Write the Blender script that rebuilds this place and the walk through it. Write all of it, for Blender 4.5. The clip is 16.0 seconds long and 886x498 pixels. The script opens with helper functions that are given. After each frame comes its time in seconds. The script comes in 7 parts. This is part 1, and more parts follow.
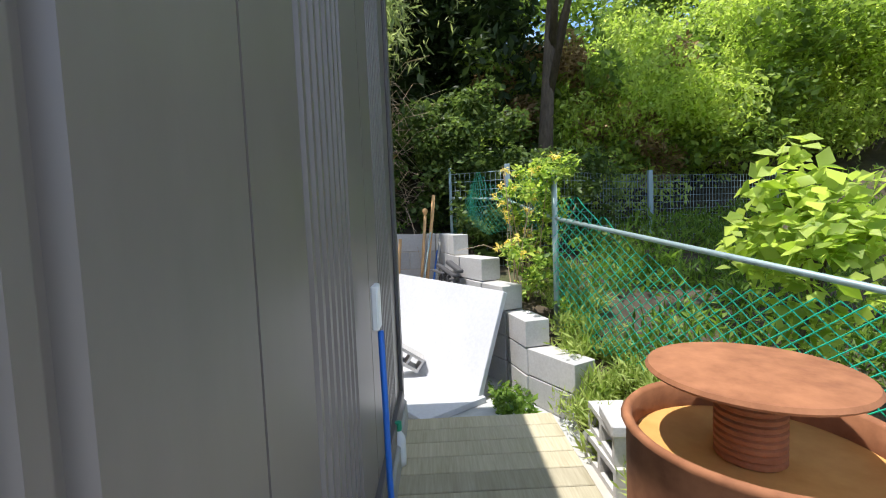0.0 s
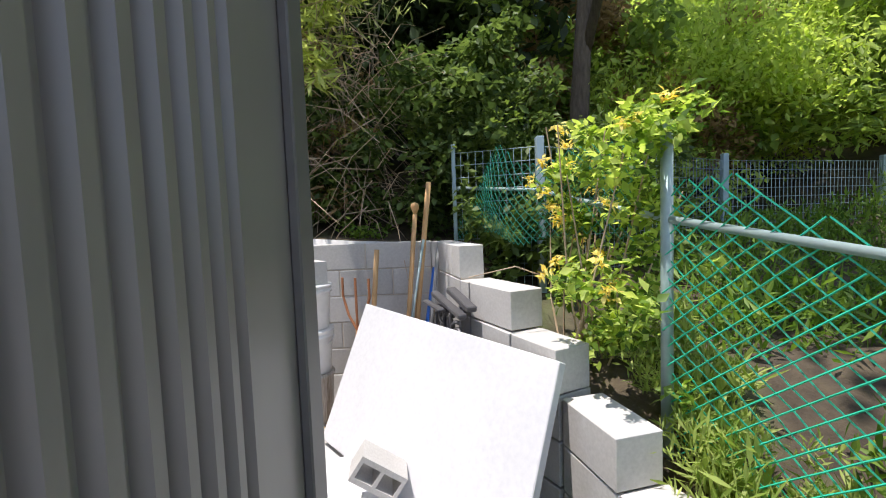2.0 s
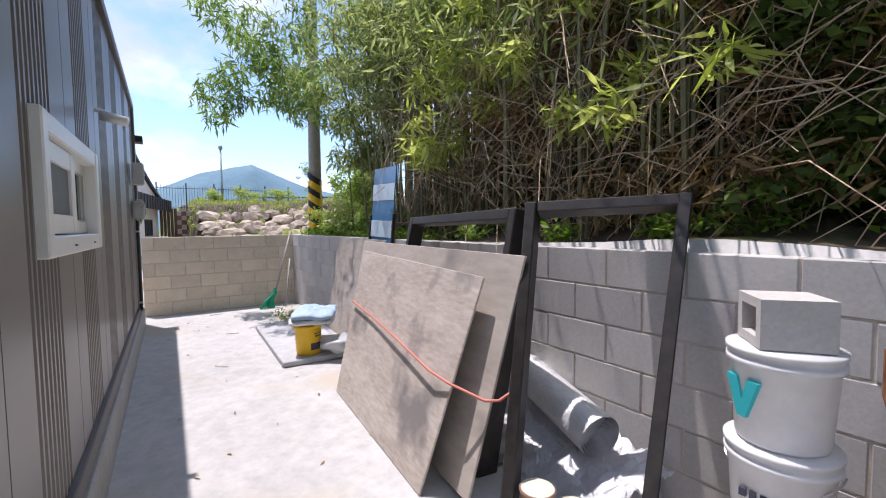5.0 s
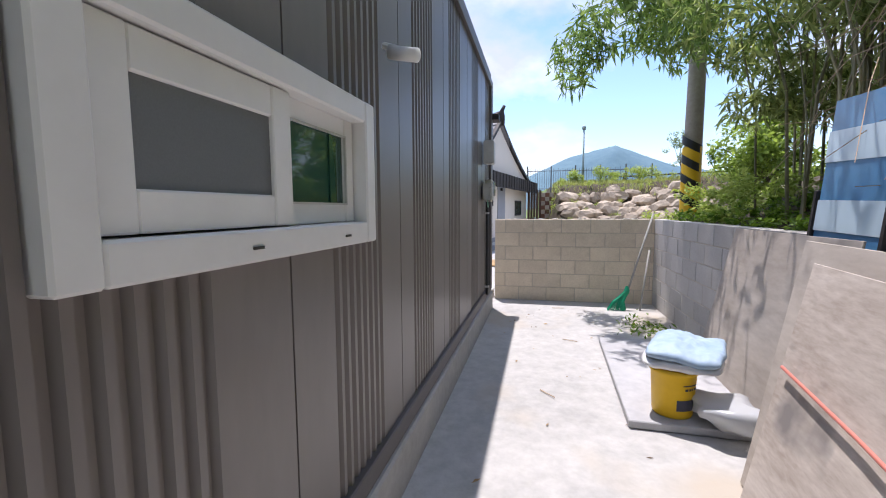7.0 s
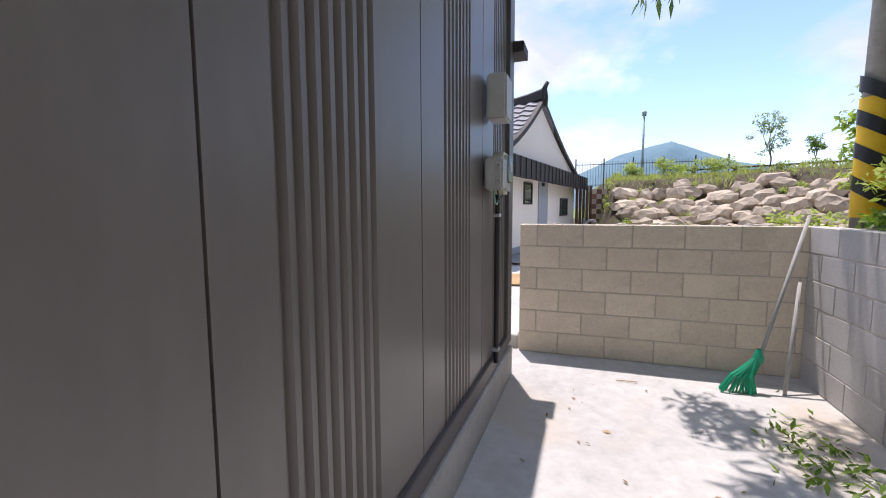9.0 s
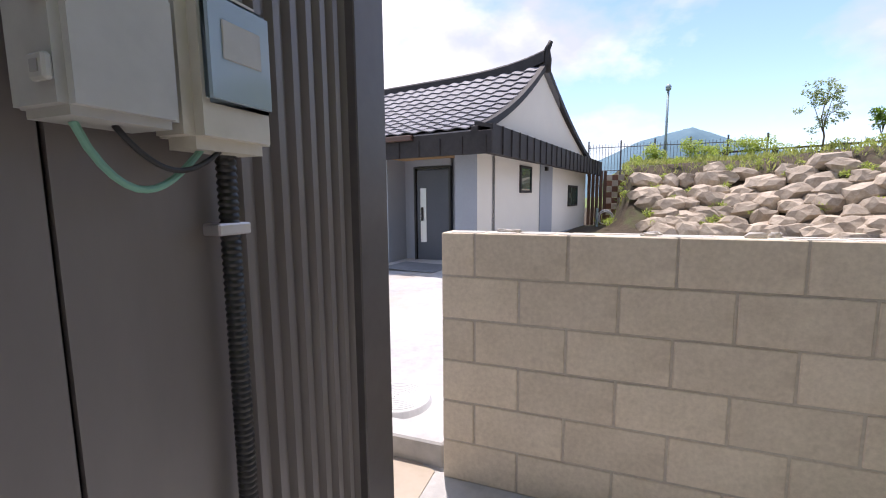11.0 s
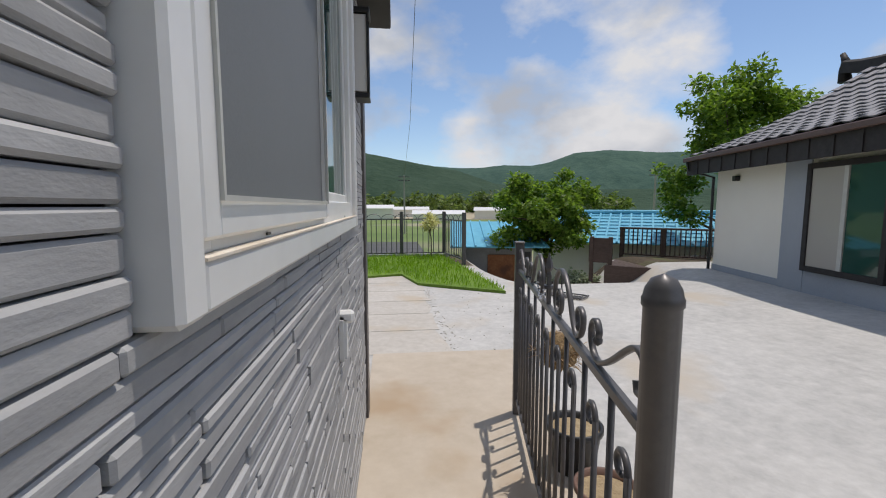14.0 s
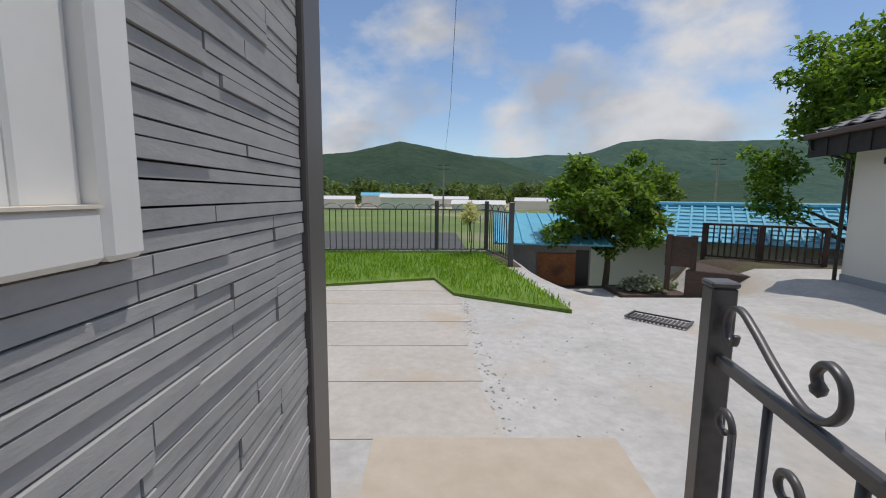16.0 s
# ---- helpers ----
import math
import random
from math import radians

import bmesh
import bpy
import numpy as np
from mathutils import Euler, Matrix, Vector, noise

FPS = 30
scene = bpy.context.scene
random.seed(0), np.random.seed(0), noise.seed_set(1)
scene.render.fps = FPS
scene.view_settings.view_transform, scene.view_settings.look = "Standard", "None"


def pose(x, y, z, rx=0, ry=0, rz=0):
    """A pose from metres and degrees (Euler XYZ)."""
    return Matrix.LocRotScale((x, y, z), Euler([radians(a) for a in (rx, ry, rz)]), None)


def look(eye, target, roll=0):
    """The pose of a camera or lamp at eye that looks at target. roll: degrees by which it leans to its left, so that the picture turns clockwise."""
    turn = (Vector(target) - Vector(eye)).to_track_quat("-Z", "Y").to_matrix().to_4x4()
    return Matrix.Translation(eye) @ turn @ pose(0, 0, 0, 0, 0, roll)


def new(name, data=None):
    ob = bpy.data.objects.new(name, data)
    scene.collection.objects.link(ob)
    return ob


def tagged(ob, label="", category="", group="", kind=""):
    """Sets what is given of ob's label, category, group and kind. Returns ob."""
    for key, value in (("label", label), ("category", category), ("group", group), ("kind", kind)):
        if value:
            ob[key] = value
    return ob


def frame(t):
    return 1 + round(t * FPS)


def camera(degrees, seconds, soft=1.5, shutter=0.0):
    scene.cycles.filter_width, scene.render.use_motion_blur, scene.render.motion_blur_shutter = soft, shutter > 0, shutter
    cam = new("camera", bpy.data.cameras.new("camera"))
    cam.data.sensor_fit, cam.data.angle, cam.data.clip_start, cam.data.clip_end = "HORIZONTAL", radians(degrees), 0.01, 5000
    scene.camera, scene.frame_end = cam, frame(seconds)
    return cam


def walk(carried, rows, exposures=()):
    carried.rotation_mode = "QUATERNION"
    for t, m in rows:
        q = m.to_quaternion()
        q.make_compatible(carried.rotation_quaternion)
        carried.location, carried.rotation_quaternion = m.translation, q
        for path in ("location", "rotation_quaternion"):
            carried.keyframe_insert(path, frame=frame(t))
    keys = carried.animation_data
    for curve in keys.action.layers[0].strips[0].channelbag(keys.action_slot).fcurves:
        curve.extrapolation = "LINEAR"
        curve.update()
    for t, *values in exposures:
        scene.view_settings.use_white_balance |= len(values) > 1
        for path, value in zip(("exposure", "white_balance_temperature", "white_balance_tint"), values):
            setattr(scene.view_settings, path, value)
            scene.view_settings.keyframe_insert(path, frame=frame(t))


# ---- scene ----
cam = camera(92.6, 16.0, soft=1.1)
PATH = [
    (0, (-2.607, -7.489, 1.327), (-0.612, -7.527, 1.199), -2.3),
    (0.5, (-2.151, -7.443, 1.336), (-0.156, -7.494, 1.203), -1.9),
    (1, (-1.665, -7.477, 1.348), (0.331, -7.524, 1.219), -2.0),
    (1.5, (-1.314, -7.503, 1.356), (0.681, -7.544, 1.229), -2.0),
    (2, (-0.998, -7.535, 1.341), (0.997, -7.568, 1.211), -2.1),
    (2.5, (-0.732, -7.505, 1.334), (1.264, -7.555, 1.221), -1.8),
    (3, (-0.405, -7.508, 1.345), (1.591, -7.425, 1.247), -1.4),
    (3.5, (-0.226, -7.487, 1.364), (1.748, -7.184, 1.263), -1.5),
    (4, (-0.005, -7.393, 1.234), (1.88, -6.733, 1.128), -1.3),
    (4.5, (0.138, -7.276, 1.247), (1.772, -6.129, 1.129), -1.2),
    (5, (0.285, -7.16, 1.331), (1.385, -5.494, 1.219), -0.7),
    (5.2, (0.316, -7.106, 1.339), (1.18, -5.306, 1.226), -0.3),
    (7.3, (0.613, -5.377, 1.355), (0.084, -3.458, 1.163), -0.6),
    (7.5, (0.61, -5.135, 1.342), (0.028, -3.231, 1.152), -0.7),
    (8, (0.557, -4.581, 1.345), (-0.057, -2.687, 1.165), -0.5),
    (8.2, (0.537, -4.334, 1.35), (-0.084, -2.44, 1.174), -0.5),
    (10.3, (0.63, -1.886, 1.345), (-0.012, -0.007, 1.107), 0.0),
    (10.5, (0.628, -1.687, 1.352), (-0.019, 0.19, 1.111), -0.1),
    (11, (0.682, -1.194, 1.355), (-0.013, 0.666, 1.113), -0.5),
    (11.5, (0.631, -0.715, 1.355), (-0.223, 1.078, 1.12), -0.9),
    (12, (0.538, -0.306, 1.392), (-0.483, 1.399, 1.165), -0.9),
    (12.5, (0.455, 0.025, 1.406), (-0.898, 1.482, 1.194), -0.5),
    (13, (0.355, 0.145, 1.391), (-1.316, 1.225, 1.185), -0.3),
    (13.5, (0.182, 0.192, 1.394), (-1.696, 0.848, 1.185), 0.0),
    (14, (-0.087, 0.232, 1.377), (-2.061, 0.473, 1.173), 0.0),
    (14.5, (-0.421, 0.249, 1.366), (-2.407, 0.356, 1.156), 0.4),
    (15, (-0.802, 0.239, 1.372), (-2.789, 0.315, 1.154), 0.6),
    (15.5, (-1.299, 0.323, 1.384), (-3.284, 0.394, 1.152), 0.8),
    (16, (-1.738, 0.359, 1.342), (-3.721, 0.419, 1.09), 0.6),
]
EXPOSURES = [(0, 1.10, 6150, 12), (3, 1.06, 6400, 18), (5, 0.80, 6200, 22), (7.5, 0.80, 6250, 20), (10.5, 0.78, 6500, 23), (11.5, 0.72, 6500, 21), (12.5, 0.34, 6700, 17), (13.5, -0.06, 6700, 14), (14.5, -0.22, 6700, 12), (16, -0.30, 6600, 12)]
walk(cam, [(t, look(eye, target, roll)) for t, eye, target, roll in PATH], EXPOSURES)

# ---- world and sun ----
SUN_TO = Vector((-0.12, 0.25, 1.0)).normalized()
world = bpy.data.worlds.new("sky")
scene.world = world
world.use_nodes = True
wn, wl = world.node_tree.nodes, world.node_tree.links
wn.clear()
w_out = wn.new("ShaderNodeOutputWorld")
w_bg = wn.new("ShaderNodeBackground")
w_sky = wn.new("ShaderNodeTexSky")
w_sky.sky_type = "NISHITA"
w_sky.sun_disc = False
w_sky.sun_elevation = math.asin(SUN_TO.z)
w_sky.sun_rotation = math.atan2(SUN_TO.x, SUN_TO.y)
w_sky.air_density, w_sky.dust_density, w_sky.ozone_density = 1.0, 0.25, 3.5
w_bg.inputs["Strength"].default_value = 0.15
w_tc = wn.new("ShaderNodeTexCoord")
w_map = wn.new("ShaderNodeMapping")
w_map.inputs["Scale"].default_value = (1.0, 1.0, 1.7)
w_map.inputs["Location"].default_value = (0.35, 0.1, 0.25)
w_n = wn.new("ShaderNodeTexNoise")
w_n.inputs["Scale"].default_value = 2.3
w_n.inputs["Detail"].default_value = 11
w_n.inputs["Roughness"].default_value = 0.54
w_r = wn.new("ShaderNodeValToRGB")
w_r.color_ramp.elements[0].position, w_r.color_ramp.elements[1].position = 0.45, 0.575
w_mix = wn.new("ShaderNodeMix")
w_mix.data_type = "RGBA"
w_n2 = wn.new("ShaderNodeTexNoise")
w_n2.inputs["Scale"].default_value = 3.2
w_n2.inputs["Detail"].default_value = 6
w_r2 = wn.new("ShaderNodeValToRGB")
w_r2.color_ramp.elements[0].position, w_r2.color_ramp.elements[0].color = 0.40, (3.1, 3.45, 4.0, 1)
w_r2.color_ramp.elements[1].position, w_r2.color_ramp.elements[1].color = 0.58, (5.2, 5.35, 5.55, 1)
wl.new(w_tc.outputs["Generated"], w_map.inputs["Vector"])
wl.new(w_map.outputs["Vector"], w_n.inputs["Vector"])
wl.new(w_map.outputs["Vector"], w_n2.inputs["Vector"])
wl.new(w_n.outputs["Fac"], w_r.inputs["Fac"])
wl.new(w_n2.outputs["Fac"], w_r2.inputs["Fac"])
wl.new(w_r.outputs["Color"], w_mix.inputs["Factor"])
wl.new(w_sky.outputs["Color"], w_mix.inputs["A"])
wl.new(w_r2.outputs["Color"], w_mix.inputs["B"])
wl.new(w_mix.outputs["Result"], w_bg.inputs["Color"])
wl.new(w_bg.outputs["Background"], w_out.inputs["Surface"])
sun = new("sun", bpy.data.lights.new("sun", "SUN"))
sun.data.energy, sun.data.angle, sun.data.color = 3.15, radians(0.6), (1.0, 0.95, 0.88)
sun.matrix_world = look(SUN_TO * 30, (0, 0, 0))

# ---- materials ----
def surf(name, a, b, rough=0.7, scale=8.0, coarse=1.2, bump=0.15, metal=0.0, stretch=(1, 1, 1), rnd=0.12, island=False, c=None, dist=0.004, spec=0.4):
    """A surface of two colours by fine grain and coarse stains, with relief; c: a third colour in sparse patches."""
    m = bpy.data.materials.new(name)
    m.use_nodes = True
    n, l = m.node_tree.nodes, m.node_tree.links
    p = n["Principled BSDF"]
    tc = n.new("ShaderNodeTexCoord")
    mp = n.new("ShaderNodeMapping")
    mp.inputs["Scale"].default_value = stretch
    l.new(tc.outputs["Object"], mp.inputs["Vector"])
    oi = n.new("ShaderNodeObjectInfo")
    f1, f2 = n.new("ShaderNodeTexNoise"), n.new("ShaderNodeTexNoise")
    for f, s, d in ((f1, scale, 5), (f2, coarse, 6)):
        f.noise_dimensions = "4D"
        f.inputs["Scale"].default_value, f.inputs["Detail"].default_value = s, d
        f.inputs["Roughness"].default_value = 0.62
        l.new(mp.outputs["Vector"], f.inputs["Vector"])
        wv = n.new("ShaderNodeMath")
        wv.operation = "MULTIPLY"
        wv.inputs[1].default_value = 37.0
        l.new(oi.outputs["Random"], wv.inputs[0])
        l.new(wv.outputs[0], f.inputs["W"])
    add = n.new("ShaderNodeMath")
    add.operation = "MULTIPLY_ADD"
    add.inputs[1].default_value = 0.5
    half = n.new("ShaderNodeMath")
    half.operation = "MULTIPLY"
    half.inputs[1].default_value = 0.5
    l.new(f1.outputs["Fac"], half.inputs[0])
    l.new(f2.outputs["Fac"], add.inputs[0])
    l.new(half.outputs[0], add.inputs[2])
    ramp = n.new("ShaderNodeValToRGB")
    ramp.color_ramp.elements[0].position, ramp.color_ramp.elements[0].color = 0.36, (*a, 1)
    ramp.color_ramp.elements[1].position, ramp.color_ramp.elements[1].color = 0.64, (*b, 1)
    l.new(add.outputs[0], ramp.inputs["Fac"])
    out = ramp.outputs["Color"]
    if c:
        f3 = n.new("ShaderNodeTexNoise")
        f3.inputs["Scale"].default_value, f3.inputs["Detail"].default_value = coarse * 0.9, 4
        l.new(tc.outputs["Object"], f3.inputs["Vector"])
        r3 = n.new("ShaderNodeValToRGB")
        r3.color_ramp.elements[0].position, r3.color_ramp.elements[1].position = 0.56, 0.68
        l.new(f3.outputs["Fac"], r3.inputs["Fac"])
        mx = n.new("ShaderNodeMix")
        mx.data_type = "RGBA"
        l.new(r3.outputs["Color"], mx.inputs["Factor"])
        l.new(out, mx.inputs["A"])
        mx.inputs["B"].default_value = (*c, 1)
        out = mx.outputs["Result"]
    if rnd:
        hsv = n.new("ShaderNodeHueSaturation")
        mr = n.new("ShaderNodeMapRange")
        mr.inputs["To Min"].default_value, mr.inputs["To Max"].default_value = 1 - rnd, 1 + rnd
        if island:
            l.new(n.new("ShaderNodeNewGeometry").outputs["Random Per Island"], mr.inputs["Value"])
        else:
            l.new(oi.outputs["Random"], mr.inputs["Value"])
        l.new(mr.outputs["Result"], hsv.inputs["Value"])
        l.new(out, hsv.inputs["Color"])
        out = hsv.outputs["Color"]
    l.new(out, p.inputs["Base Color"])
    p.inputs["Metallic"].default_value = metal
    p.inputs["Specular IOR Level"].default_value = spec
    rr = n.new("ShaderNodeMapRange")
    rr.inputs["To Min"].default_value, rr.inputs["To Max"].default_value = max(rough - 0.1, 0.02), min(rough + 0.12, 1)
    l.new(add.outputs[0], rr.inputs["Value"])
    l.new(rr.outputs["Result"], p.inputs["Roughness"])
    if bump:
        bp = n.new("ShaderNodeBump")
        bp.inputs["Strength"].default_value, bp.inputs["Distance"].default_value = bump, dist
        l.new(add.outputs[0], bp.inputs["Height"])
        l.new(bp.outputs["Normal"], p.inputs["Normal"])
    return m


def leafmat(name, a, b, trans=0.35, rough=0.5):
    m = bpy.data.materials.new(name)
    m.use_nodes = True
    n, l = m.node_tree.nodes, m.node_tree.links
    p, out = n["Principled BSDF"], n["Material Output"]
    r = n.new("ShaderNodeValToRGB")
    r.color_ramp.elements[0].color, r.color_ramp.elements[1].color = (*a, 1), (*b, 1)
    l.new(n.new("ShaderNodeNewGeometry").outputs["Random Per Island"], r.inputs["Fac"])
    l.new(r.outputs["Color"], p.inputs["Base Color"])
    p.inputs["Roughness"].default_value = rough
    p.inputs["Specular IOR Level"].default_value = 0.3
    t = n.new("ShaderNodeBsdfTranslucent")
    hs = n.new("ShaderNodeHueSaturation")
    hs.inputs["Value"].default_value, hs.inputs["Saturation"].default_value = 1.5, 1.1
    l.new(r.outputs["Color"], hs.inputs["Color"])
    l.new(hs.outputs["Color"], t.inputs["Color"])
    mx = n.new("ShaderNodeMixShader")
    mx.inputs[0].default_value = trans
    l.new(p.outputs[0], mx.inputs[1])
    l.new(t.outputs[0], mx.inputs[2])
    l.new(mx.outputs[0], out.inputs["Surface"])
    return m


def plain(name, col, rough=0.5, metal=0.0, trans=0.0, spec=0.5):
    m = bpy.data.materials.new(name)
    m.use_nodes = True
    p = m.node_tree.nodes["Principled BSDF"]
    p.inputs["Base Color"].default_value = (*col, 1)
    p.inputs["Roughness"].default_value, p.inputs["Metallic"].default_value = rough, metal
    p.inputs["Transmission Weight"].default_value = trans
    p.inputs["Specular IOR Level"].default_value = spec
    return m


M_CONC = surf("concrete", (0.38, 0.375, 0.36), (0.56, 0.55, 0.525), 0.88, 11, 0.8, 0.9, rnd=0, c=(0.47, 0.42, 0.35), dist=0.014)
M_BLOCK = surf("concrete_block", (0.62, 0.53, 0.41), (0.81, 0.71, 0.565), 0.92, 55, 3.4, 0.8, rnd=0.07, c=(0.50, 0.42, 0.32), dist=0.003)
M_BLOCKG = surf("grey_concrete_block", (0.42, 0.40, 0.375), (0.55, 0.53, 0.50), 0.92, 60, 2.2, 0.5, rnd=0.10, dist=0.003)
M_MORTAR = surf("mortar", (0.45, 0.395, 0.32), (0.62, 0.55, 0.46), 0.95, 50, 3, 0.5, rnd=0)
M_CAP = surf("pale_mortar_skim", (0.44, 0.415, 0.375), (0.60, 0.57, 0.52), 0.95, 50, 7, 1.0, rnd=0.05)
M_SIDING = surf("painted_steel_siding", (0.165, 0.146, 0.136), (0.200, 0.178, 0.166), 0.36, 14, 0.8, 0.05, stretch=(1, 1, 0.25), rnd=0.03, dist=0.002, spec=0.5)
M_TRIM = surf("dark_metal_trim", (0.095, 0.085, 0.082), (0.125, 0.113, 0.108), 0.45, 20, 1.5, 0.05, rnd=0.03)
M_PLINTH = surf("plinth_grey", (0.28, 0.275, 0.26), (0.38, 0.37, 0.35), 0.8, 20, 2, 0.2)
M_WHITE = surf("white_pvc", (0.74, 0.74, 0.72), (0.82, 0.82, 0.80), 0.35, 6, 1.5, 0.03, rnd=0.02)
M_LEDGE = surf("dusty_ledge", (0.62, 0.52, 0.40), (0.78, 0.74, 0.66), 0.8, 30, 3, 0.1, rnd=0)
M_SLATE = surf("slate_panel", (0.32, 0.325, 0.33), (0.45, 0.452, 0.455), 0.8, 22, 3.5, 0.6, stretch=(0.6, 1, 1.4), rnd=0.10, dist=0.008)
M_STUCCO = surf("white_stucco", (0.75, 0.72, 0.645), (0.83, 0.80, 0.725), 0.9, 120, 0.7, 0.4, rnd=0, dist=0.002)
M_GREYWALL = surf("grey_paint", (0.30, 0.33, 0.37), (0.36, 0.39, 0.43), 0.8, 60, 1, 0.2, rnd=0.02)
M_FASCIA = surf("dark_fascia_metal", (0.028, 0.025, 0.025), (0.05, 0.046, 0.045), 0.62, 12, 1.5, 0.06, rnd=0.06, spec=0.25)
M_TILE = surf("grey_roof_tile", (0.15, 0.15, 0.165), (0.24, 0.24, 0.26), 0.55, 20, 1.3, 0.15, rnd=0.12)
M_SOIL = surf("hill_soil", (0.04, 0.03, 0.02), (0.11, 0.085, 0.052), 0.95, 12, 1.3, 0.8, rnd=0, c=(0.09, 0.10, 0.04), dist=0.05)
M_GRASS = surf("grass", (0.09, 0.17, 0.02), (0.19, 0.30, 0.045), 0.9, 30, 1.2, 0.8, rnd=0.0, dist=0.03)
M_FIELD = surf("paddy_field", (0.09, 0.15, 0.035), (0.20, 0.26, 0.08), 0.9, 0.15, 0.03, 0.3, rnd=0, c=(0.30, 0.27, 0.19))
M_ROCK = surf("quarry_rock", (0.32, 0.255, 0.185), (0.54, 0.46, 0.355), 0.9, 7, 1.8, 0.9, rnd=0.18, dist=0.03)
M_DARKIRON = surf("dark_painted_iron", (0.085, 0.083, 0.087), (0.13, 0.125, 0.125), 0.38, 30, 3, 0.12, metal=0.3, rnd=0.04)
M_FRAME = surf("black_wood_frame", (0.016, 0.014, 0.013), (0.05, 0.043, 0.038), 0.45, 18, 2, 0.1, rnd=0.05)
M_BOARD = surf("weathered_plywood", (0.34, 0.295, 0.25), (0.53, 0.48, 0.42), 0.85, 14, 1.6, 0.15, stretch=(1, 0.3, 1), rnd=0.05, c=(0.20, 0.185, 0.17))
M_BOARDF = surf("scuffed_plywood", (0.36, 0.30, 0.25), (0.60, 0.54, 0.475), 0.85, 22, 2.8, 0.2, stretch=(1, 0.5, 2.2), rnd=0.0, c=(0.23, 0.21, 0.195))
M_SLAB = surf("white_foam_board", (0.50, 0.495, 0.50), (0.60, 0.595, 0.595), 0.8, 40, 1.2, 0.08, rnd=0.03)
M_WOOD = surf("deck_wood", (0.34, 0.29, 0.18), (0.50, 0.44, 0.30), 0.8, 26, 2, 0.2, stretch=(0.25, 4, 1), rnd=0.14)
M_STICK = surf("tool_wood", (0.42, 0.22, 0.08), (0.58, 0.36, 0.17), 0.6, 22, 3, 0.1, stretch=(3, 3, 0.3), rnd=0.15)
M_RUST = surf("rusty_steel", (0.20, 0.075, 0.03), (0.40, 0.17, 0.075), 0.85, 18, 2.2, 0.3, rnd=0.05, c=(0.16, 0.07, 0.04))
M_RUSTIN = surf("rust_orange", (0.46, 0.22, 0.05), (0.62, 0.34, 0.10), 0.85, 14, 2.0, 0.2, rnd=0)
M_GALV = surf("galvanised_steel", (0.27, 0.35, 0.35), (0.38, 0.47, 0.46), 0.5, 22, 2, 0.1, metal=0.3, rnd=0.05)
M_GREENWIRE = plain("green_coated_wire", (0.03, 0.50, 0.32), 0.4)
M_MESHWIRE = plain("grey_blue_mesh_wire", (0.34, 0.43, 0.46), 0.5, 0.2)
M_BLUE = plain("blue_plastic", (0.02, 0.14, 0.55), 0.4)
M_BUCKET = surf("white_bucket_plastic", (0.62, 0.62, 0.62), (0.76, 0.75, 0.74), 0.45, 16, 2.2, 0.08, rnd=0.05)
M_TEAL = plain("teal_print", (0.02, 0.42, 0.46), 0.5)
M_BLACK = plain("black_plastic", (0.02, 0.02, 0.02), 0.4)
M_INK = plain("dark_print", (0.05, 0.05, 0.08), 0.6)
M_GREY = surf("grey_plastic_box", (0.44, 0.44, 0.41), (0.54, 0.54, 0.50), 0.5, 12, 3, 0.04, rnd=0.04)
M_BEIGE = surf("beige_plastic", (0.56, 0.53, 0.44), (0.65, 0.62, 0.53), 0.5, 12, 3, 0.04, rnd=0.04)
M_YELLOW = surf("yellow_plastic", (0.70, 0.42, 0.01), (0.82, 0.52, 0.02), 0.45, 14, 3, 0.05, rnd=0)
M_LTBLUE = surf("pale_blue_sack", (0.30, 0.43, 0.58), (0.46, 0.58, 0.70), 0.55, 14, 4, 0.4, rnd=0.05, dist=0.02)
M_FOIL = surf("silver_foil", (0.78, 0.79, 0.82), (0.92, 0.92, 0.94), 0.30, 55, 9, 1.0, metal=0.45, rnd=0, dist=0.014)
M_TAR = surf("bamboo_culm", (0.13, 0.12, 0.06), (0.30, 0.27, 0.15), 0.5, 6, 2, 0.0, rnd=0.3, island=True)
M_BARK = surf("bark", (0.07, 0.05, 0.035), (0.17, 0.13, 0.095), 0.95, 18, 3, 0.9, stretch=(2, 2, 0.5), rnd=0.1, dist=0.03)
M_DRY = surf("dry_stalk", (0.34, 0.22, 0.13), (0.62, 0.48, 0.34), 0.9, 20, 3, 0.2, rnd=0.1, island=True)
M_POLE = surf("concrete_pole", (0.30, 0.28, 0.25), (0.42, 0.40, 0.36), 0.9, 20, 2, 0.3, rnd=0)
M_BLUEROOF = surf("blue_steel_roof", (0.09, 0.38, 0.55), (0.16, 0.50, 0.66), 0.45, 6, 0.8, 0.05, rnd=0.04)
M_GLASS = plain("window_glass", (0.75, 0.9, 0.86), 0.03, 0.0, 1.0)
M_DARKGLASS = plain("dark_room_glass", (0.022, 0.075, 0.060), 0.04, 0.0, 0.0, 0.9)
M_SCREEN = surf("fly_screen", (0.15, 0.16, 0.165), (0.185, 0.195, 0.20), 0.6, 300, 2, 0.1, rnd=0)
M_DOOR = surf("dark_blue_grey_door", (0.075, 0.085, 0.10), (0.10, 0.11, 0.13), 0.45, 60, 1.5, 0.1, rnd=0)
M_STEEL = plain("brushed_steel", (0.62, 0.62, 0.64), 0.35, 0.9)
M_TERRA = surf("brown_plastic_pot", (0.13, 0.075, 0.055), (0.20, 0.12, 0.09), 0.55, 20, 3, 0.1, rnd=0.05)
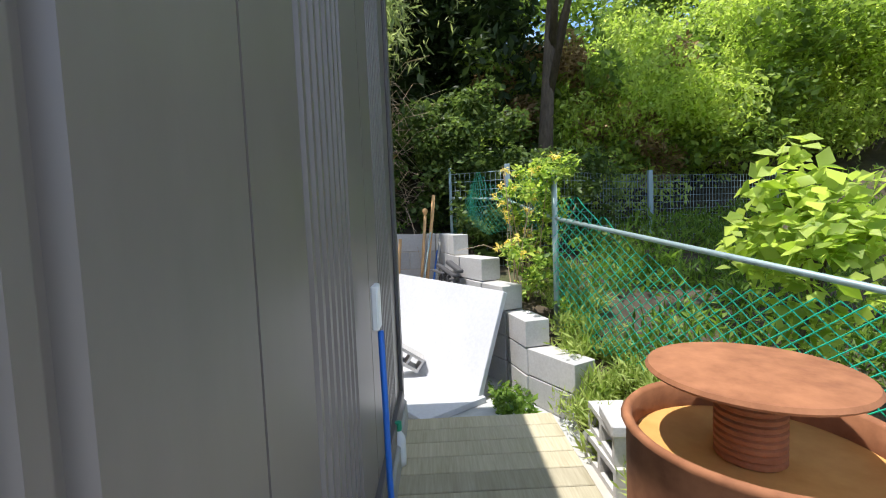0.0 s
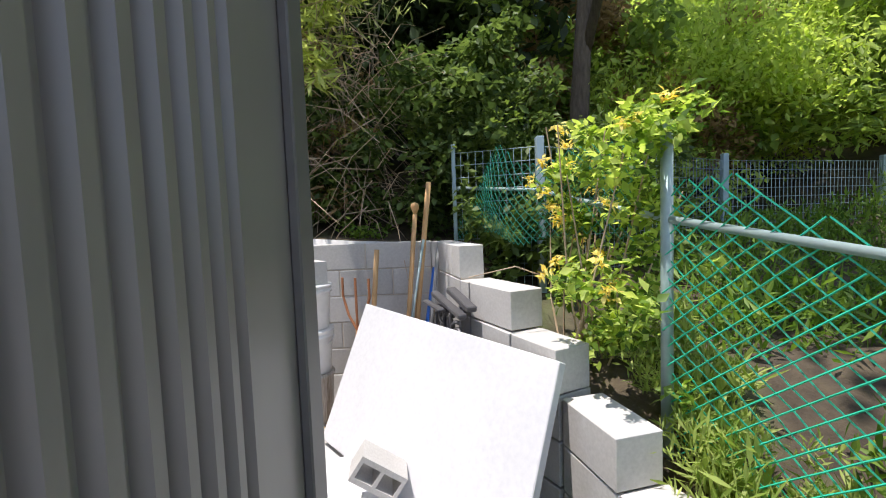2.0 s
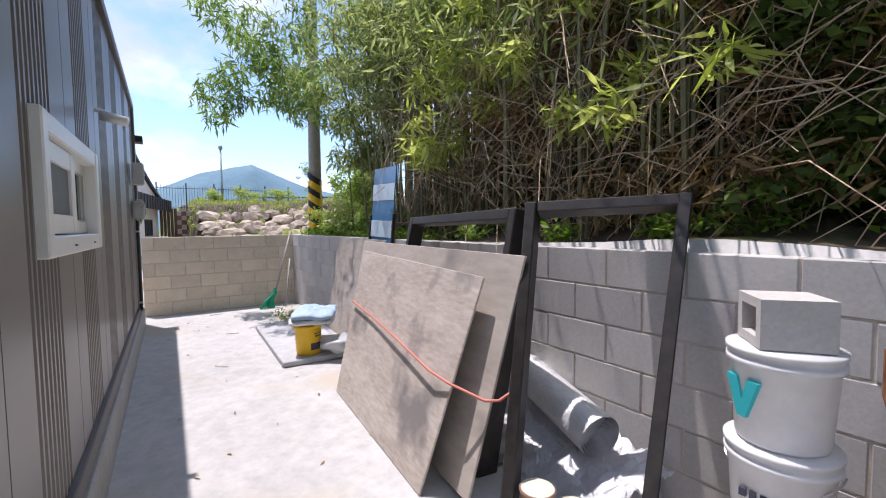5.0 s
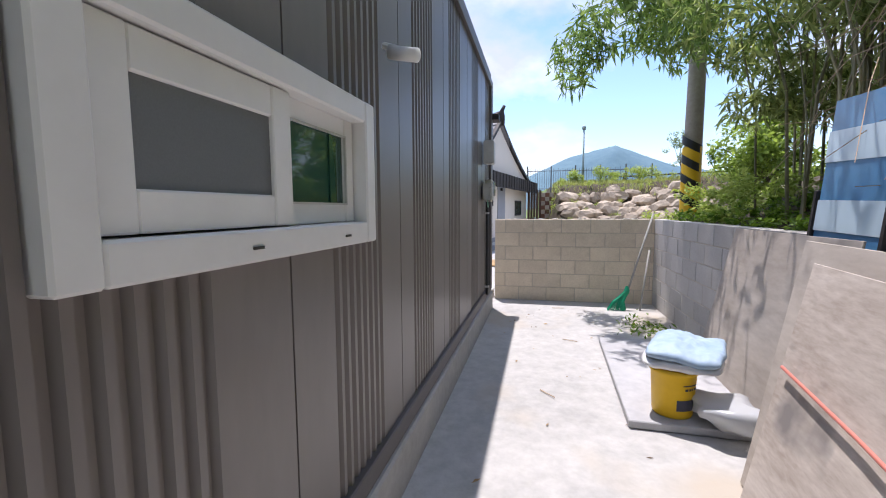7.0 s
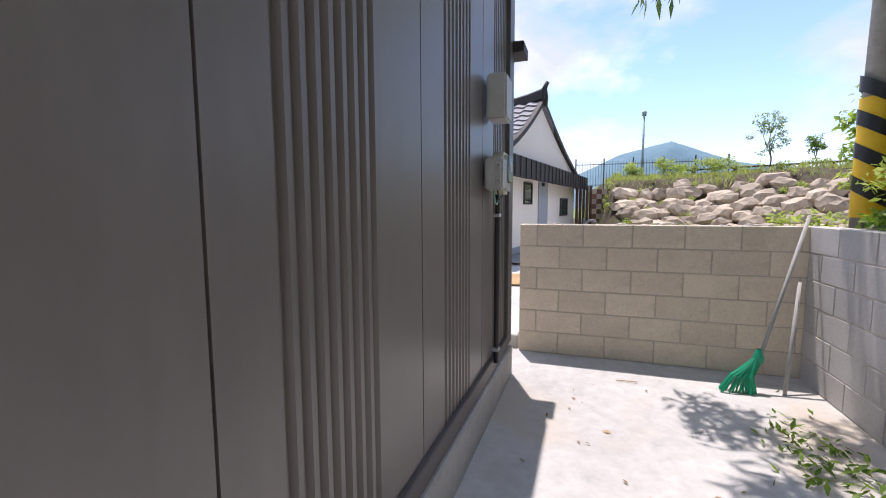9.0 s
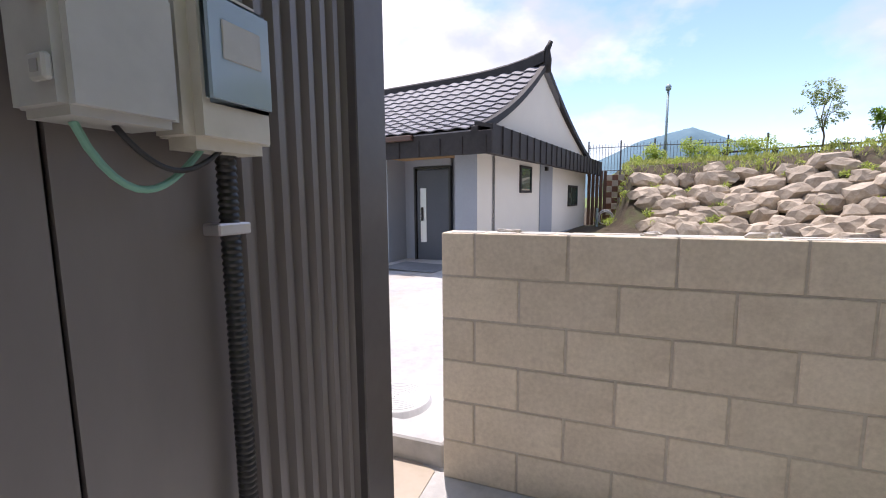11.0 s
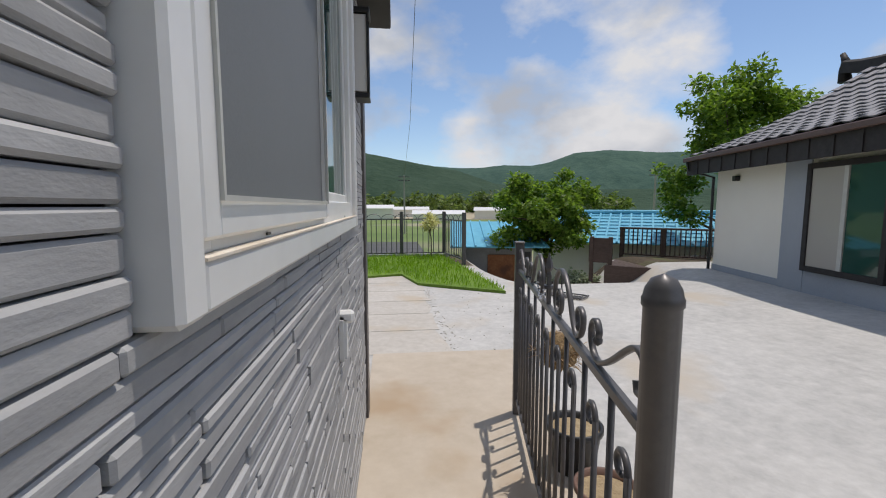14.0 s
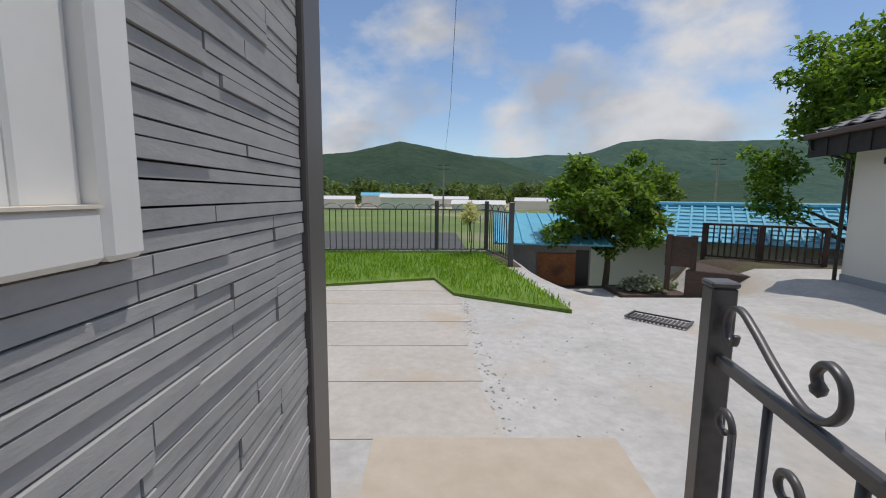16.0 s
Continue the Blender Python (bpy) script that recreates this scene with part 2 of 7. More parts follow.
M_DIRT = surf("dry_potting_soil", (0.26, 0.19, 0.11), (0.42, 0.33, 0.20), 0.95, 40, 6, 1.0, rnd=0, dist=0.02)
M_MAT = surf("brown_coir_mat", (0.34, 0.22, 0.10), (0.46, 0.31, 0.16), 0.95, 30, 3, 0.8, rnd=0, dist=0.01)
M_MOUNT = surf("forest_mountain", (0.028, 0.055, 0.036), (0.060, 0.095, 0.062), 0.95, 0.11, 0.012, 1.0, rnd=0.0, dist=6.0, spec=0.05)
# distance haze is put into the paler, bluer colours of these two ranges
M_MIDMOUNT = surf("haze_tinted_forest", (0.045, 0.088, 0.072), (0.080, 0.132, 0.100), 0.95, 0.08, 0.010, 1.0, rnd=0.0, dist=6.0, spec=0.05)
M_FARMOUNT = surf("haze_tinted_mountain", (0.13, 0.21, 0.26), (0.17, 0.26, 0.30), 1.0, 0.05, 0.008, 0.6, rnd=0.0, dist=4.0, spec=0.0)
M_LAMPGLASS = plain("frosted_lamp_glass", (0.75, 0.73, 0.68), 0.5)
L_BAMBOO = leafmat("bamboo_leaf", (0.12, 0.165, 0.05), (0.45, 0.50, 0.20), 0.48)
# paler bamboo leaf colour with the sunlight of the front layer put in
L_YELLOWLEAF = leafmat("pale_sunlit_bamboo_leaf", (0.26, 0.32, 0.06), (0.62, 0.66, 0.22), 0.5)
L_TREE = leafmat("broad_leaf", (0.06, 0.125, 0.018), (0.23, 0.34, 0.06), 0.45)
# sunshine on leaves is put into this raised yellow-green colour
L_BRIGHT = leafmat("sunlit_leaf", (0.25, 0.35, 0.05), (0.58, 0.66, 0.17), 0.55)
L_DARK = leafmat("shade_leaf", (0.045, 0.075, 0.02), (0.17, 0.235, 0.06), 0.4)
L_WOOD = leafmat("wood_leaf", (0.10, 0.16, 0.03), (0.36, 0.46, 0.11), 0.45)
L_WEED = leafmat("garden_weed_leaf", (0.20, 0.28, 0.05), (0.46, 0.52, 0.16), 0.45)
# the wood's inner shade is put into this near-black leaf colour
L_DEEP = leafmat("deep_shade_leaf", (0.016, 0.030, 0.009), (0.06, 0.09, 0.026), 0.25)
L_FLOWER = leafmat("yellow_flower", (0.75, 0.55, 0.07), (0.88, 0.78, 0.30), 0.4)
L_BROWN = leafmat("dead_brown_leaf", (0.18, 0.11, 0.05), (0.44, 0.30, 0.14), 0.2)


# ---- helpers for meshes ----
def to_mesh(name, bm, material, smooth=False):
    me = bpy.data.meshes.new(name)
    bm.normal_update()
    bm.to_mesh(me)
    bm.free()
    if smooth:
        for p in me.polygons:
            p.use_smooth = True
    me.materials.append(material)
    return me


def part(name, bm, material, parent=None, label="", smooth=False):
    ob = new(name, to_mesh(name, bm, material, smooth))
    if parent is not None:
        ob.parent = parent
    return tagged(ob, label)


def thing(name, label, category, group="", kind="", at=(0, 0, 0), rz=0.0):
    ob = new(name)
    ob.matrix_world = pose(*at, 0, 0, rz)
    ob.empty_display_size = 0.1
    return tagged(ob, label, category, group, kind)


def solid(name, bm, material, label, category, group="", kind="", m=None, smooth=False):
    ob = part(name, bm, material, None, label, smooth)
    if m is not None:
        ob.matrix_world = m
    return tagged(ob, "", category, group, kind)


def box(x0, x1, y0, y1, z0, z1, bev=0.0, bm=None, m=None, seg=1):
    bm = bm or bmesh.new()
    r = bmesh.ops.create_cube(bm, size=1)
    vs = r["verts"]
    t = Matrix.Translation(((x0 + x1) / 2, (y0 + y1) / 2, (z0 + z1) / 2)) @ Matrix.Diagonal((abs(x1 - x0), abs(y1 - y0), abs(z1 - z0), 1))
    bmesh.ops.transform(bm, matrix=t, verts=vs)
    if bev:
        es = list({e for v in vs for e in v.link_edges})
        g = bmesh.ops.bevel(bm, geom=es, offset=bev, segments=seg, affect="EDGES", clamp_overlap=True)
        vs = list({v for f in g["faces"] for v in f.verts} | {v for v in vs if v.is_valid})
    if m is not None:
        bmesh.ops.transform(bm, matrix=m, verts=vs)
    return bm


def tube(pts, r, n=8, bm=None, r2=None, cap=True):
    """A round bar along a line of points, tapering from r to r2."""
    bm = bm or bmesh.new()
    pts = [Vector(p) for p in pts]
    r2 = r if r2 is None else r2
    rings, side = [], None
    for i, p in enumerate(pts):
        d = (pts[min(i + 1, len(pts) - 1)] - pts[max(i - 1, 0)]).normalized()
        if side is None:
            side = d.cross(Vector((0, 0, 1)) if abs(d.z) < 0.9 else Vector((1, 0, 0))).normalized()
        side = (side - d * side.dot(d)).normalized()
        up = d.cross(side)
        k = r + (r2 - r) * i / max(len(pts) - 1, 1)
        rings.append([bm.verts.new(p + (side * math.cos(a) + up * math.sin(a)) * k) for a in (2 * math.pi * j / n for j in range(n))])
    for a, b in zip(rings, rings[1:]):
        for j in range(n):
            bm.faces.new((a[j], a[(j + 1) % n], b[(j + 1) % n], b[j]))
    if cap:
        bm.faces.new(rings[0][::-1])
        bm.faces.new(rings[-1])
    return bm


def lathe(profile, n=24, bm=None, at=(0, 0, 0)):
    """A turned body from (radius, height) pairs."""
    bm = bm or bmesh.new()
    rings = []
    for r, z in profile:
        rings.append([bm.verts.new((at[0] + max(r, 1e-4) * math.cos(2 * math.pi * j / n), at[1] + max(r, 1e-4) * math.sin(2 * math.pi * j / n), at[2] + z)) for j in range(n)])
    for a, b in zip(rings, rings[1:]):
        for j in range(n):
            bm.faces.new((a[j], a[(j + 1) % n], b[(j + 1) % n], b[j]))
    return bm


def prism(poly, axis, a, b, bm=None):
    """A flat outline (pairs) drawn out from a to b along axis 0, 1 or 2."""
    bm = bm or bmesh.new()
    def at(p, h):
        c = list(p)
        c.insert(axis, h)
        return c
    lo, hi = [bm.verts.new(at(p, a)) for p in poly], [bm.verts.new(at(p, b)) for p in poly]
    n = len(poly)
    for i in range(n):
        bm.faces.new((lo[i], lo[(i + 1) % n], hi[(i + 1) % n], hi[i]))
    bm.faces.new(lo[::-1])
    bm.faces.new(hi)
    bmesh.ops.recalc_face_normals(bm, faces=bm.faces[:])
    return bm


def frame_bm(w, h, t, d, bev=0.004):
    """A rectangular frame in the xz plane, from 0 to w and 0 to h, bars t wide and d deep (towards -y)."""
    bm = box(0, t, -d, 0, 0, h, bev)
    box(w - t, w, -d, 0, 0, h, bev, bm)
    box(t, w - t, -d + 0.002, -0.002, 0, t, bev, bm)
    box(t, w - t, -d + 0.002, -0.002, h - t, h, bev, bm)
    return bm


def raw(name, verts, faces, material, smooth=False):
    me = bpy.data.meshes.new(name)
    me.from_pydata(verts, [], faces)
    me.materials.append(material)
    if smooth:
        for p in me.polygons:
            p.use_smooth = True
    return me


def leaves(name, pts, size, material, rng, long=2.0, droop=0.3, spread=1.0):
    """A mesh of folded leaf blades, one at each point."""
    pts = np.asarray(pts, float)
    n = len(pts)
    a = rng.uniform(0, 2 * np.pi, n)
    e = rng.normal(-droop, 0.55 * spread, n)
    d = np.stack([np.cos(a) * np.cos(e), np.sin(a) * np.cos(e), np.sin(e)], 1)
    q = rng.normal(size=(n, 3)) * 0.55 + np.array([0.0, 0.1, 1.0])
    s = np.cross(d, q)
    s /= np.linalg.norm(s, axis=1, keepdims=True) + 1e-9
    u = np.cross(s, d)
    ln = (size * rng.uniform(0.6, 1.3, n))[:, None]
    wd = ln / long / 2
    v = np.empty((n, 4, 3))
    v[:, 0] = pts
    v[:, 1] = pts + d * ln * 0.45 + s * wd + u * wd * 0.35
    v[:, 2] = pts + d * ln
    v[:, 3] = pts + d * ln * 0.45 - s * wd + u * wd * 0.35
    k = np.arange(n)[:, None] * 4
    f = np.concatenate([k + [0, 1, 2], k + [0, 2, 3]], 0)
    me = bpy.data.meshes.new(name)
    me.vertices.add(n * 4)
    me.vertices.foreach_set("co", v.reshape(-1))
    me.loops.add(n * 6)
    me.loops.foreach_set("vertex_index", f.reshape(-1))
    me.polygons.add(n * 2)
    me.polygons.foreach_set("loop_start", np.arange(n * 2) * 3)
    me.update(calc_edges=True)
    me.validate()
    me.materials.append(material)
    return me


def cloud(rng, clumps, n):
    """Points in many small clumps (x, y, z, radius), thicker near each clump's skin."""
    c = np.asarray(clumps, float)
    w = c[:, 3] ** 2
    i = rng.choice(len(c), n, p=w / w.sum())
    d = rng.normal(size=(n, 3))
    d /= np.linalg.norm(d, axis=1, keepdims=True)
    return c[i, :3] + d * (c[i, 3] * rng.uniform(0.45, 1.05, n))[:, None] * np.array([1, 1, 0.8])


# ---- ground ----
EAST, NORTH = 2.2, 0.6
def step01(a, b, v):
    t = min(max((v - a) / (b - a), 0.0), 1.0)
    return t * t * (3 - 2 * t)


def low_edge(x):
    """Line of the stepped low wall's middle, along which the garden is held."""
    if x < 0.45:
        return -8.19 + 0.33 * (x - 0.45)
    return -8.19 + 0.32 * (x - 0.45)


def ground_z(x, y):
    yard = 0.03 * max(0.0, min(y, 13) - 1.0) * step01(-6, 0, x)
    z = yard
    rough = 0.06 * noise.noise((x * 0.9, y * 0.9, 0)) + 0.15 * noise.noise((x * 0.23, y * 0.23, 3))
    s = max(y - 11.3 - 0.25 * max(0.6 - x, 0), (x - 4.2) * 0.6 + (y - 11) * 0.8)
    if s > 0 and x > -3:
        z = yard + (2.0 * step01(0, 3.6, s) + 0.035 * s + rough * step01(0, 2, s)) * step01(0.9, 1.7, x)
    if y < NORTH + 6 and x > EAST + 0.1:
        hill = 1.12 + 0.42 * min(max(x - 2.7, 0), 26) + rough
        z = max(z, hill * (1 - step01(NORTH + 0.15, NORTH + 6, y)) + z * step01(NORTH + 0.15, NORTH + 6, y))
    # the garden behind the low wall, south
    edge = low_edge(x)
    if y < -7.2 and x <= EAST + 0.1 and y < edge:
        z = 0.33 + 0.22 * step01(0.35, 0.9, x) + 0.3 * step01(0.7, 1.5, x) + 0.2 * rough
        z *= max(step01(-0.02, 0.15, x), 0.1 + 0.9 * step01(0.0, 0.55, edge - y))
    if y < -8.0 and x > 1.0:
        z = 0.55 + 0.45 * step01(1.0, 3.5, x) + 0.33 * max(0, x - 4.2) + rough * 0.6
    if y < -12:
        z += 0.35 * min(-12 - y, 22) * step01(-8, 1, x)
    # the lower land, west
    low = step01(-11.9, -14.5, x)
    if y > 2.1:
        low = max(low, step01(-6.8, -10.4, x) * 0.28 * step01(2.1, 3.0, y) * (1 - step01(5.7, 6.5, y)))
        low = max(low, step01(-11.0, -12.5, x) * step01(2.2, 3.0, y))
    if y < -9 and x < -6:
        low = max(low, step01(-10, -13, x))
    return z - 2.6 * low


def axis_lines(fine, far, stepping, extra):
    v = list(np.arange(fine[0], fine[1] + 1e-6, stepping))
    lo, hi, d = fine[0], fine[1], stepping * 2
    while lo > far[0]:
        lo -= d
        v.append(lo)
        d *= 1.28
    d = stepping * 2
    while hi < far[1]:
        hi += d
        v.append(hi)
        d *= 1.28
    return sorted(set(round(float(k), 3) for k in v + extra))


gx = axis_lines((-15, 12), (-1500, 1500), 0.3, [2.285, 2.31] + list(np.arange(-3.2, 2.2, 0.1)))
gy = axis_lines((-15, 20), (-1500, 1500), 0.3, list(np.arange(-9.6, -7.3, 0.07)))
gv = [(x, y, ground_z(x, y)) for x in gx for y in gy]
ny = len(gy)
kinds = ([], [], [], [])
for i in range(len(gx) - 1):
    for j in range(ny - 1):
        cx, cy = (gx[i] + gx[i + 1]) / 2, (gy[j] + gy[j + 1]) / 2
        f = (i * ny + j, (i + 1) * ny + j, (i + 1) * ny + j + 1, i * ny + j + 1)
        yard = (-11.2 if 2.0 < cy < 6.3 else -9.7) < cx < (2.3 if cy < 1.5 else 4.2) and -10 < cy < 11.4 and not (cy < -7.2 and cy < low_edge(cx))
        k = 0 if yard else (2 if (cx < -14 or abs(cy) > 40 or cx > 60) else 1)
        kinds[k].append(f)
gm = bpy.data.meshes.new("ground")
allf = [f for k in (0, 1, 2) for f in kinds[k]]
gm.from_pydata(gv, [], allf)
for mt in (M_CONC, M_SOIL, M_FIELD):
    gm.materials.append(mt)
gm.polygons.foreach_set("material_index", [k for k in (0, 1, 2) for _ in kinds[k]])
gm.polygons.foreach_set("use_smooth", [True] * len(allf))
tagged(new("ground", gm), "pale concrete yard running into wooded hillside and fields", "ground", kind="structure")

# ---- the steel-clad house that the walk goes round: x -3 to 0, y -7.2 to 0 ----
HX0, HX1, HY0, HY1, HTOP = -2.88, -0.005, -7.255, 0.0, 2.98
house = thing("metal_clad_house", "small house clad in dark brown ribbed steel and grey slate panels", "house", at=(0, 0, 0), rz=-0.47)
# inner walls with their openings
core = box(HX0 + 0.03, HX1 - 0.05, HY0 + 0.05, HY1 - 0.06, 0.0, HTOP)
part("wall_core", core, M_TRIM, house)


def profile(length, group_at, ribs=8, pitch=0.057, depth=0.018):
    """Plan line of a siding panel: flats with a group of rounded ribs round group_at."""
    pts = [(0.004, 0.0)]
    a = group_at - ribs * pitch / 2
    for k in range(ribs):
        s = a + k * pitch
        for q, d in ((0.004, 0), (0.013, -depth), (0.031, -depth), (0.041, 0)):
            if 0.006 < s + q < length - 0.006:
                pts.append((s + q, d))
    pts.append((length - 0.004, 0.0))
    return pts


def siding(s0, s1, group, z0, z1, m, windows=()):
    """One sheet from s0 to s1 along the wall, cut round an opening (a, b, z0, z1)."""
    pts = profile(s1 - s0, group - s0)
    bm = bmesh.new()
    spans = [(z0, z1)]
    for a, b, wa, wb in windows:
        if a < s1 and b > s0:
            spans = [(z0, wa), (wb, z1)]
            for run in ([p for p in pts if p[0] + s0 <= a], [p for p in pts if p[0] + s0 >= b]):
                if len(run) > 1:
                    sheet(bm, run, s0, wa, wb)
    for lo, hi in spans:
        sheet(bm, pts, s0, lo, hi)
    bmesh.ops.transform(bm, matrix=m, verts=bm.verts[:])
    bmesh.ops.recalc_face_normals(bm, faces=bm.faces[:])
    return part("siding_panel", bm, M_SIDING, house)


def sheet(bm, pts, s0, lo, hi):
    a = [bm.verts.new((s0 + s, d, lo)) for s, d in pts] + [bm.verts.new((s0 + s, d - 0.012, lo)) for s, d in reversed(pts)]
    b = [bm.verts.new((v.co.x, v.co.y, hi)) for v in a]
    n = len(a)
    for i in range(n):
        bm.faces.new((a[i], a[(i + 1) % n], b[(i + 1) % n], b[i]))
    bm.faces.new(a[::-1])
    bm.faces.new(b)


# east side (B): s runs along y, outward is +x
MB = Matrix(((0, 1, 0, -0.012), (1, 0, 0, 0), (0, 0, 1, 0), (0, 0, 0, 1)))
WB = [(-5.27, -4.24, 1.27, 1.70)]
edges_b = [-7.172, -6.78, -5.70, -4.70, -3.76, -2.80, -1.82, -0.84, -0.06]
groups_b = [-7.5, -6.25, -5.20, -4.23, -3.32, -2.40, -1.33, -0.32]
for a, b, g in zip(edges_b, edges_b[1:], groups_b):
    siding(a, b, g, 0.33, HTOP - 0.05, MB, WB if not (b < -5.6 or a > -4.2) else ())
# south side (A): s runs along x, outward is -y
MA = Matrix(((1, 0, 0, 0), (0, -1, 0, HY0 + 0.012), (0, 0, 1, 0), (0, 0, 0, 1)))
edges_a = [-2.94, -1.93, -0.96, -0.068]
for a, b, g in zip(edges_a, edges_a[1:], [-2.44, -1.46, -0.50]):
    siding(a, b, g, 0.33, HTOP - 0.05, MA)
# corner trims, top and base flashings, plinth
for cx, cy in ((HX1, HY0), (HX1, HY1)):
    sy = 1 if cy == HY1 else -1
    if sy > 0:
        cy = 0.052
    bm = box(cx - (0.045 if sy > 0 else 0.08), cx + 0.010, cy - 0.012 if sy > 0 else cy - 0.010, cy + 0.010 if sy > 0 else cy + 0.012, 0.26, HTOP, 0.004)
    box(cx - 0.012, cx + 0.022, cy - 0.16 if sy > 0 else cy - 0.002, cy + 0.012 if sy > 0 else cy + 0.09, 0.26, HTOP, 0.004, bm)
    part("corner_trim", bm, M_TRIM, house)
part("corner_trim", box(HX0 - 0.01, HX0 + 0.134, HY1 - 0.07, HY1 + 0.050, 0.0, HTOP, 0.004), M_TRIM, house)
part("top_flashing", box(-0.06, 0.02, HY0 - 0.02, HY1 + 0.02, HTOP - 0.06, HTOP + 0.02, 0.004), M_TRIM, house)
part("top_flashing", box(HX0, -0.062, HY0 - 0.02, HY0 + 0.06, HTOP - 0.06, HTOP + 0.02, 0.004), M_TRIM, house)
part("base_flashing", box(-0.06, 0.014, HY0 + 0.01, HY1 - 0.05, 0.24, 0.335, 0.006), M_TRIM, house)
part("base_flashing", box(HX0, -0.062, HY0 - 0.014, HY0 + 0.05, 0.24, 0.335, 0.006), M_TRIM, house)
part("plinth", box(-0.05, 0.035, HY0 - 0.02, HY1 + 0.02, -0.05, 0.238, 0.012), M_PLINTH, house)
part("plinth", box(HX0, -0.052, HY0 - 0.03, HY0 + 0.05, -0.05, 0.238, 0.012), M_PLINTH, house)
part("roof", box(HX0 - 0.05, 0.0, HY0, HY1 - 0.02, HTOP + 0.021, HTOP + 0.12, 0.01), M_TRIM, house)
part("eave", box(HX0 - 0.12, 0.1, HY1 - 0.018, HY1 + 0.22, 2.52, 2.60, 0.006), M_FASCIA, house)


def window_b(y0, y1, z0, z1):
    """A white sliding window on the east side, with two sashes."""
    w = thing("window_1", "white plastic sliding window with green tinted panes", "window", kind="structure", at=(-0.098, y0, z0), rz=88.4)
    W, H = y1 - y0, z1 - z0
    # local x along the wall, local -y outwards
    part("window_frame", frame_bm(W, H, 0.075, 0.075, 0.006), M_WHITE, w)
    s1 = part("sash", frame_bm(0.475, H - 0.15, 0.062, 0.03), M_WHITE, w)
    s1.location = (W - 0.560, 0.005, 0.077)
    part("pane", box(0.062, 0.413, -0.018, -0.012, 0.062, H - 0.212), M_DARKGLASS, s1)
    part("inner_stile", box(0.320, 0.337, -0.0235, -0.0185, 0.064, H - 0.214), M_DARKGLASS, s1)
    part("sash_gasket", frame_bm(0.359, H - 0.266, 0.006, 0.008, 0.0), M_GREY, s1).location = (0.058, -0.0265, 0.058)
    part("glazing_bead", box(0.0, 0.052, -0.034, -0.0305, 0.040, 0.043), M_GREY, s1)
    s2 = part("sash", frame_bm(0.515, H - 0.16, 0.075, 0.03), M_WHITE, w)
    s2.location = (0.076, -0.03 + 0.005, 0.08)
    part("fly_screen", box(0.073, 0.442, -0.018, -0.012, 0.073, H - 0.233), M_SCREEN, s2)
    for k in (0.4, W - 0.25):
        part("drain_slot", box(k, k + 0.035, -0.077, -0.073, 0.03, 0.037), M_BLACK, w)
    return w


wB = window_b(-5.30, -4.205, 1.235, 1.735)
# outward is +x: local -y maps to +x at rz=90
small = thing("window_2", "white plastic window high on the ribbed wall", "window", kind="structure", at=(-0.05, -6.80, 1.46), rz=90)
part("window_frame", frame_bm(0.62, 0.55, 0.07, 0.07, 0.006), M_WHITE, small)
part("fly_screen", box(0.07, 0.55, -0.03, -0.02, 0.07, 0.48), M_SCREEN, small)

# north side (C): slate cladding and the large window
CW0, CW1, CZ0, CZ1 = -2.175, -0.43, 1.278, 2.45


def window_c():
    w = thing("window_3", "large white sliding window with fly screen and deep sill", "window", kind="structure", at=(CW1, 0.016, CZ0), rz=180)
    W, H = CW1 - CW0, CZ1 - CZ0
    part("window_frame", frame_bm(W, H, 0.05, 0.055, 0.006), M_WHITE, w)
    inner = part("track", frame_bm(W - 0.1, H - 0.1, 0.062, 0.02, 0.003), M_WHITE, w)
    inner.location = (0.05, -0.015, 0.05)
    a = part("sash", frame_bm(0.79, H - 0.14, 0.042, 0.028), M_WHITE, w)
    a.location = (0.065, -0.02, 0.066)
    part("fly_screen", box(0.041, 0.749, -0.016, -0.010, 0.041, H - 0.181), M_SCREEN, a)
    part("screen_bead", frame_bm(0.714, H - 0.216, 0.006, 0.006, 0.0), M_GREY, a).location = (0.038, -0.0265, 0.038)
    b = part("sash", frame_bm(0.80, H - 0.16, 0.055, 0.028), M_WHITE, w)
    b.location = (W - 0.09 - 0.80, 0.012, 0.09)
    part("pane", box(0.055, 0.745, -0.016, -0.010, 0.055, H - 0.215), M_DARKGLASS, b)
    part("sill_ledge", box(0.052, W - 0.052, -0.0545, -0.0365, 0.0495, 0.0525), M_LEDGE, w, "dusty beige ledge")
    for k in (0.3, W - 0.4):
        part("drain_slot", box(k, k + 0.018, -0.037, -0.0345, 0.056, 0.060), M_BLACK, w)
    return w


window_c()

# ---- block walls (blocks are laid last) ----
def course_wall(name, label, p0, p1, z1, thick=0.15):
    p0, p1 = Vector((*p0, 0)), Vector((*p1, 0))
    d = p1 - p0
    L = d.length
    ob = new(name)
    ob.matrix_world = Matrix.Translation(p0) @ Matrix.Rotation(math.atan2(d.y, d.x), 4, "Z")
    tagged(ob, label, "wall", kind="structure")
    part("mortar_core", box(0.006, L - 0.006, 0.005, thick - 0.005, -0.1, z1 - 0.006), M_MORTAR, ob)
    return ob, L


wall_n, LN = course_wall("wall_north", "low wall of pale grey-brown concrete blocks with mortar joints", (0.0, 0.6), (2.36, 0.6), 1.2)
wall_e, LE = course_wall("wall_east", "grey concrete block retaining wall below the wooded bank", (2.2, 0.6), (2.2, -7.50), 1.2, 0.15)
wall_k, LK = course_wall("wall_corner", "angled end of the grey concrete block wall", (2.2, -7.50), (1.45, -7.67), 1.2, 0.15)

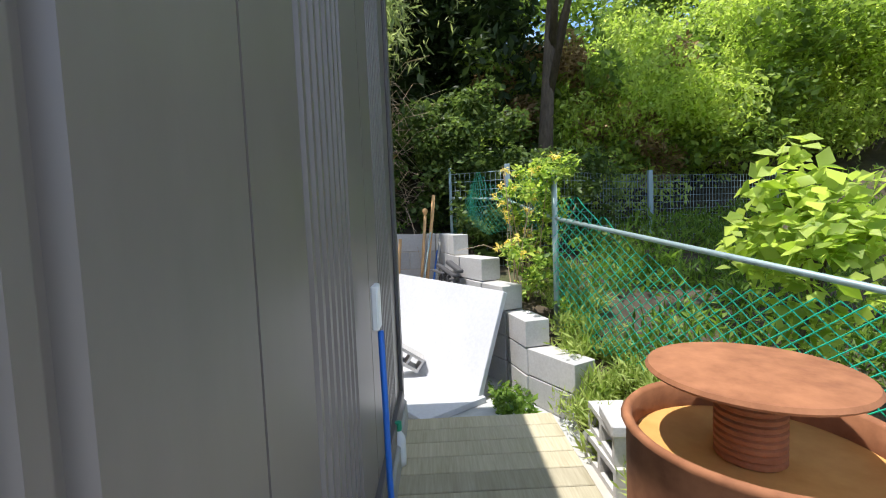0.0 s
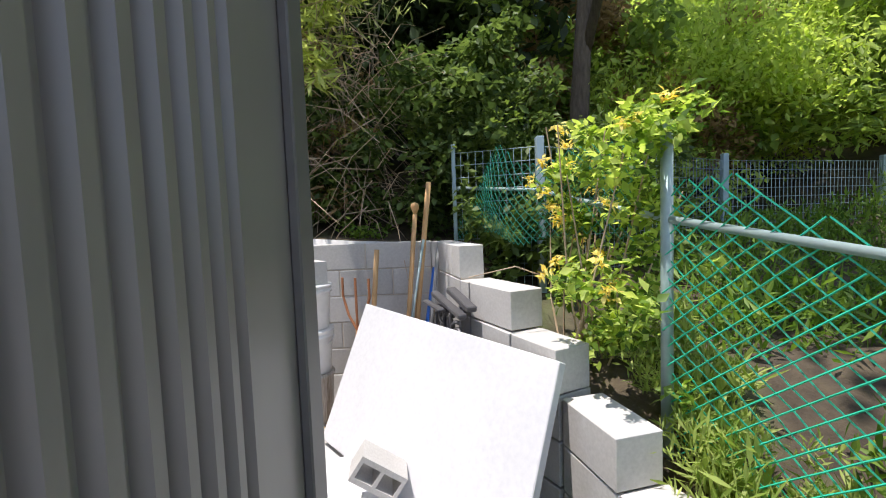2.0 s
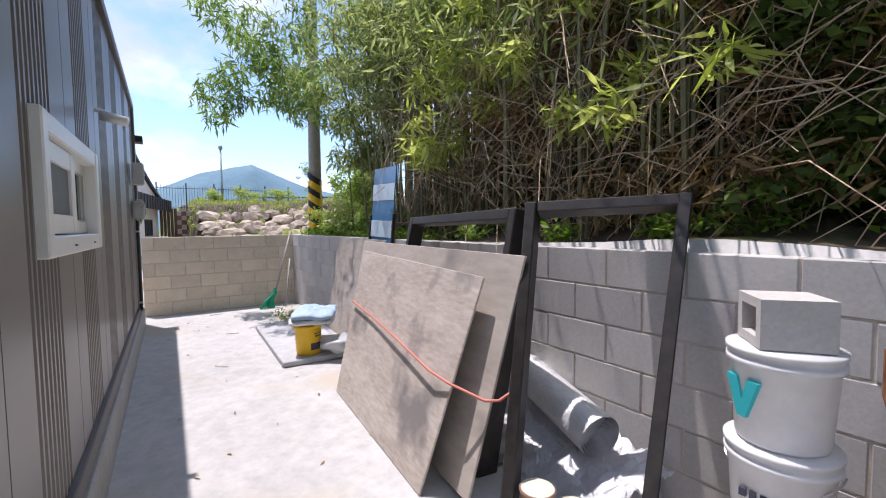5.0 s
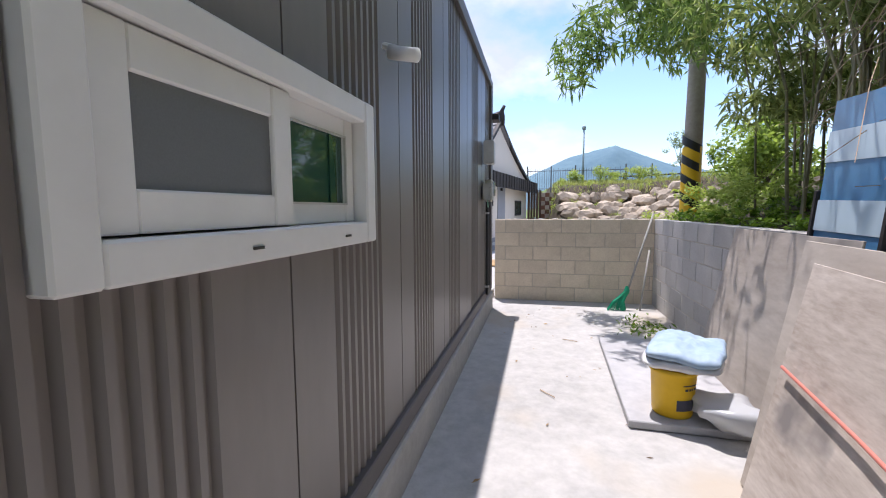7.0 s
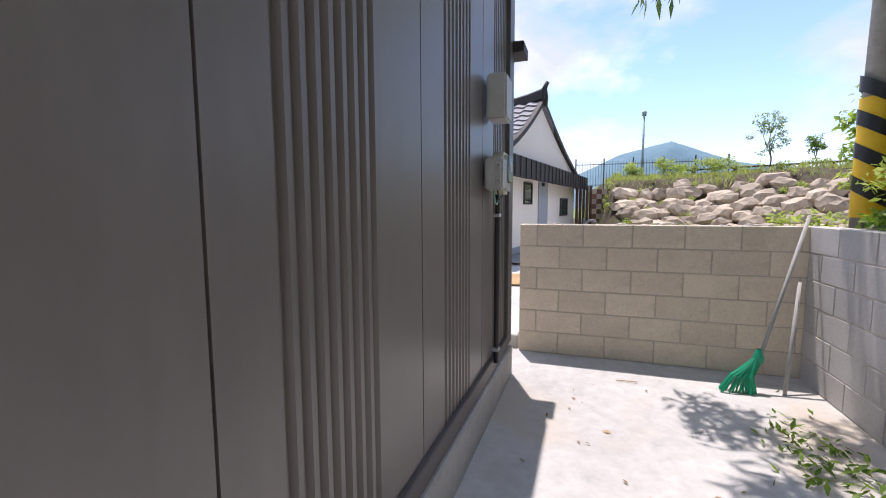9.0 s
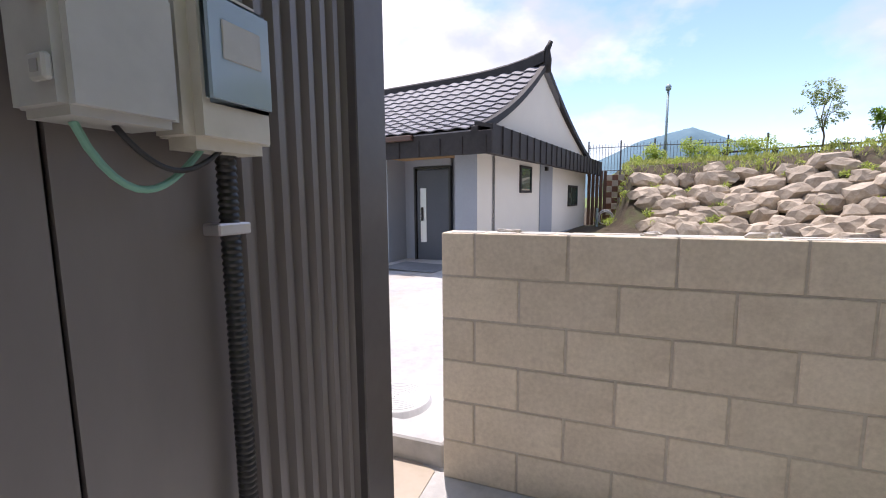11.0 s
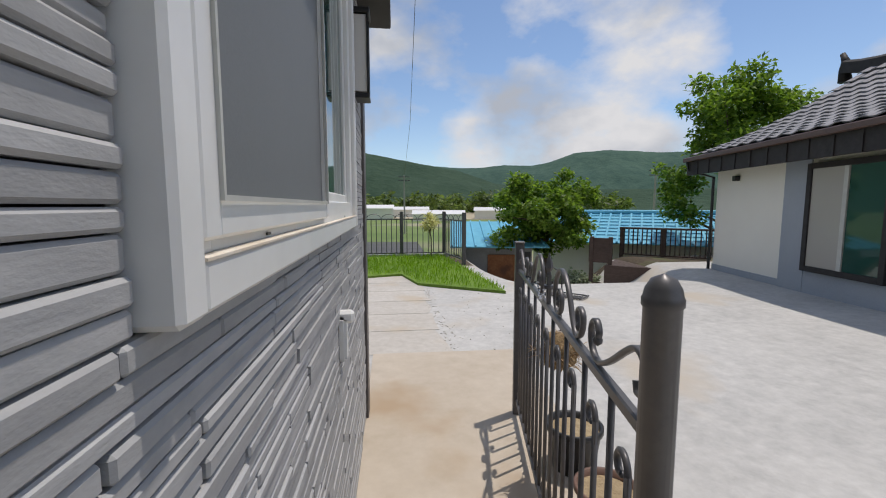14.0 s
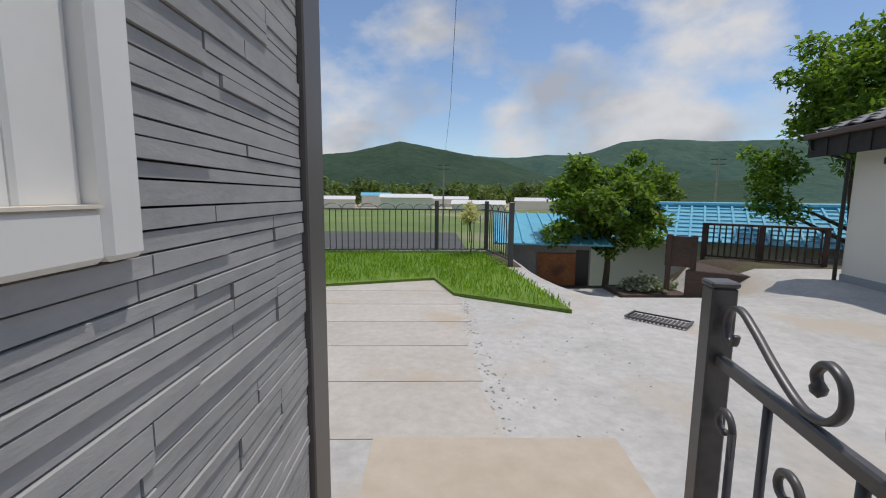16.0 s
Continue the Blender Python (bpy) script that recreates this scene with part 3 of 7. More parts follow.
# ---- the white house across the yard ----
H2 = Matrix.Translation((-1.33, 5.92, 0)) @ Matrix.Rotation(math.atan2(0.174, -0.985), 4, "Z")
# local x: along the facade away from the corner; local -y: back along the side (so +y is towards the yard)
white = thing("white_house", "white and grey single-storey house with dark tiled hip-and-gable roof", "house")
white.matrix_world = H2
FL, SD, WT = 7.25, 8.45, 2.12


def wpart(name, bm, mat, label="", parent=None, smooth=False):
    return part(name, bm, mat, parent or white, label, smooth)


# in local frame the yard side is +y, the house body lies at y < 0
wpart("front_wall", prism([(2.0, 0.0), (FL, 0.0), (FL, -0.2), (2.0, -0.2)], 2, -0.3, WT), M_STUCCO)
wpart("recess_side_wall", box(1.95, 2.0, -0.75, 0.0, -0.3, WT), M_GREYWALL)
wpart("recess_back_wall", box(0.0, 1.95, -0.75, -0.6, -0.3, WT), M_GREYWALL)
wpart("side_wall", box(-0.0, 0.2, -SD, -0.452, -0.3, WT - 0.002), M_STUCCO)
wpart("side_wall_front", box(-0.0, 0.003, -0.451, 0.011, -0.3, WT - 0.002), M_STUCCO)
wpart("corner_pier", box(0.004, 0.44, -0.45, 0.012, -0.3, WT), M_GREYWALL)
wpart("left_wall", box(FL - 0.2, FL, -SD, -0.2, -0.4, WT), M_STUCCO)
wpart("back_wall", box(0.2, FL - 0.2, -SD, -SD + 0.2, -0.3, WT), M_STUCCO)
for a, b in ((4.75, 5.28), (2.78, 3.32)):
    wpart("grey_pilaster", box(a, b, 0.0, 0.03, -0.3, WT, 0.004), M_GREYWALL)
wpart("grey_apron", box(3.322, 4.748, 0.0, 0.026, -0.3, 0.36, 0.004), M_GREYWALL)
wpart("grey_base_band", box(2.0, 2.778, 0.0, 0.02, -0.3, 0.16), M_GREYWALL)
wpart("grey_base_band", box(5.282, FL, 0.0, 0.02, -0.3, 0.12), M_GREYWALL)
wpart("grey_base_band", box(-0.02, 0.0, -SD, 0.018, -0.3, 0.36), M_GREYWALL)
wpart("grey_pilaster", box(-0.03, -0.002, -4.4, -3.4, -0.3, WT, 0.004), M_GREYWALL)
wpart("soffit", box(-0.44, FL + 0.4, -SD - 0.3, 0.44, WT + 0.0, WT + 0.03), M_FASCIA)
wpart("porch_ceiling", box(0.2, 1.95, -0.6, -0.02, WT - 0.02, WT - 0.004), plain("pine_ceiling", (0.55, 0.33, 0.14), 0.6))
# facade window
fw = wpart("front_window", frame_bm(1.36, 1.66, 0.085, 0.07), M_FASCIA)
fw.matrix_local = Matrix.Translation((4.72, 0.04, 0.36)) @ Matrix.Rotation(math.pi, 4, "Z")
part("pane", box(0.70, 1.31, -0.035, -0.028, 0.05, 1.61), M_DARKGLASS, fw)
part("curtained_pane", box(0.05, 0.66, -0.045, -0.038, 0.05, 1.61), plain("curtain_behind_glass", (0.42, 0.40, 0.36), 0.12), fw, "pale curtain behind glass")
part("meeting_stile", box(0.645, 0.715, -0.06, -0.02, 0.05, 1.61, 0.003), M_GREY, fw)
for a, b, za, zb in ((2.03, 2.75, 1.44, 2.02), (6.1, 7.2, 1.06, 1.68)):
    sw = wpart("side_window", frame_bm(b - a, zb - za, 0.05, 0.06), M_FASCIA)
    sw.matrix_local = Matrix.Translation((0.02, -a, za)) @ Matrix.Rotation(-math.pi / 2, 4, "Z")
    part("pane", box(0.05, b - a - 0.05, -0.04, -0.03, 0.05, zb - za - 0.05), M_DARKGLASS, sw)
# entrance door
dw = wpart("entrance_door", box(0.05, 0.80, -0.05, 0.0, 0.03, 1.86, 0.006), M_DOOR, "dark grey steel door with long pale handle plate")
dw.matrix_local = Matrix.Translation((1.67, -0.585, 0.04)) @ Matrix.Rotation(math.pi, 4, "Z")
part("door_frame", frame_bm(0.85, 1.92, 0.045, 0.09), M_BLACK, dw)
part("handle_plate", box(0.14, 0.28, -0.065, -0.051, 0.42, 1.5, 0.003), M_STEEL, dw)
part("door_handle", box(0.17, 0.21, -0.10, -0.066, 0.85, 1.12, 0.008), M_BLACK, dw)
part("upper_rail", box(0.0, 0.85, -0.07, 0.0, 1.93, 2.06, 0.004), M_GREYWALL, dw)

# roof: hip-and-gable, ridge parallel to the facade
EV, RZ = 0.46, 4.22
RIDGE_Y, GX = -3.15, -0.12
BACK = -SD - 0.3
EZ = 2.42


def roof_z(d):
    """Height over the eave line at the run d towards the ridge: flat at the eave and steeper above."""
    k = d / (EV - RIDGE_Y)
    return EZ + (RZ - EZ) * (0.62 * k + 0.38 * k * k)


def slope_sheet(sign):
    bm = bmesh.new()
    n, rows = 16, []
    for i in range(n + 1):
        d = (EV - RIDGE_Y) * i / n
        y = EV - d if sign > 0 else BACK + (RIDGE_Y - BACK) * i / n
        z = roof_z(d)
        lift = 0.0
        rows.append([bm.verts.new((x, y, z + 0.10 * abs((x - FL / 2) / (FL / 2 + EV)) ** 4 * (i / n) ** 2 + lift)) for x in np.linspace(GX - 0.09, FL + EV - 0.2, 13)])
    for a, b in zip(rows, rows[1:]):
        for j in range(12):
            bm.faces.new((a[j], a[j + 1], b[j + 1], b[j]))
    bmesh.ops.recalc_face_normals(bm, faces=bm.faces[:])
    bmesh.ops.solidify(bm, geom=bm.faces[:], thickness=0.06)
    return bm


wpart("roof_slope", slope_sheet(1), M_TILE)
wpart("roof_slope", slope_sheet(-1), M_TILE)
# gable
gab = [(EV - 0.1, WT + 0.05)]
for i in range(0, 17):
    d = (EV - RIDGE_Y) * i / 16
    gab.append((EV - d, roof_z(d) - 0.07))
for i in range(15, -1, -1):
    d = (EV - RIDGE_Y) * i / 16
    gab.append((BACK + (RIDGE_Y - BACK) * i / 16, roof_z(d) - 0.07))
gab.append((BACK + 0.1, WT + 0.05))
wpart("gable_wall", prism(gab, 0, GX, GX + 0.12), M_STUCCO)
for sign in (1, -1):
    pts = []
    for i in range(0, 17):
        d = (EV - RIDGE_Y) * i / 16
        y = EV - d if sign > 0 else BACK + (RIDGE_Y - BACK) * i / 16
        pts.append((GX - 0.10, y, roof_z(d) - 0.02 + 0.1 * (i / 16) ** 2))
    bm = bmesh.new()
    prev = None
    for p in pts:
        ring = [bm.verts.new((p[0] + dx, p[1], p[2] + dz)) for dx, dz in ((0, -0.06), (0.12, -0.06), (0.12, 0.07), (0, 0.07))]
        if prev:
            for j in range(4):
                bm.faces.new((prev[j], prev[(j + 1) % 4], ring[(j + 1) % 4], ring[j]))
        else:
            bm.faces.new(ring)
        prev = ring
    bm.faces.new(prev[::-1])
    bmesh.ops.recalc_face_normals(bm, faces=bm.faces[:])
    wpart("verge", bm, M_FASCIA)
# fascia with standing seams
FB, FT = WT - 0.08, EZ - 0.02
wpart("fascia", box(-EV, FL + 0.4, EV - 0.05, EV, FB, FT, 0.005), M_FASCIA)
wpart("fascia", box(-EV, -EV + 0.05, -SD - 0.3, EV - 0.052, FB, FT + 0.10, 0.005), M_FASCIA)
wpart("pent_roof", prism([(-EV + 0.02, FT + 0.09), (GX - 0.02, FT + 0.16), (GX - 0.02, FT + 0.10), (-EV + 0.02, FT + 0.03)], 1, -SD - 0.3, EV - 0.05), M_FASCIA)
for k in range(1, 22):
    y = EV - 0.05 - k * 0.40
    wpart("fascia_seam", box(-EV - 0.022, -EV, y - 0.012, y + 0.012, FB, FT + 0.10), M_FASCIA)
for k in range(0, 19):
    x = -EV + 0.1 + k * 0.42
    wpart("fascia_seam", box(x - 0.012, x + 0.012, EV, EV + 0.02, FB, FT - 0.08), M_FASCIA)
wpart("gutter", box(1.0, FL + 0.42, EV + 0.001, EV + 0.09, FT - 0.07, FT + 0.02, 0.012), plain("brown_gutter", (0.10, 0.055, 0.04), 0.4))
wpart("downpipe", tube([(FL + 0.3, EV + 0.05, FT - 0.07), (FL + 0.28, EV + 0.02, FT - 0.25), (FL + 0.05, 0.06, FT - 0.42), (FL + 0.05, 0.06, -0.1)], 0.03, 8), M_BLACK)
# ridge and its finials
rp = [(GX - 0.05 + (FL + 0.95 - GX) * i / 20, RIDGE_Y, RZ - 0.02 + 0.26 * abs(i / 10 - 1) ** 5) for i in range(21)]
bm = bmesh.new()
prev = None
for p in rp:
    ring = [bm.verts.new((p[0], p[1] + dy, p[2] + dz)) for dy, dz in ((-0.13, -0.12), (0.13, -0.12), (0.11, 0.12), (0.05, 0.17), (-0.05, 0.17), (-0.11, 0.12))]
    if prev:
        for j in range(6):
            bm.faces.new((prev[j], prev[(j + 1) % 6], ring[(j + 1) % 6], ring[j]))
    else:
        bm.faces.new(ring)
    prev = ring
bm.faces.new(prev[::-1])
bmesh.ops.recalc_face_normals(bm, faces=bm.faces[:])
wpart("ridge", bm, M_FASCIA)
for x, s in ((rp[0][0], -1), (rp[-1][0], 1)):
    z = rp[0][2]
    wpart("ridge_finial", tube([(x, RIDGE_Y, z - 0.3), (x + s * 0.04, RIDGE_Y, z - 0.05), (x + s * 0.03, RIDGE_Y, z + 0.16), (x + s * 0.12, RIDGE_Y, z + 0.34)], 0.13, 8, r2=0.05), M_FASCIA, smooth=True)

# ---- general builders for things ----
def quad_panel(c, t):
    """A sheet with four corners (bl, br, tr, tl) and thickness t behind it."""
    c = [Vector(p) for p in c]
    n = (c[1] - c[0]).cross((c[3] + c[2]) / 2 - c[0]).normalized()
    c = [p - n * (p - c[0]).dot(n) for p in c]
    n = n * t
    bm = bmesh.new()
    a, b = [bm.verts.new(p) for p in c], [bm.verts.new(p - n) for p in c]
    for i in range(4):
        bm.faces.new((a[i], b[i], b[(i + 1) % 4], a[(i + 1) % 4]))
    bm.faces.new(a)
    bm.faces.new(b[::-1])
    bmesh.ops.recalc_face_normals(bm, faces=bm.faces[:])
    bmesh.ops.bevel(bm, geom=bm.edges[:], offset=min(0.004, t * 0.2), segments=1, affect="EDGES")
    return bm


def bar(p, q, n, w, d, bm=None):
    """A square bar from p to q; n: the way its depth d points, w: its width."""
    p, q, n = Vector(p), Vector(q), Vector(n).normalized()
    u = (q - p).normalized()
    n = (n - u * n.dot(u)).normalized()
    m = Matrix.Translation((p + q) / 2) @ Matrix((u, u.cross(n) * -1, n)).transposed().to_4x4()
    L = (q - p).length
    return box(-L / 2, L / 2, -w / 2, w / 2, -d / 2, d / 2, min(0.006, w * 0.15), bm, m)


def quad_frame(ob, name, c, w, d, mat, names=("sill_rail", "jamb", "head_rail", "jamb")):
    c = [Vector(p) for p in c]
    n = (c[1] - c[0]).cross(c[3] - c[0]).normalized()
    for i, nm in enumerate(names):
        p, q = c[i], c[(i + 1) % 4]
        u = (q - p).normalized()
        if i % 2 == 0:
            p, q = p + u * w / 2, q - u * w / 2
        else:
            p, q = p - u * w / 2, q + u * w / 2
        part(nm, bar(p, q, n, w, d if i % 2 else d - 0.006), mat, ob)


def blob(r, seed, sub=3, rough=0.35, flat=(1, 1, 1), pw=0.72):
    """An uneven stone or heap."""
    bm = bmesh.new()
    bmesh.ops.create_icosphere(bm, subdivisions=sub, radius=1.0)
    o = Vector((seed * 3.7, seed * 1.3, seed * 2.1))
    for v in bm.verts:
        k = v.co.copy()
        e = Vector([abs(a) ** pw * (1 if a > 0 else -1) for a in k])
        v.co = e * (1 + rough * (noise.noise(k * 1.3 + o) + 0.5 * noise.noise(k * 3.1 + o))) * r
        v.co = Vector((v.co.x * flat[0], v.co.y * flat[1], v.co.z * flat[2]))
    return bm


def hollow_block(name, m, label, L=0.39):
    """A hollow concrete block with two through cores, lying with its cores along local y."""
    ob = thing(name, label, "concrete block", "loose concrete blocks")
    ob.matrix_world = m
    bm = bmesh.new()
    xs = (0, 0.03, 0.18, 0.21, 0.36, 0.39) if L > 0.3 else (0, 0.035, 0.155, 0.19)
    zs = (0, 0.03, 0.12, 0.15)
    v = {(i, j, k): bm.verts.new((x, y, z)) for i, x in enumerate(xs) for j, z in enumerate(zs) for k, y in enumerate((0, 0.19))}
    def full(i, j):
        return 0 <= i < len(xs) - 1 and 0 <= j < 3 and not (j == 1 and i % 2 == 1)
    for i in range(len(xs) - 1):
        for j in range(3):
            if full(i, j):
                for k in (0, 1):
                    bm.faces.new((v[i, j, k], v[i + 1, j, k], v[i + 1, j + 1, k], v[i, j + 1, k]))
                for (a, b), (di, dj) in ((((i, j), (i + 1, j)), (0, -1)), (((i + 1, j), (i + 1, j + 1)), (1, 0)), (((i + 1, j + 1), (i, j + 1)), (0, 1)), (((i, j + 1), (i, j)), (-1, 0))):
                    if not full(i + di, j + dj):
                        bm.faces.new((v[a + (0,)], v[b + (0,)], v[b + (1,)], v[a + (1,)]))
    bmesh.ops.recalc_face_normals(bm, faces=bm.faces[:])
    part("body", bm, M_BLOCKG, ob)
    return ob


# ---- things on the south side ----
RNG = np.random.default_rng(7)
drum = thing("steel_drum", "rusty orange open steel drum with raised round lid on a pipe", "drum", at=(-1.69, -8.20, -0.03))
R = 0.272
part("barrel", lathe([(R, 0.0), (R, 0.27), (R + 0.012, 0.29), (R, 0.31), (R, 0.56), (R + 0.012, 0.58), (R, 0.60), (R, 0.85), (R + 0.012, 0.862), (R, 0.875), (R - 0.014, 0.865), (R - 0.014, 0.80)], 40), M_RUST, drum, smooth=True)
part("top_plate", lathe([(R - 0.013, 0.80), (0.1, 0.785), (0.0, 0.785)], 40), M_RUSTIN, drum)
prof = []
for k in range(11):
    prof += [(0.066, 0.785 + k * 0.017), (0.072, 0.790 + k * 0.017), (0.072, 0.798 + k * 0.017), (0.066, 0.8015 + k * 0.017)]
bm = lathe(prof, 24, None, (0.02, 0, 0))
part("pipe", bm, M_RUST, drum)
part("lid", lathe([(0.0, 0.975), (0.212, 0.978), (0.218, 0.985), (0.212, 0.994), (0.0, 1.0)], 40, at=(0.02, 0.0, 0)), M_RUST, drum, smooth=False)

deck = thing("wooden_step_platform", "weathered pale timber platform beside the dark wall", "deck", at=(-0.06, -8.17, 0.0))
for k in range(14):
    x = -k * 0.146
    part("plank", box(x - 0.14, x, 0, 0.90, 0.085, 0.12, 0.004), M_WOOD, deck)
for y in (0.06, 0.82):
    part("joist", box(-2.03, -0.01, y, y + 0.05, 0.0, 0.084), M_WOOD, deck)

for x, y, z, r in ((-0.735, -8.47, 0.0, 1), (-0.725, -8.475, 0.151, -3)):
    hollow_block("concrete_block", pose(x, y, z, 0, 0, r), "pale hollow concrete block in a small stack")
solid("concrete_paver", box(0, 0.24, 0, 0.19, 0, 0.055, 0.006), M_BLOCKG, "pale concrete paver on stacked hollow blocks", "paver", m=pose(-0.76, -8.455, 0.303, 0, 0, -8))
vp = thing("drain_pipe", "white plastic drain pipe with elbow standing in the weeds", "pipe", at=(-0.66, -8.60, 0.0))
part("riser", tube([(0, 0, 0.0), (0, 0, 0.34)], 0.035, 18), M_WHITE, vp, smooth=True)
part("elbow", tube([(0, 0, 0.33)] + [Vector((0.09, 0.09, 0)) * (1 - math.cos(k / 8 * 1.9)) * 0.8 + Vector((0, 0, 0.34 + 0.09 * math.sin(k / 8 * 1.9))) for k in range(9)], 0.040, 18), M_WHITE, vp, smooth=True)
hollow_block("concrete_block", pose(0.90, -7.23, 0.20, 0, 0, -84) @ Matrix.Rotation(radians(34), 4, "Y") @ Matrix.Diagonal((0.6, 0.8, 0.85, 1)) @ Matrix.Translation((-0.195, -0.095, -0.075)), "pale hollow concrete block leaning on a white board")

hose = thing("garden_hose", "blue water hose hanging from a white tap box", "hose", at=(-1.16, -7.29, 0.0))
part("hose_line", tube([(0, 0, 0.96), (-0.01, -0.005, 0.7), (-0.03, -0.01, 0.45), (-0.05, -0.02, 0.2), (0.02, -0.03, 0.14)], 0.011, 8), M_BLUE, hose, "bright blue hose", True)
part("tap_box", box(-0.03, 0.05, 0.0, 0.026, 0.965, 1.12, 0.006), M_WHITE, hose)
bottle = thing("plastic_bottle", "white and green plastic bottle on the timber platform", "bottle", at=(-0.55, -7.27, 0.12))
part("body", lathe([(0.0, 0), (0.032, 0.003), (0.034, 0.03), (0.034, 0.13), (0.028, 0.15), (0.014, 0.17), (0.012, 0.19), (0.0, 0.191)], 16), M_BUCKET, bottle, smooth=True)
part("cap", lathe([(0.015, 0.178), (0.017, 0.181), (0.017, 0.222), (0.0, 0.226)], 14), plain("green_cap", (0.02, 0.30, 0.16), 0.4), bottle)

slab = solid("foam_board", quad_panel([(1.535, -6.79, 0.04), (0.39, -7.757, 0.04), (0.643, -8.016, 0.766), (1.788, -7.049, 0.821)], 0.05), M_SLAB, "large white insulation board leaning on the stepped wall", "insulation board")
solid("foam_board", box(-0.62, 0.62, -0.28, 0.28, 0.0, 0.045, 0.004), M_SLAB, "white insulation board lying flat on the ground", "insulation board", m=pose(0.72, -7.22, 0.002, 0, 0, 37))

pts = [(RNG.uniform(0.0, 0.55), RNG.uniform(-8.12, -7.86), RNG.uniform(0.01, 0.09)) for _ in range(520)]
tagged(new("platform_weeds", leaves("platform_weeds", pts, 0.055, L_TREE, RNG, 1.9, -0.2)), "small green weeds in grey gravel at the platform end", "weeds", kind="stuff")

# stepped low wall: loose courses
steps = [((1.45, -7.67), (1.345, -7.715), 1.0), ((1.345, -7.715), (0.98, -7.875), 1.0), ((0.98, -7.875), (0.69, -8.02), 0.8), ((0.69, -8.03), (0.35, -8.11), 0.6), ((0.395, -8.11), (-0.03, -8.33), 0.4)]
low_wall = new("wall_south_low")
tagged(low_wall, "stepped end of the pale concrete block wall", "wall", kind="structure")
low_courses = []
for p, q, top in steps:
    z = -0.1
    n = round(top / 0.2)
    for k in range(n):
        low_courses.append((p, q, top - 0.2 * (k + 1)))

# chain-link fence
FP, FD = Vector((0.57, -8.40, 0.0)), Vector((-0.93, -0.37, 0)).normalized()
fence = thing("chain_link_fence", "green coated chain-link fence sagging from a galvanised post", "fence", at=FP)
part("post", tube([(0, 0, 0.36), (0, 0, 1.68)], 0.022, 12), M_GALV, fence, smooth=True)
part("post", tube([FD * 3.2 + Vector((0, 0, 0.1)), FD * 3.2 + Vector((0, 0, 1.62))], 0.03, 12), M_GALV, fence, smooth=True)
part("brace", tube([(0, 0.0, 1.32), FD * 1.6 + Vector((0, 0, 1.06)), FD * 3.2 + Vector((0, 0, 0.80))], 0.015, 10), M_GALV, fence, smooth=True)


def net_top(s):
    return 1.50 - 0.42 * step01(0.1, 1.1, s) - 0.06 * s


def chain_net(length, z0, top, cell=0.082, lean=0.0):
    bm = bmesh.new()
    r = 0.0033
    n = int(length / cell)
    for k in range(-26, n + 1):
        for sgn in (1, -1):
            run = []
            for j in range(0, 26):
                s = k * cell + j * cell if sgn > 0 else (k + 26) * cell - j * cell
                z = z0 + j * cell * 0.86
                if 0 <= s <= length and z <= top(s):
                    wob = 0.018 * noise.noise((s * 1.2, z * 1.5, 2.0))
                    run.append(FD * s + Vector((FD.y, -FD.x, 0)) * (wob * 2 + 0.010 * sgn * (j % 2)) + Vector((0, 0, z + wob)))
                elif len(run) > 1:
                    tube(run, r, 3, bm, cap=False)
                    run = []
                else:
                    run = []
            if len(run) > 1:
                tube(run, r, 3, bm, cap=False)
    return bm


part("wire_net", chain_net(3.2, 0.40, net_top), M_GREENWIRE, fence, "green diamond wire net")
FE = Vector((2.18, -8.31, 0)) - FP
part("brace", tube([(0, 0, 1.32), FE * 0.5 + Vector((0, 0, 1.43)), FE + Vector((0, 0, 1.55)), Vector((2.38, -7.72, 1.60)) - FP], 0.014, 10), M_GALV, fence, smooth=True)

# welded mesh fence behind
mesh_posts = [Vector((4.09, -13.0, 0)), Vector((3.49, -10.63, 0)), Vector((2.21, -8.34, 0)), Vector((2.42, -7.70, 0))]
wf = thing("welded_mesh_fence", "pale blue-grey welded mesh fence on steel posts", "fence")
for p in mesh_posts + [Vector((5.3, -17.6, 0))]:
    h = 0.03 if p.y < -8 else 0.016
    part("post", box(p.x - h, p.x + h, p.y - h, p.y + h, 0.4, 1.95, 0.005), M_MESHWIRE, wf)
for a, b in zip(mesh_posts[1:] + [mesh_posts[0]], mesh_posts[:-1] + [Vector((5.3, -17.6, 0))]):
    d = b - a
    L = d.length
    u = d / L
    bm = bmesh.new()
    z1 = 1.88
    for k in range(int(L / 0.06) + 1):
        p = a + u * min(k * 0.06, L)
        tube([p + Vector((0, 0, 0.75)), p + Vector((0, 0, z1))], 0.0028, 3, bm, cap=False)
    for k in range(12):
        z = 0.8 + k * 0.098
        tube([a + Vector((0, 0, z)), b + Vector((0, 0, z))], 0.0032, 3, bm, cap=False)
    part("mesh_panel", bm, M_MESHWIRE, wf)
tn = thing("loose_green_net", "loose torn green chain-link netting draped over the mesh fence", "netting", at=(0.75, -8.36, 0))
bm = bmesh.new()
for k in range(-14, 34):
    for sgn in (1, -1):
        run = []
        for j in range(15):
            s, z = k * 0.062 + sgn * j * 0.062, 1.22 + j * 0.052
            if 0 <= s <= 1.75 and z < 1.72 + 0.16 * noise.noise((s * 2.2, 0, 7)) - 0.25 * step01(1.2, 1.75, s):
                run.append((s * 0.94, s * 0.36 + 0.10 * noise.noise((s * 1.5, z * 2, 3)), z + 0.07 * noise.noise((s * 2, z * 2, 5))))
        if len(run) > 1:
            tube(run, 0.0022, 3, bm, cap=False)
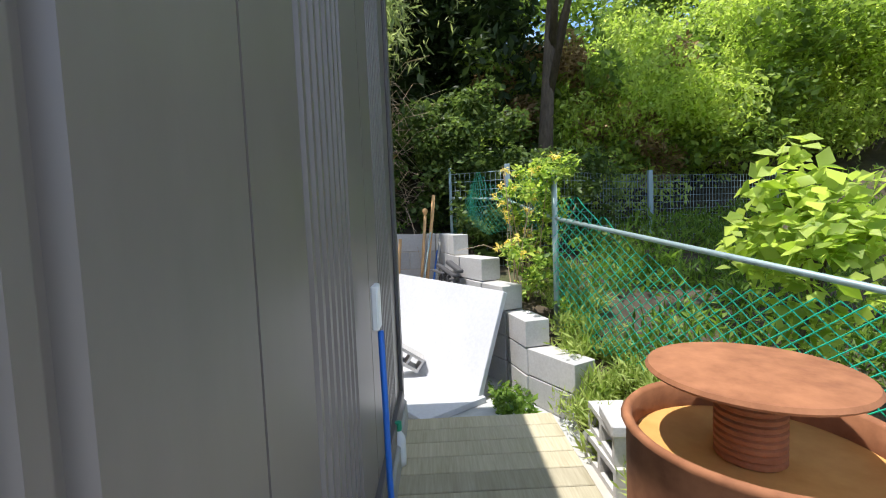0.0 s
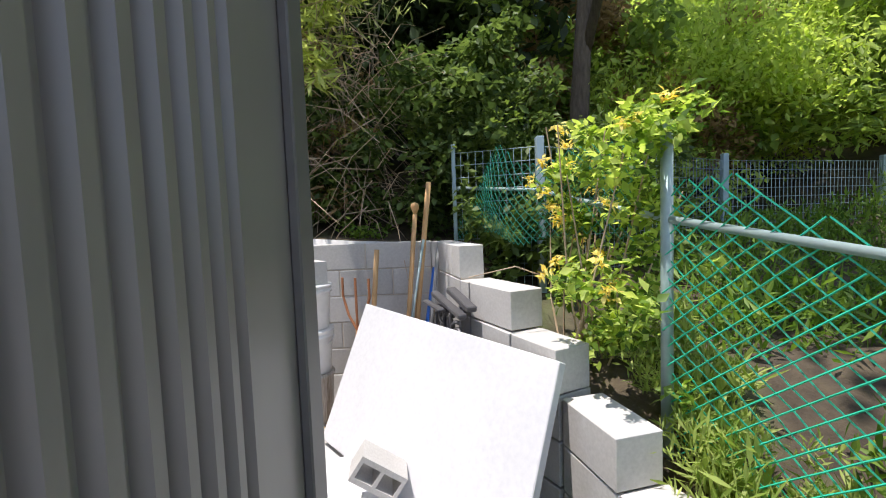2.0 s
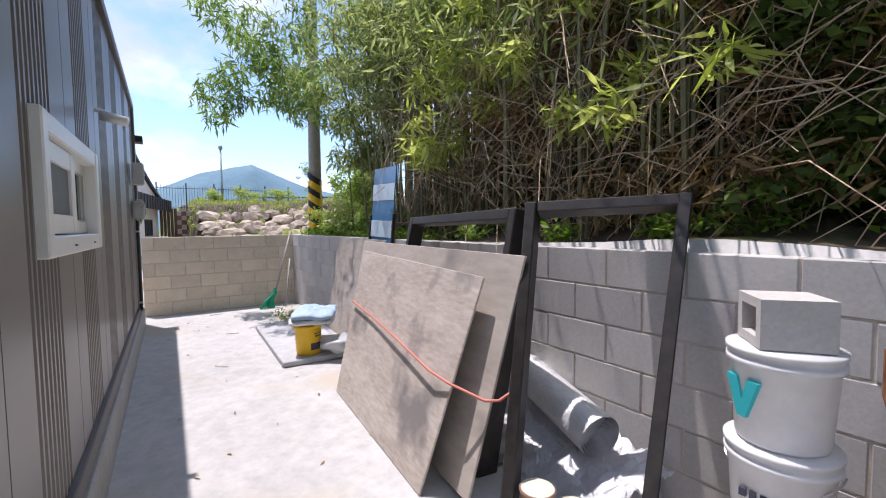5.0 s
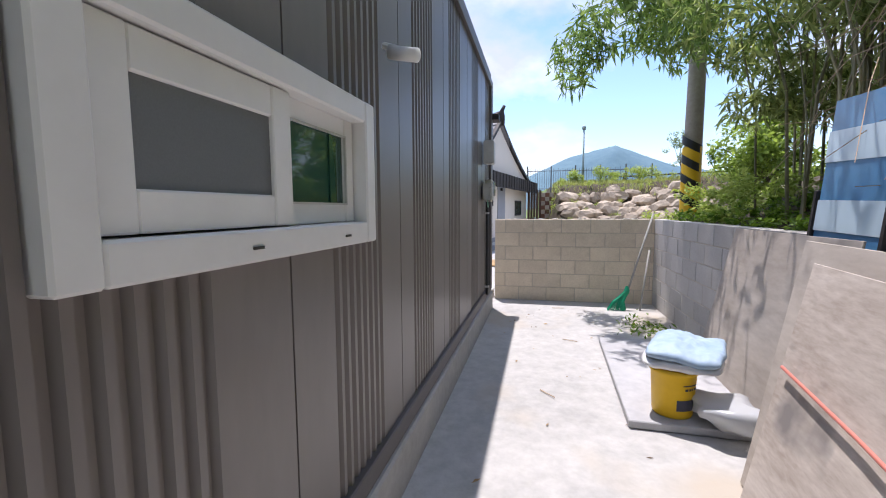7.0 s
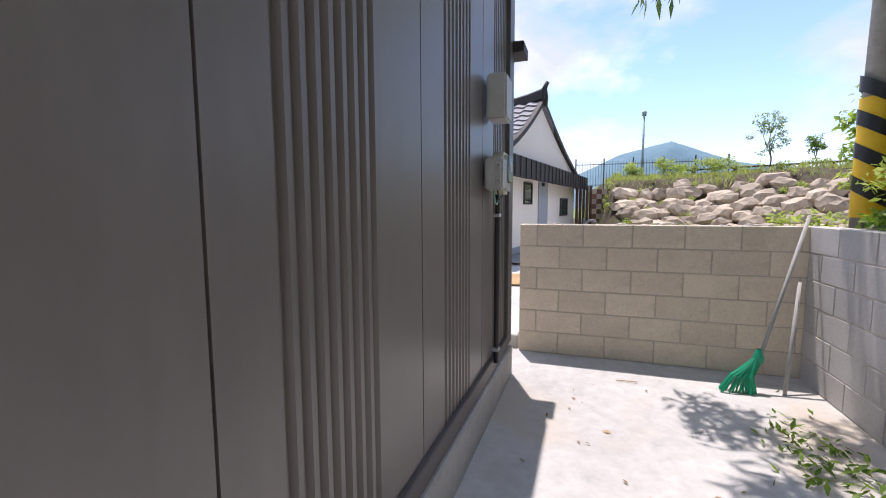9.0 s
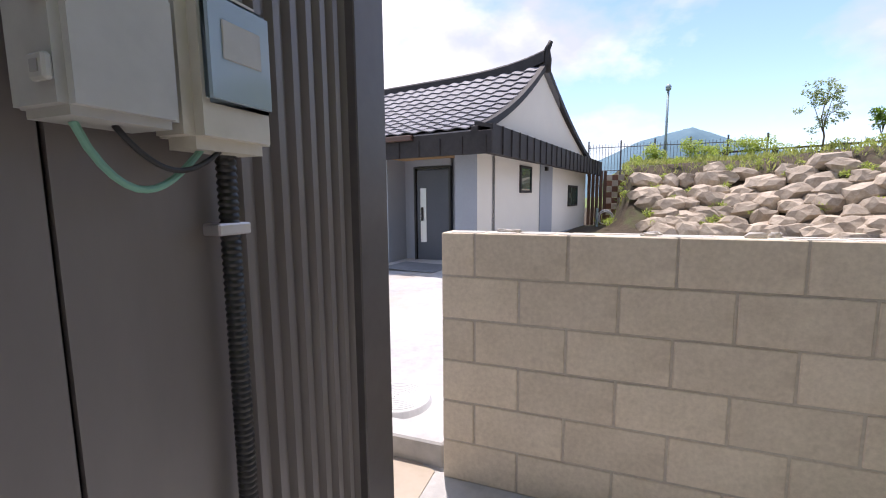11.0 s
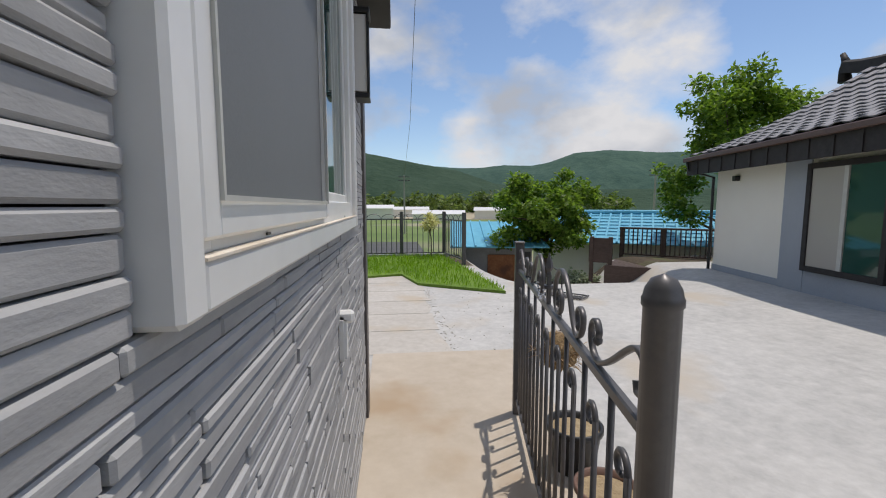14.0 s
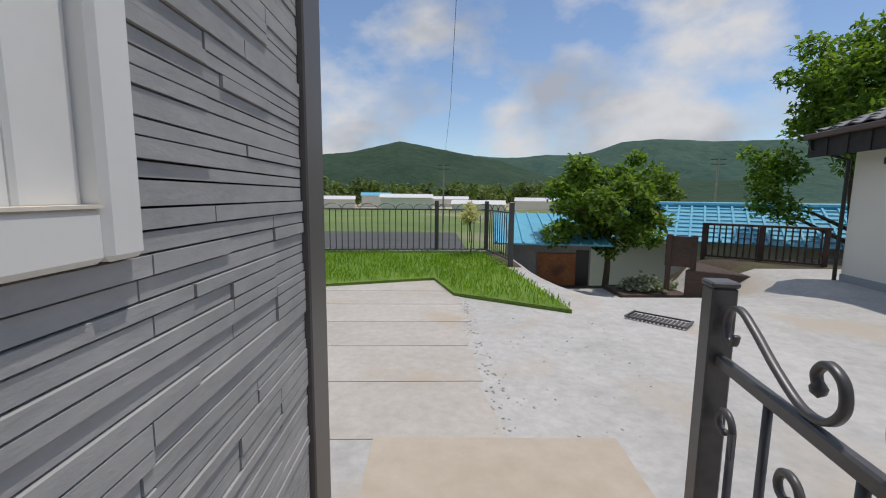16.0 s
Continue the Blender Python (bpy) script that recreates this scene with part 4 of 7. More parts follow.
part("wire_net", bm, plain("dull_green_wire", (0.03, 0.30, 0.20), 0.5), tn)

# long-handled tools in the corner
TOOLS = [((1.72, -7.32, 0.05), (2.03, -7.50, 1.62), 0.019, M_STICK, "thick orange-brown wooden handle"), ((1.70, -7.28, 0.05), (1.93, -7.40, 1.40), 0.016, M_STICK, "turned wooden pole with a round knob"),
         ((1.66, -7.25, 0.05), (1.93, -7.45, 1.22), 0.010, M_GALV, "thin grey metal tool handle"), ((1.78, -7.36, 0.05), (1.98, -7.52, 1.02), 0.014, M_BLUE, "bright blue plastic tube"), ((1.80, -7.40, 0.05), (2.0, -7.56, 1.20), 0.016, M_PLINTH, "grey weathered wooden stake"),
         ((1.93, -7.02, 0.0), (1.97, -7.12, 1.16), 0.018, M_STICK, "short orange-brown wooden handle")]
for a, b, r, mt, lb in TOOLS:
    tl = thing("tool_handle", lb + " leaning in the wall corner", "tool", "garden tools", at=a)
    v = Vector(b) - Vector(a)
    part("shaft", tube([(0, 0, 0), v * 0.5 + Vector((0.006, 0.004, 0)), v], r, 10), mt, tl, smooth=True)
    if "knob" in lb:
        part("knob", lathe([(0, -0.05), (0.014, -0.045), (0.026, -0.02), (0.03, 0.0), (0.024, 0.02), (0.0, 0.03)], 14, at=v + Vector((0, 0, 0.05))), mt, tl, smooth=True)
fork = thing("pitchfork_head", "dark rusty pitchfork head standing by the wall", "tool", "garden tools", at=(1.86, -6.98, 0.0))
for dx in (-0.10, 0.0, 0.10):
    part("tine", tube([(dx * 0.6, dx, 0.98), (dx * 0.6, dx, 0.85), (dx * 0.3, dx * 0.6, 0.72), (0, 0, 0.62)], 0.009, 6), M_RUST, fork)
part("shaft", tube([(0, 0, 0.62), (-0.10, 0.03, 0.0)], 0.014, 8), M_STICK, fork)

# wrought iron scraps behind the white board
iron = thing("iron_scrap", "dark wrought iron gate scraps with curled scrolls", "scrap metal", at=(1.42, -7.62, 0.0))


def scroll(c, r, turns, u, v, start=0.0, n=28, end=0.25):
    """A flat spiral round c in the plane of u and v, shrinking from r to end * r."""
    u, v, c = Vector(u), Vector(v), Vector(c)
    return [c + (u * math.cos(start + turns * 2 * math.pi * k / n) + v * math.sin(start + turns * 2 * math.pi * k / n)) * r * (1 - (1 - end) * k / n) for k in range(n + 1)]


U2 = Vector((-0.90, -0.42, 0)).normalized()
for k, (ds, r, z) in enumerate(((-0.13, 0.075, 0.77), (0.02, 0.082, 0.745), (0.17, 0.075, 0.72))):
    c = U2 * ds + Vector((0, 0.03 * k, z))
    part("scroll", tube(scroll(c, r, 1.5, U2, (0, 0, 1), 0.3 + 0.5 * k), 0.011, 7), M_DARKIRON, iron, smooth=True)
    part("upright", bar(U2 * (ds - 0.085), U2 * (ds - 0.075) + Vector((0, 0.03 * k, 0.83)), (0.4, 0.9, 0), 0.028, 0.014), M_DARKIRON, iron)
    part("upright", tube([U2 * (ds + 0.05) + Vector((0, 0.04, 0)), U2 * (ds + 0.02) + Vector((0, 0.05, 0.80))], 0.009, 6), M_DARKIRON, iron)
part("top_bar", bar(U2 * -0.20 + Vector((0, 0.02, 0.90)), U2 * 0.22 + Vector((0, 0.05, 0.83)), (0, 0, 1), 0.05, 0.03), M_DARKIRON, iron)
part("top_bar", bar(U2 * -0.02 + Vector((0.03, 0.0, 0.94)), U2 * 0.27 + Vector((0.03, 0.02, 0.87)), (0, 0, 1), 0.06, 0.035), M_DARKIRON, iron)
part("top_bar", bar(U2 * -0.22 + Vector((0, 0.07, 0.85)), U2 * 0.06 + Vector((0, 0.09, 0.84)), (0, 0, 1), 0.04, 0.02), M_DARKIRON, iron)

# ---- things along the east wall ----
fr = thing("door_frame", "black wooden door frame leaning on the block wall", "door frame", "leaning door frames")
quad_frame(fr, "bar", [(1.46, -5.86, 0.09), (1.715, -6.31, 0.09), (2.26, -6.16, 1.42), (1.85, -5.62, 1.40)], 0.055, 0.11, M_FRAME)
fr2 = thing("door_frame", "black wooden door frame leaning behind two boards", "door frame", "leaning door frames")
quad_frame(fr2, "bar", [(1.85, -3.95, 0.05), (1.62, -5.50, 0.05), (1.87, -5.51, 1.38), (2.10, -4.02, 1.36)], 0.06, 0.12, M_FRAME)
part("middle_rail", bar((2.05, -4.01, 1.10), (1.82, -5.50, 1.12), (1, 0, 0.3), 0.05, 0.10), M_FRAME, fr2)
solid("plywood_board", quad_panel([(1.60, -3.50, 0.01), (1.42, -5.62, 0.03), (1.68, -5.70, 1.19), (1.96, -3.27, 1.18)], 0.014), M_BOARD, "large weathered grey-brown board leaning on door frames", "board", "leaning boards")
solid("plywood_board", quad_panel([(1.40, -3.88, 0.005), (1.28, -5.41, 0.005), (1.595, -5.515, 1.075), (1.79, -3.62, 1.11)], 0.012), M_BOARDF, "scuffed board leaning in front, tied with a red strap", "board", "leaning boards")
solid("strap", tube([(1.60, -3.78, 0.70), (1.545, -4.3, 0.665), (1.48, -4.8, 0.625), (1.415, -5.30, 0.575), (1.425, -5.46, 0.555), (1.50, -5.66, 0.515), (1.545, -5.705, 0.52), (1.66, -5.76, 0.60)], 0.007, 6), plain("red_strap", (0.62, 0.20, 0.15), 0.6), "faded red strap tied round the boards", "strap", smooth=True)
bp = thing("reflective_glass_panel", "tall narrow reflective panel coloured with mirrored blue sky, dark edges, leaning on the wall", "panel")
# the mirrored sky is coloured in: blue on the pane, paler bands over it
part("pane", quad_panel([(2.08, -2.86, 0.03), (2.08, -3.35, 0.03), (2.25, -3.36, 1.93), (2.25, -2.85, 1.95)], 0.01), surf("sky_tinted_film", (0.07, 0.22, 0.42), (0.12, 0.30, 0.50), 0.15, 3, 1.5, 0.02, rnd=0), bp)
for k, z in enumerate((0.62, 0.82)):
    a, b = Vector((2.08, -2.86, 0.03)).lerp(Vector((2.25, -2.85, 1.95)), z), Vector((2.08, -3.35, 0.03)).lerp(Vector((2.25, -3.36, 1.93)), z)
    a2, b2 = Vector((2.08, -2.86, 0.03)).lerp(Vector((2.25, -2.85, 1.95)), z + 0.09), Vector((2.08, -3.35, 0.03)).lerp(Vector((2.25, -3.36, 1.93)), z + 0.09)
    off = Vector((-0.006, 0, 0.002))
    part("pale_band", quad_panel([a + off, b + off, b2 + off, a2 + off], 0.003), plain("sky_reflection_film", (0.55, 0.70, 0.78), 0.25), bp)
for p, q in (((2.078, -2.84, 0.02), (2.205, -2.833, 1.45)), ((2.078, -3.37, 0.02), (2.205, -3.377, 1.45))):
    part("edge_strip", bar(p, q, (-1, 0, 0.3), 0.03, 0.03), M_FRAME, bp)
solid("cement_board", quad_panel([(1.98, -1.75, 0.03), (1.93, -3.35, 0.03), (2.135, -3.35, 1.19), (2.15, -1.92, 1.19)], 0.012), M_BOARD, "stained brown cement board leaning on the block wall", "board", "leaning boards")

# flat sheet, bucket and sack
solid("flat_sheet", box(0, 0.86, -1.75, 0.0, 0.0, 0.05, 0.006), surf("grey_sheet", (0.38, 0.38, 0.39), (0.52, 0.52, 0.52), 0.7, 12, 2, 0.2, rnd=0.03), "grey flat panel lying on the concrete", "panel", m=pose(1.24, -1.30, 0.004, 0, 0, -2))
yb = thing("yellow_bucket", "yellow plastic paint bucket with dark print", "bucket", at=(1.47, -2.87, 0.055), rz=12)
part("body", lathe([(0.0, 0), (0.112, 0.0), (0.117, 0.01), (0.132, 0.27), (0.140, 0.275), (0.140, 0.295), (0.0, 0.298)], 28), M_YELLOW, yb, smooth=True)
for z0, z1, a0, a1 in ((0.055, 0.125, -0.30, 0.72), (0.185, 0.20, 0.05, 0.20), (0.185, 0.20, 0.26, 0.38), (0.185, 0.20, 0.44, 0.52), (0.185, 0.20, 0.58, 0.80), (0.215, 0.222, -0.05, 0.75)):
    bm = bmesh.new()
    cols = []
    for k in range(9):
        a = a0 + (a1 - a0) * k / 8
        cols.append([bm.verts.new((math.sin(a) * r, -math.cos(a) * r, z)) for z, r in ((z0, 0.1205 + 0.0577 * z0 - 0.003), (z0, 0.1185 + 0.0577 * z0), (z1, 0.1185 + 0.0577 * z1), (z1, 0.1205 + 0.0577 * z1 - 0.003))])
    for c0, c1 in zip(cols, cols[1:]):
        for q in range(4):
            bm.faces.new((c0[q], c1[q], c1[(q + 1) % 4], c0[(q + 1) % 4]))
    bm.faces.new(cols[0]), bm.faces.new(cols[-1][::-1])
    bmesh.ops.recalc_face_normals(bm, faces=bm.faces[:])
    part("print", bm, M_INK, yb)


def pillow(w, d, h, seed, n=34):
    """A flat stuffed bag with a pinched rim and wrinkles, lying on z 0."""
    bm = bmesh.new()
    lay2 = []
    for side in (1, -1):
        g = []
        for i in range(n + 1):
            row = []
            for j in range(n + 1):
                u, v = i / n * 2 - 1, j / n * 2 - 1
                k = max(0.0, (1 - abs(u) ** 4) * (1 - abs(v) ** 4)) ** 0.45
                wr = 0.016 * noise.noise((u * 2.2 + seed, v * 2.6, side)) + 0.010 * noise.noise((u * 6 + seed, v * 7, side * 3)) + 0.004 * noise.noise((u * 17, v * 15, seed))
                ro = 1 - 0.10 * (abs(u * v)) ** 3
                row.append(bm.verts.new((u * w / 2 * ro + 0.012 * noise.noise((v * 2, seed, u)), v * d / 2 * ro + 0.012 * noise.noise((u * 2, seed, v)), side * (h / 2 * k + wr * k) + 0.03 * noise.noise((u * 1.1, v * 1.1, seed + 4)))))
            g.append(row)
        lay2.append(g)
        for r0, r1 in zip(g, g[1:]):
            for j in range(n):
                bm.faces.new((r0[j], r0[j + 1], r1[j + 1], r1[j]))
    bmesh.ops.remove_doubles(bm, verts=bm.verts[:], dist=0.0015)
    bmesh.ops.recalc_face_normals(bm, faces=bm.faces[:])
    return bm


sack = thing("filled_sack", "pale blue plastic sack with a white folded underside on a bucket", "sack", at=(1.58, -2.74, 0.405), rz=-22)
part("top_bag", pillow(0.44, 0.62, 0.10, 5), M_LTBLUE, sack, smooth=True).location = (0, 0, 0.035)
part("folded_underside", pillow(0.45, 0.60, 0.07, 11), M_BUCKET, sack, "white folded sack underside", True).location = (-0.012, -0.015, -0.018)
solid("plastic_sheet", blob(0.17, 9, 3, 0.5, (1.2, 1.1, 0.45)), plain("clear_film", (0.7, 0.72, 0.74), 0.25, 0.0, 0.35), "crumpled clear plastic film beside the bucket", "plastic film", m=pose(1.74, -2.96, 0.135), smooth=True)
for k in range(3):
    rr = tube([(0.95 + 0.25 * k, 0.0, 0.008), (1.05 + 0.25 * k, -0.12, 0.012)], 0.004, 5)
    solid("twig", rr, M_DRY, "dry twig lying on the concrete", "twig", "dry twigs", m=pose(0.1 * k - 0.3, -2.6 + 0.8 * k, 0.0, 0, 0, 25 * k))

# buckets stacked with a block on top
bk = thing("paint_bucket", "white plastic paint bucket stained by brown drips", "bucket", "stacked paint buckets", at=(1.88, -6.66, 0.0))
part("body", lathe([(0.0, 0), (0.115, 0.0), (0.12, 0.01), (0.135, 0.32), (0.142, 0.325), (0.142, 0.345), (0.0, 0.345)], 28), surf("dripped_bucket", (0.16, 0.11, 0.08), (0.60, 0.58, 0.55), 0.5, 30, 5, 0.1, stretch=(3, 3, 0.35), rnd=0), bk, smooth=True)
part("print", box(-0.142, -0.128, -0.05, 0.03, 0.07, 0.22), M_BLUE, bk)


def bucket(x, y, z, teal):
    ob = thing("paint_bucket", "white plastic paint bucket with " + ("teal chevron mark" if teal else "wire handle and dark print"), "bucket", "stacked paint buckets", at=(x, y, z))
    part("body", lathe([(0.0, 0), (0.118, 0.0), (0.122, 0.01), (0.138, 0.24), (0.150, 0.245), (0.150, 0.262), (0.143, 0.264), (0.143, 0.28), (0.152, 0.282), (0.152, 0.296), (0.0, 0.30)], 32), M_BUCKET, ob, smooth=True)
    if teal:
        part("chevron", prism([(-0.06, 0.20), (-0.02, 0.20), (0.0, 0.13), (0.02, 0.20), (0.06, 0.20), (0.015, 0.08), (-0.015, 0.08)], 0, -0.139, -0.125), M_TEAL, ob)
    else:
        for k in range(5):
            part("print", box(-0.136, -0.125, -0.07 + k * 0.028, -0.052 + k * 0.028, 0.14, 0.165), M_INK, ob)
        part("handle", tube([(-0.155 * math.sin(a) * 0.6, 0.155 * math.cos(a), 0.25 - 0.08 * math.sin(a)) for a in np.linspace(0, math.pi, 14)], 0.004, 6), M_STEEL, ob)
    return ob


bucket(1.88, -6.66, 0.346, False)
bucket(1.88, -6.66, 0.65, True).rotation_euler = (0, 0, radians(-28))
hollow_block("concrete_block", pose(1.88, -6.66, 0.951, 0, 0, 38) @ Matrix.Translation((-0.095, -0.095, 0)), "pale half-size hollow concrete block weighing down a bucket lid", 0.19)
solid("paint_slab", box(-0.42, 0.38, -0.62, 0.42, 0.0, 0.05, 0.006), M_SLAB, "pale flat slab under paint cans", "slab", m=pose(1.72, -5.98, 0.003, 0, 0, -30))


def can(x, y, mat, lb):
    ob = thing("paint_can", lb, "paint can", "paint cans", at=(x, y, 0.055))
    part("body", lathe([(0.0, 0.0), (0.073, 0.0), (0.075, 0.006), (0.072, 0.012), (0.072, 0.165), (0.076, 0.172), (0.076, 0.18), (0.07, 0.184)], 24), mat, ob, smooth=True)
    part("lid", lathe([(0.071, 0.182), (0.066, 0.178), (0.05, 0.181), (0.0, 0.181)], 24), M_BEIGE, ob)
    return ob


can(1.54, -5.95, surf("brown_can", (0.22, 0.13, 0.08), (0.32, 0.20, 0.13), 0.5, 20, 4, 0.1, rnd=0), "brown metal paint can with a closed lid")
can(1.57, -6.12, surf("dripping_can", (0.28, 0.22, 0.16), (0.75, 0.73, 0.68), 0.5, 40, 6, 0.1, stretch=(3, 3, 0.3), rnd=0), "white paint can streaked with brown drips")
foil = thing("insulation_roll", "roll of silver foil insulation lying by the wall", "insulation roll", at=(2.02, -5.50, 0.0))
FA, FB = Vector((0.12, 0.22, 0.42)), Vector((-0.05, -0.44, 0.32))
part("roll", tube([FA.lerp(FB, k / 6) for k in range(7)], 0.108, 28, cap=False), M_FOIL, foil, smooth=True)
coil = bmesh.new()
ax = (FB - FA).normalized()
sd = ax.cross(Vector((0, 0, 1))).normalized()
uu = sd.cross(ax)
turn = []
for k in range(121):
    rr_, an = 0.105 - 0.075 * k / 120, 2 * math.pi * 4.5 * k / 120
    o_ = (sd * math.cos(an) + uu * math.sin(an)) * rr_
    turn.append((coil.verts.new(FA + o_), coil.verts.new(FB + o_ - ax * 0.02 * k / 120)))
for q0, q1 in zip(turn, turn[1:]):
    coil.faces.new((q0[0], q1[0], q1[1], q0[1]))
part("coiled_layer", coil, M_FOIL, foil, smooth=True)
bm = bmesh.new()
grid = []
for i in range(41):
    row = []
    for j in range(25):
        u, v = i / 40, j / 24
        n1 = abs(noise.noise((u * 5, v * 3.2, 1.0))) + 0.5 * abs(noise.noise((u * 11, v * 8, 4.0))) + 0.25 * noise.noise((u * 25, v * 17, 6.0))
        row.append(bm.verts.new((-0.30 + 0.44 * v + 0.10 * n1, 0.42 - 1.0 * u - 0.10 * v, 0.03 + 0.30 * v ** 0.8 * (1 - 0.5 * u) + 0.13 * n1 * (1 - 0.3 * v))))
    grid.append(row)
for r0_, r1_ in zip(grid, grid[1:]):
    for j in range(24):
        bm.faces.new((r0_[j], r0_[j + 1], r1_[j + 1], r1_[j]))
bmesh.ops.solidify(bm, geom=bm.faces[:], thickness=0.006)
part("loose_sheet", bm, M_FOIL, foil, "crumpled silver sheet")
solid("timber_offcut", box(-0.03, 0.03, -0.35, 0.35, 0, 0.04, 0.003), M_SLAB, "pale timber offcut lying on the slab", "timber", m=pose(1.93, -6.25, 0.055, 0, 0, -55))

pts = [(RNG.normal(1.82, 0.13), RNG.normal(-0.75, 0.25), RNG.uniform(0.01, 0.06)) for _ in range(170)]
tagged(new("leaf_litter", leaves("leaf_litter", pts, 0.07, L_TREE, RNG, 3.0, 0.0)), "heap of cut green weeds on the concrete", "weeds", kind="stuff")
pts = [(RNG.uniform(0.3, 1.9), RNG.uniform(-6.6, 0.4), 0.008) for _ in range(60)] + [(RNG.normal(1.75, 0.15), RNG.normal(-6.5, 0.2), 0.02) for _ in range(260)]
tagged(new("dry_litter", leaves("dry_litter", pts, 0.05, L_BROWN, RNG, 3.0, 0.0, 0.2)), "scattered dry brown leaves on the concrete", "leaves", kind="stuff")

# broom in the far corner
br = thing("broom", "green plastic broom with wooden handle leaning in the corner", "broom", at=(1.74, 0.20, 0.0))
part("handle", tube([(0.05, 0.02, 0.2), (0.42, 0.33, 1.28)], 0.013, 8), M_PLINTH, br, smooth=True)
bm = bmesh.new()
for k in range(46):
    a, b = RNG.uniform(-0.02, 0.04, 2), RNG.uniform(-0.14, 0.10, 2)
    tube([(0.05 + a[0], 0.02 + a[1] * 0.5, 0.26), (b[0] * 0.6 - 0.04, b[1] * 0.35 - 0.01, 0.12), (b[0] - 0.06, b[1] * 0.45 - 0.02, 0.005)], 0.007, 4, bm)
part("bristles", bm, plain("green_bristle", (0.0, 0.33, 0.17), 0.5), br)
part("ferrule", lathe([(0.03, 0.0), (0.035, 0.04), (0.016, 0.10)], 12, at=(0.055, 0.024, 0.22)), plain("green_ferrule", (0.0, 0.30, 0.16), 0.4), br)
solid("wooden_pole", tube([(1.96, 0.20, 0.0), (2.12, 0.50, 0.78)], 0.013, 8), M_PLINTH, "weathered wooden pole leaning in the wall corner", "pole", smooth=True)

# ---- things on the house ----
meter = thing("electric_meter_box", "grey plastic electric box with clear-lidded meter", "meter box", at=(0.0, -0.86, 1.455))
part("box_body", box(0.0, 0.11, -0.02, 0.13, 0.0, 0.19, 0.012, seg=2), M_GREY, meter)
part("latch", box(0.070, 0.100, -0.031, -0.0205, 0.035, 0.065, 0.003), M_GREY, meter)
part("latch_slot", box(0.078, 0.092, -0.0325, -0.0312, 0.035 + 0.008, 0.065 - 0.008), M_PLINTH, meter)
part("latch", box(0.070, 0.100, -0.031, -0.0205, 0.125, 0.155, 0.003), M_GREY, meter)
part("latch_slot", box(0.078, 0.092, -0.0325, -0.0312, 0.125 + 0.008, 0.155 - 0.008), M_PLINTH, meter)
part("meter_body", box(0.0, 0.10, 0.15, 0.33, -0.02, 0.24, 0.02, seg=2), M_BEIGE, meter)
part("meter_glass", box(0.10, 0.115, 0.17, 0.31, 0.05, 0.22, 0.008, seg=2), plain("meter_window", (0.36, 0.45, 0.50), 0.1), meter, "clear meter window")
part("cable", tube([(0.05, 0.02 + 0.20 * k / 14, 0.0 - 0.085 * math.sin(math.pi * (k / 14) ** 0.8)) for k in range(15)], 0.0055, 8), plain("grey_green_cable", (0.20, 0.42, 0.32), 0.5), meter)
part("cable", tube([(0.065, 0.06 + 0.19 * k / 14, 0.0 - 0.055 * math.sin(math.pi * (k / 14) ** 0.9)) for k in range(15)], 0.0045, 8), M_BLACK, meter, smooth=True)
part("dial", box(0.1152, 0.118, 0.20, 0.28, 0.12, 0.18, 0.002), M_GREY, meter)
box2 = thing("junction_box", "grey plastic junction box high on the ribbed wall", "junction box", at=(0.0, -0.84, 1.87))
part("box_body", box(0.0, 0.12, 0.0, 0.20, 0.0, 0.26, 0.012, seg=2), M_GREY, box2)
cond = thing("cable_conduit", "black ribbed cable conduit clipped to the wall", "conduit", at=(0.0, -0.58, 0.0))
prof = []
for k in range(90):
    z = 0.30 + k * 0.0127
    prof += [(0.016, z), (0.019, z + 0.004), (0.019, z + 0.008), (0.016, z + 0.0125)]
part("corrugated_pipe", lathe(prof, 12, at=(0.02, 0, 0)), M_BLACK, cond, smooth=True)
for z in (1.30, 0.40):
    part("clip", box(0.0, 0.043, -0.045, 0.03, z - 0.011, z + 0.011, 0.003), M_STEEL, cond)
tapcam = thing("security_camera", "small white bullet camera on the ribbed wall", "camera", at=(0.0, -4.05, 1.98))
part("housing", tube([(0.02, 0, 0), (0.14, -0.03, -0.03)], 0.028, 12), M_WHITE, tapcam, smooth=True)
part("mount", tube([(-0.01, 0, 0.03), (0.05, 0, 0.01)], 0.014, 8), M_WHITE, tapcam)
pipe = thing("white_vent_spout", "small white plastic pipe stub on the slate wall", "spout", at=(-1.58, 0.038, 0.83))
part("spout", box(-0.03, 0.03, 0.0, 0.035, 0.0, 0.16, 0.01, seg=2), M_WHITE, pipe)
part("cap", box(-0.02, 0.02, 0.0, 0.06, 0.135, 0.18, 0.01), M_WHITE, pipe)
wlamp = thing("wall_lantern", "black square wall lantern with frosted panes", "wall lamp", at=(-2.42, 0.02, 1.94))
part("lamp_body", box(-0.055, 0.055, 0.012, 0.10, 0.02, 0.40, 0.004), M_LAMPGLASS, wlamp, "frosted glass body")
for a in (-0.06, 0.052):
    for b in (0.008, 0.098):
        part("edge_bar", box(a, a + 0.010, b, b + 0.010, 0.0, 0.42), M_BLACK, wlamp)
part("top_cap", box(-0.07, 0.07, 0.0, 0.115, 0.405, 0.43, 0.003), M_BLACK, wlamp)
part("bottom_cap", box(-0.065, 0.065, 0.0, 0.11, -0.012, 0.012, 0.003), M_BLACK, wlamp)
part("back_plate", box(-0.05, 0.05, -0.02, 0.007, 0.05, 0.38, 0.003), M_BLACK, wlamp)

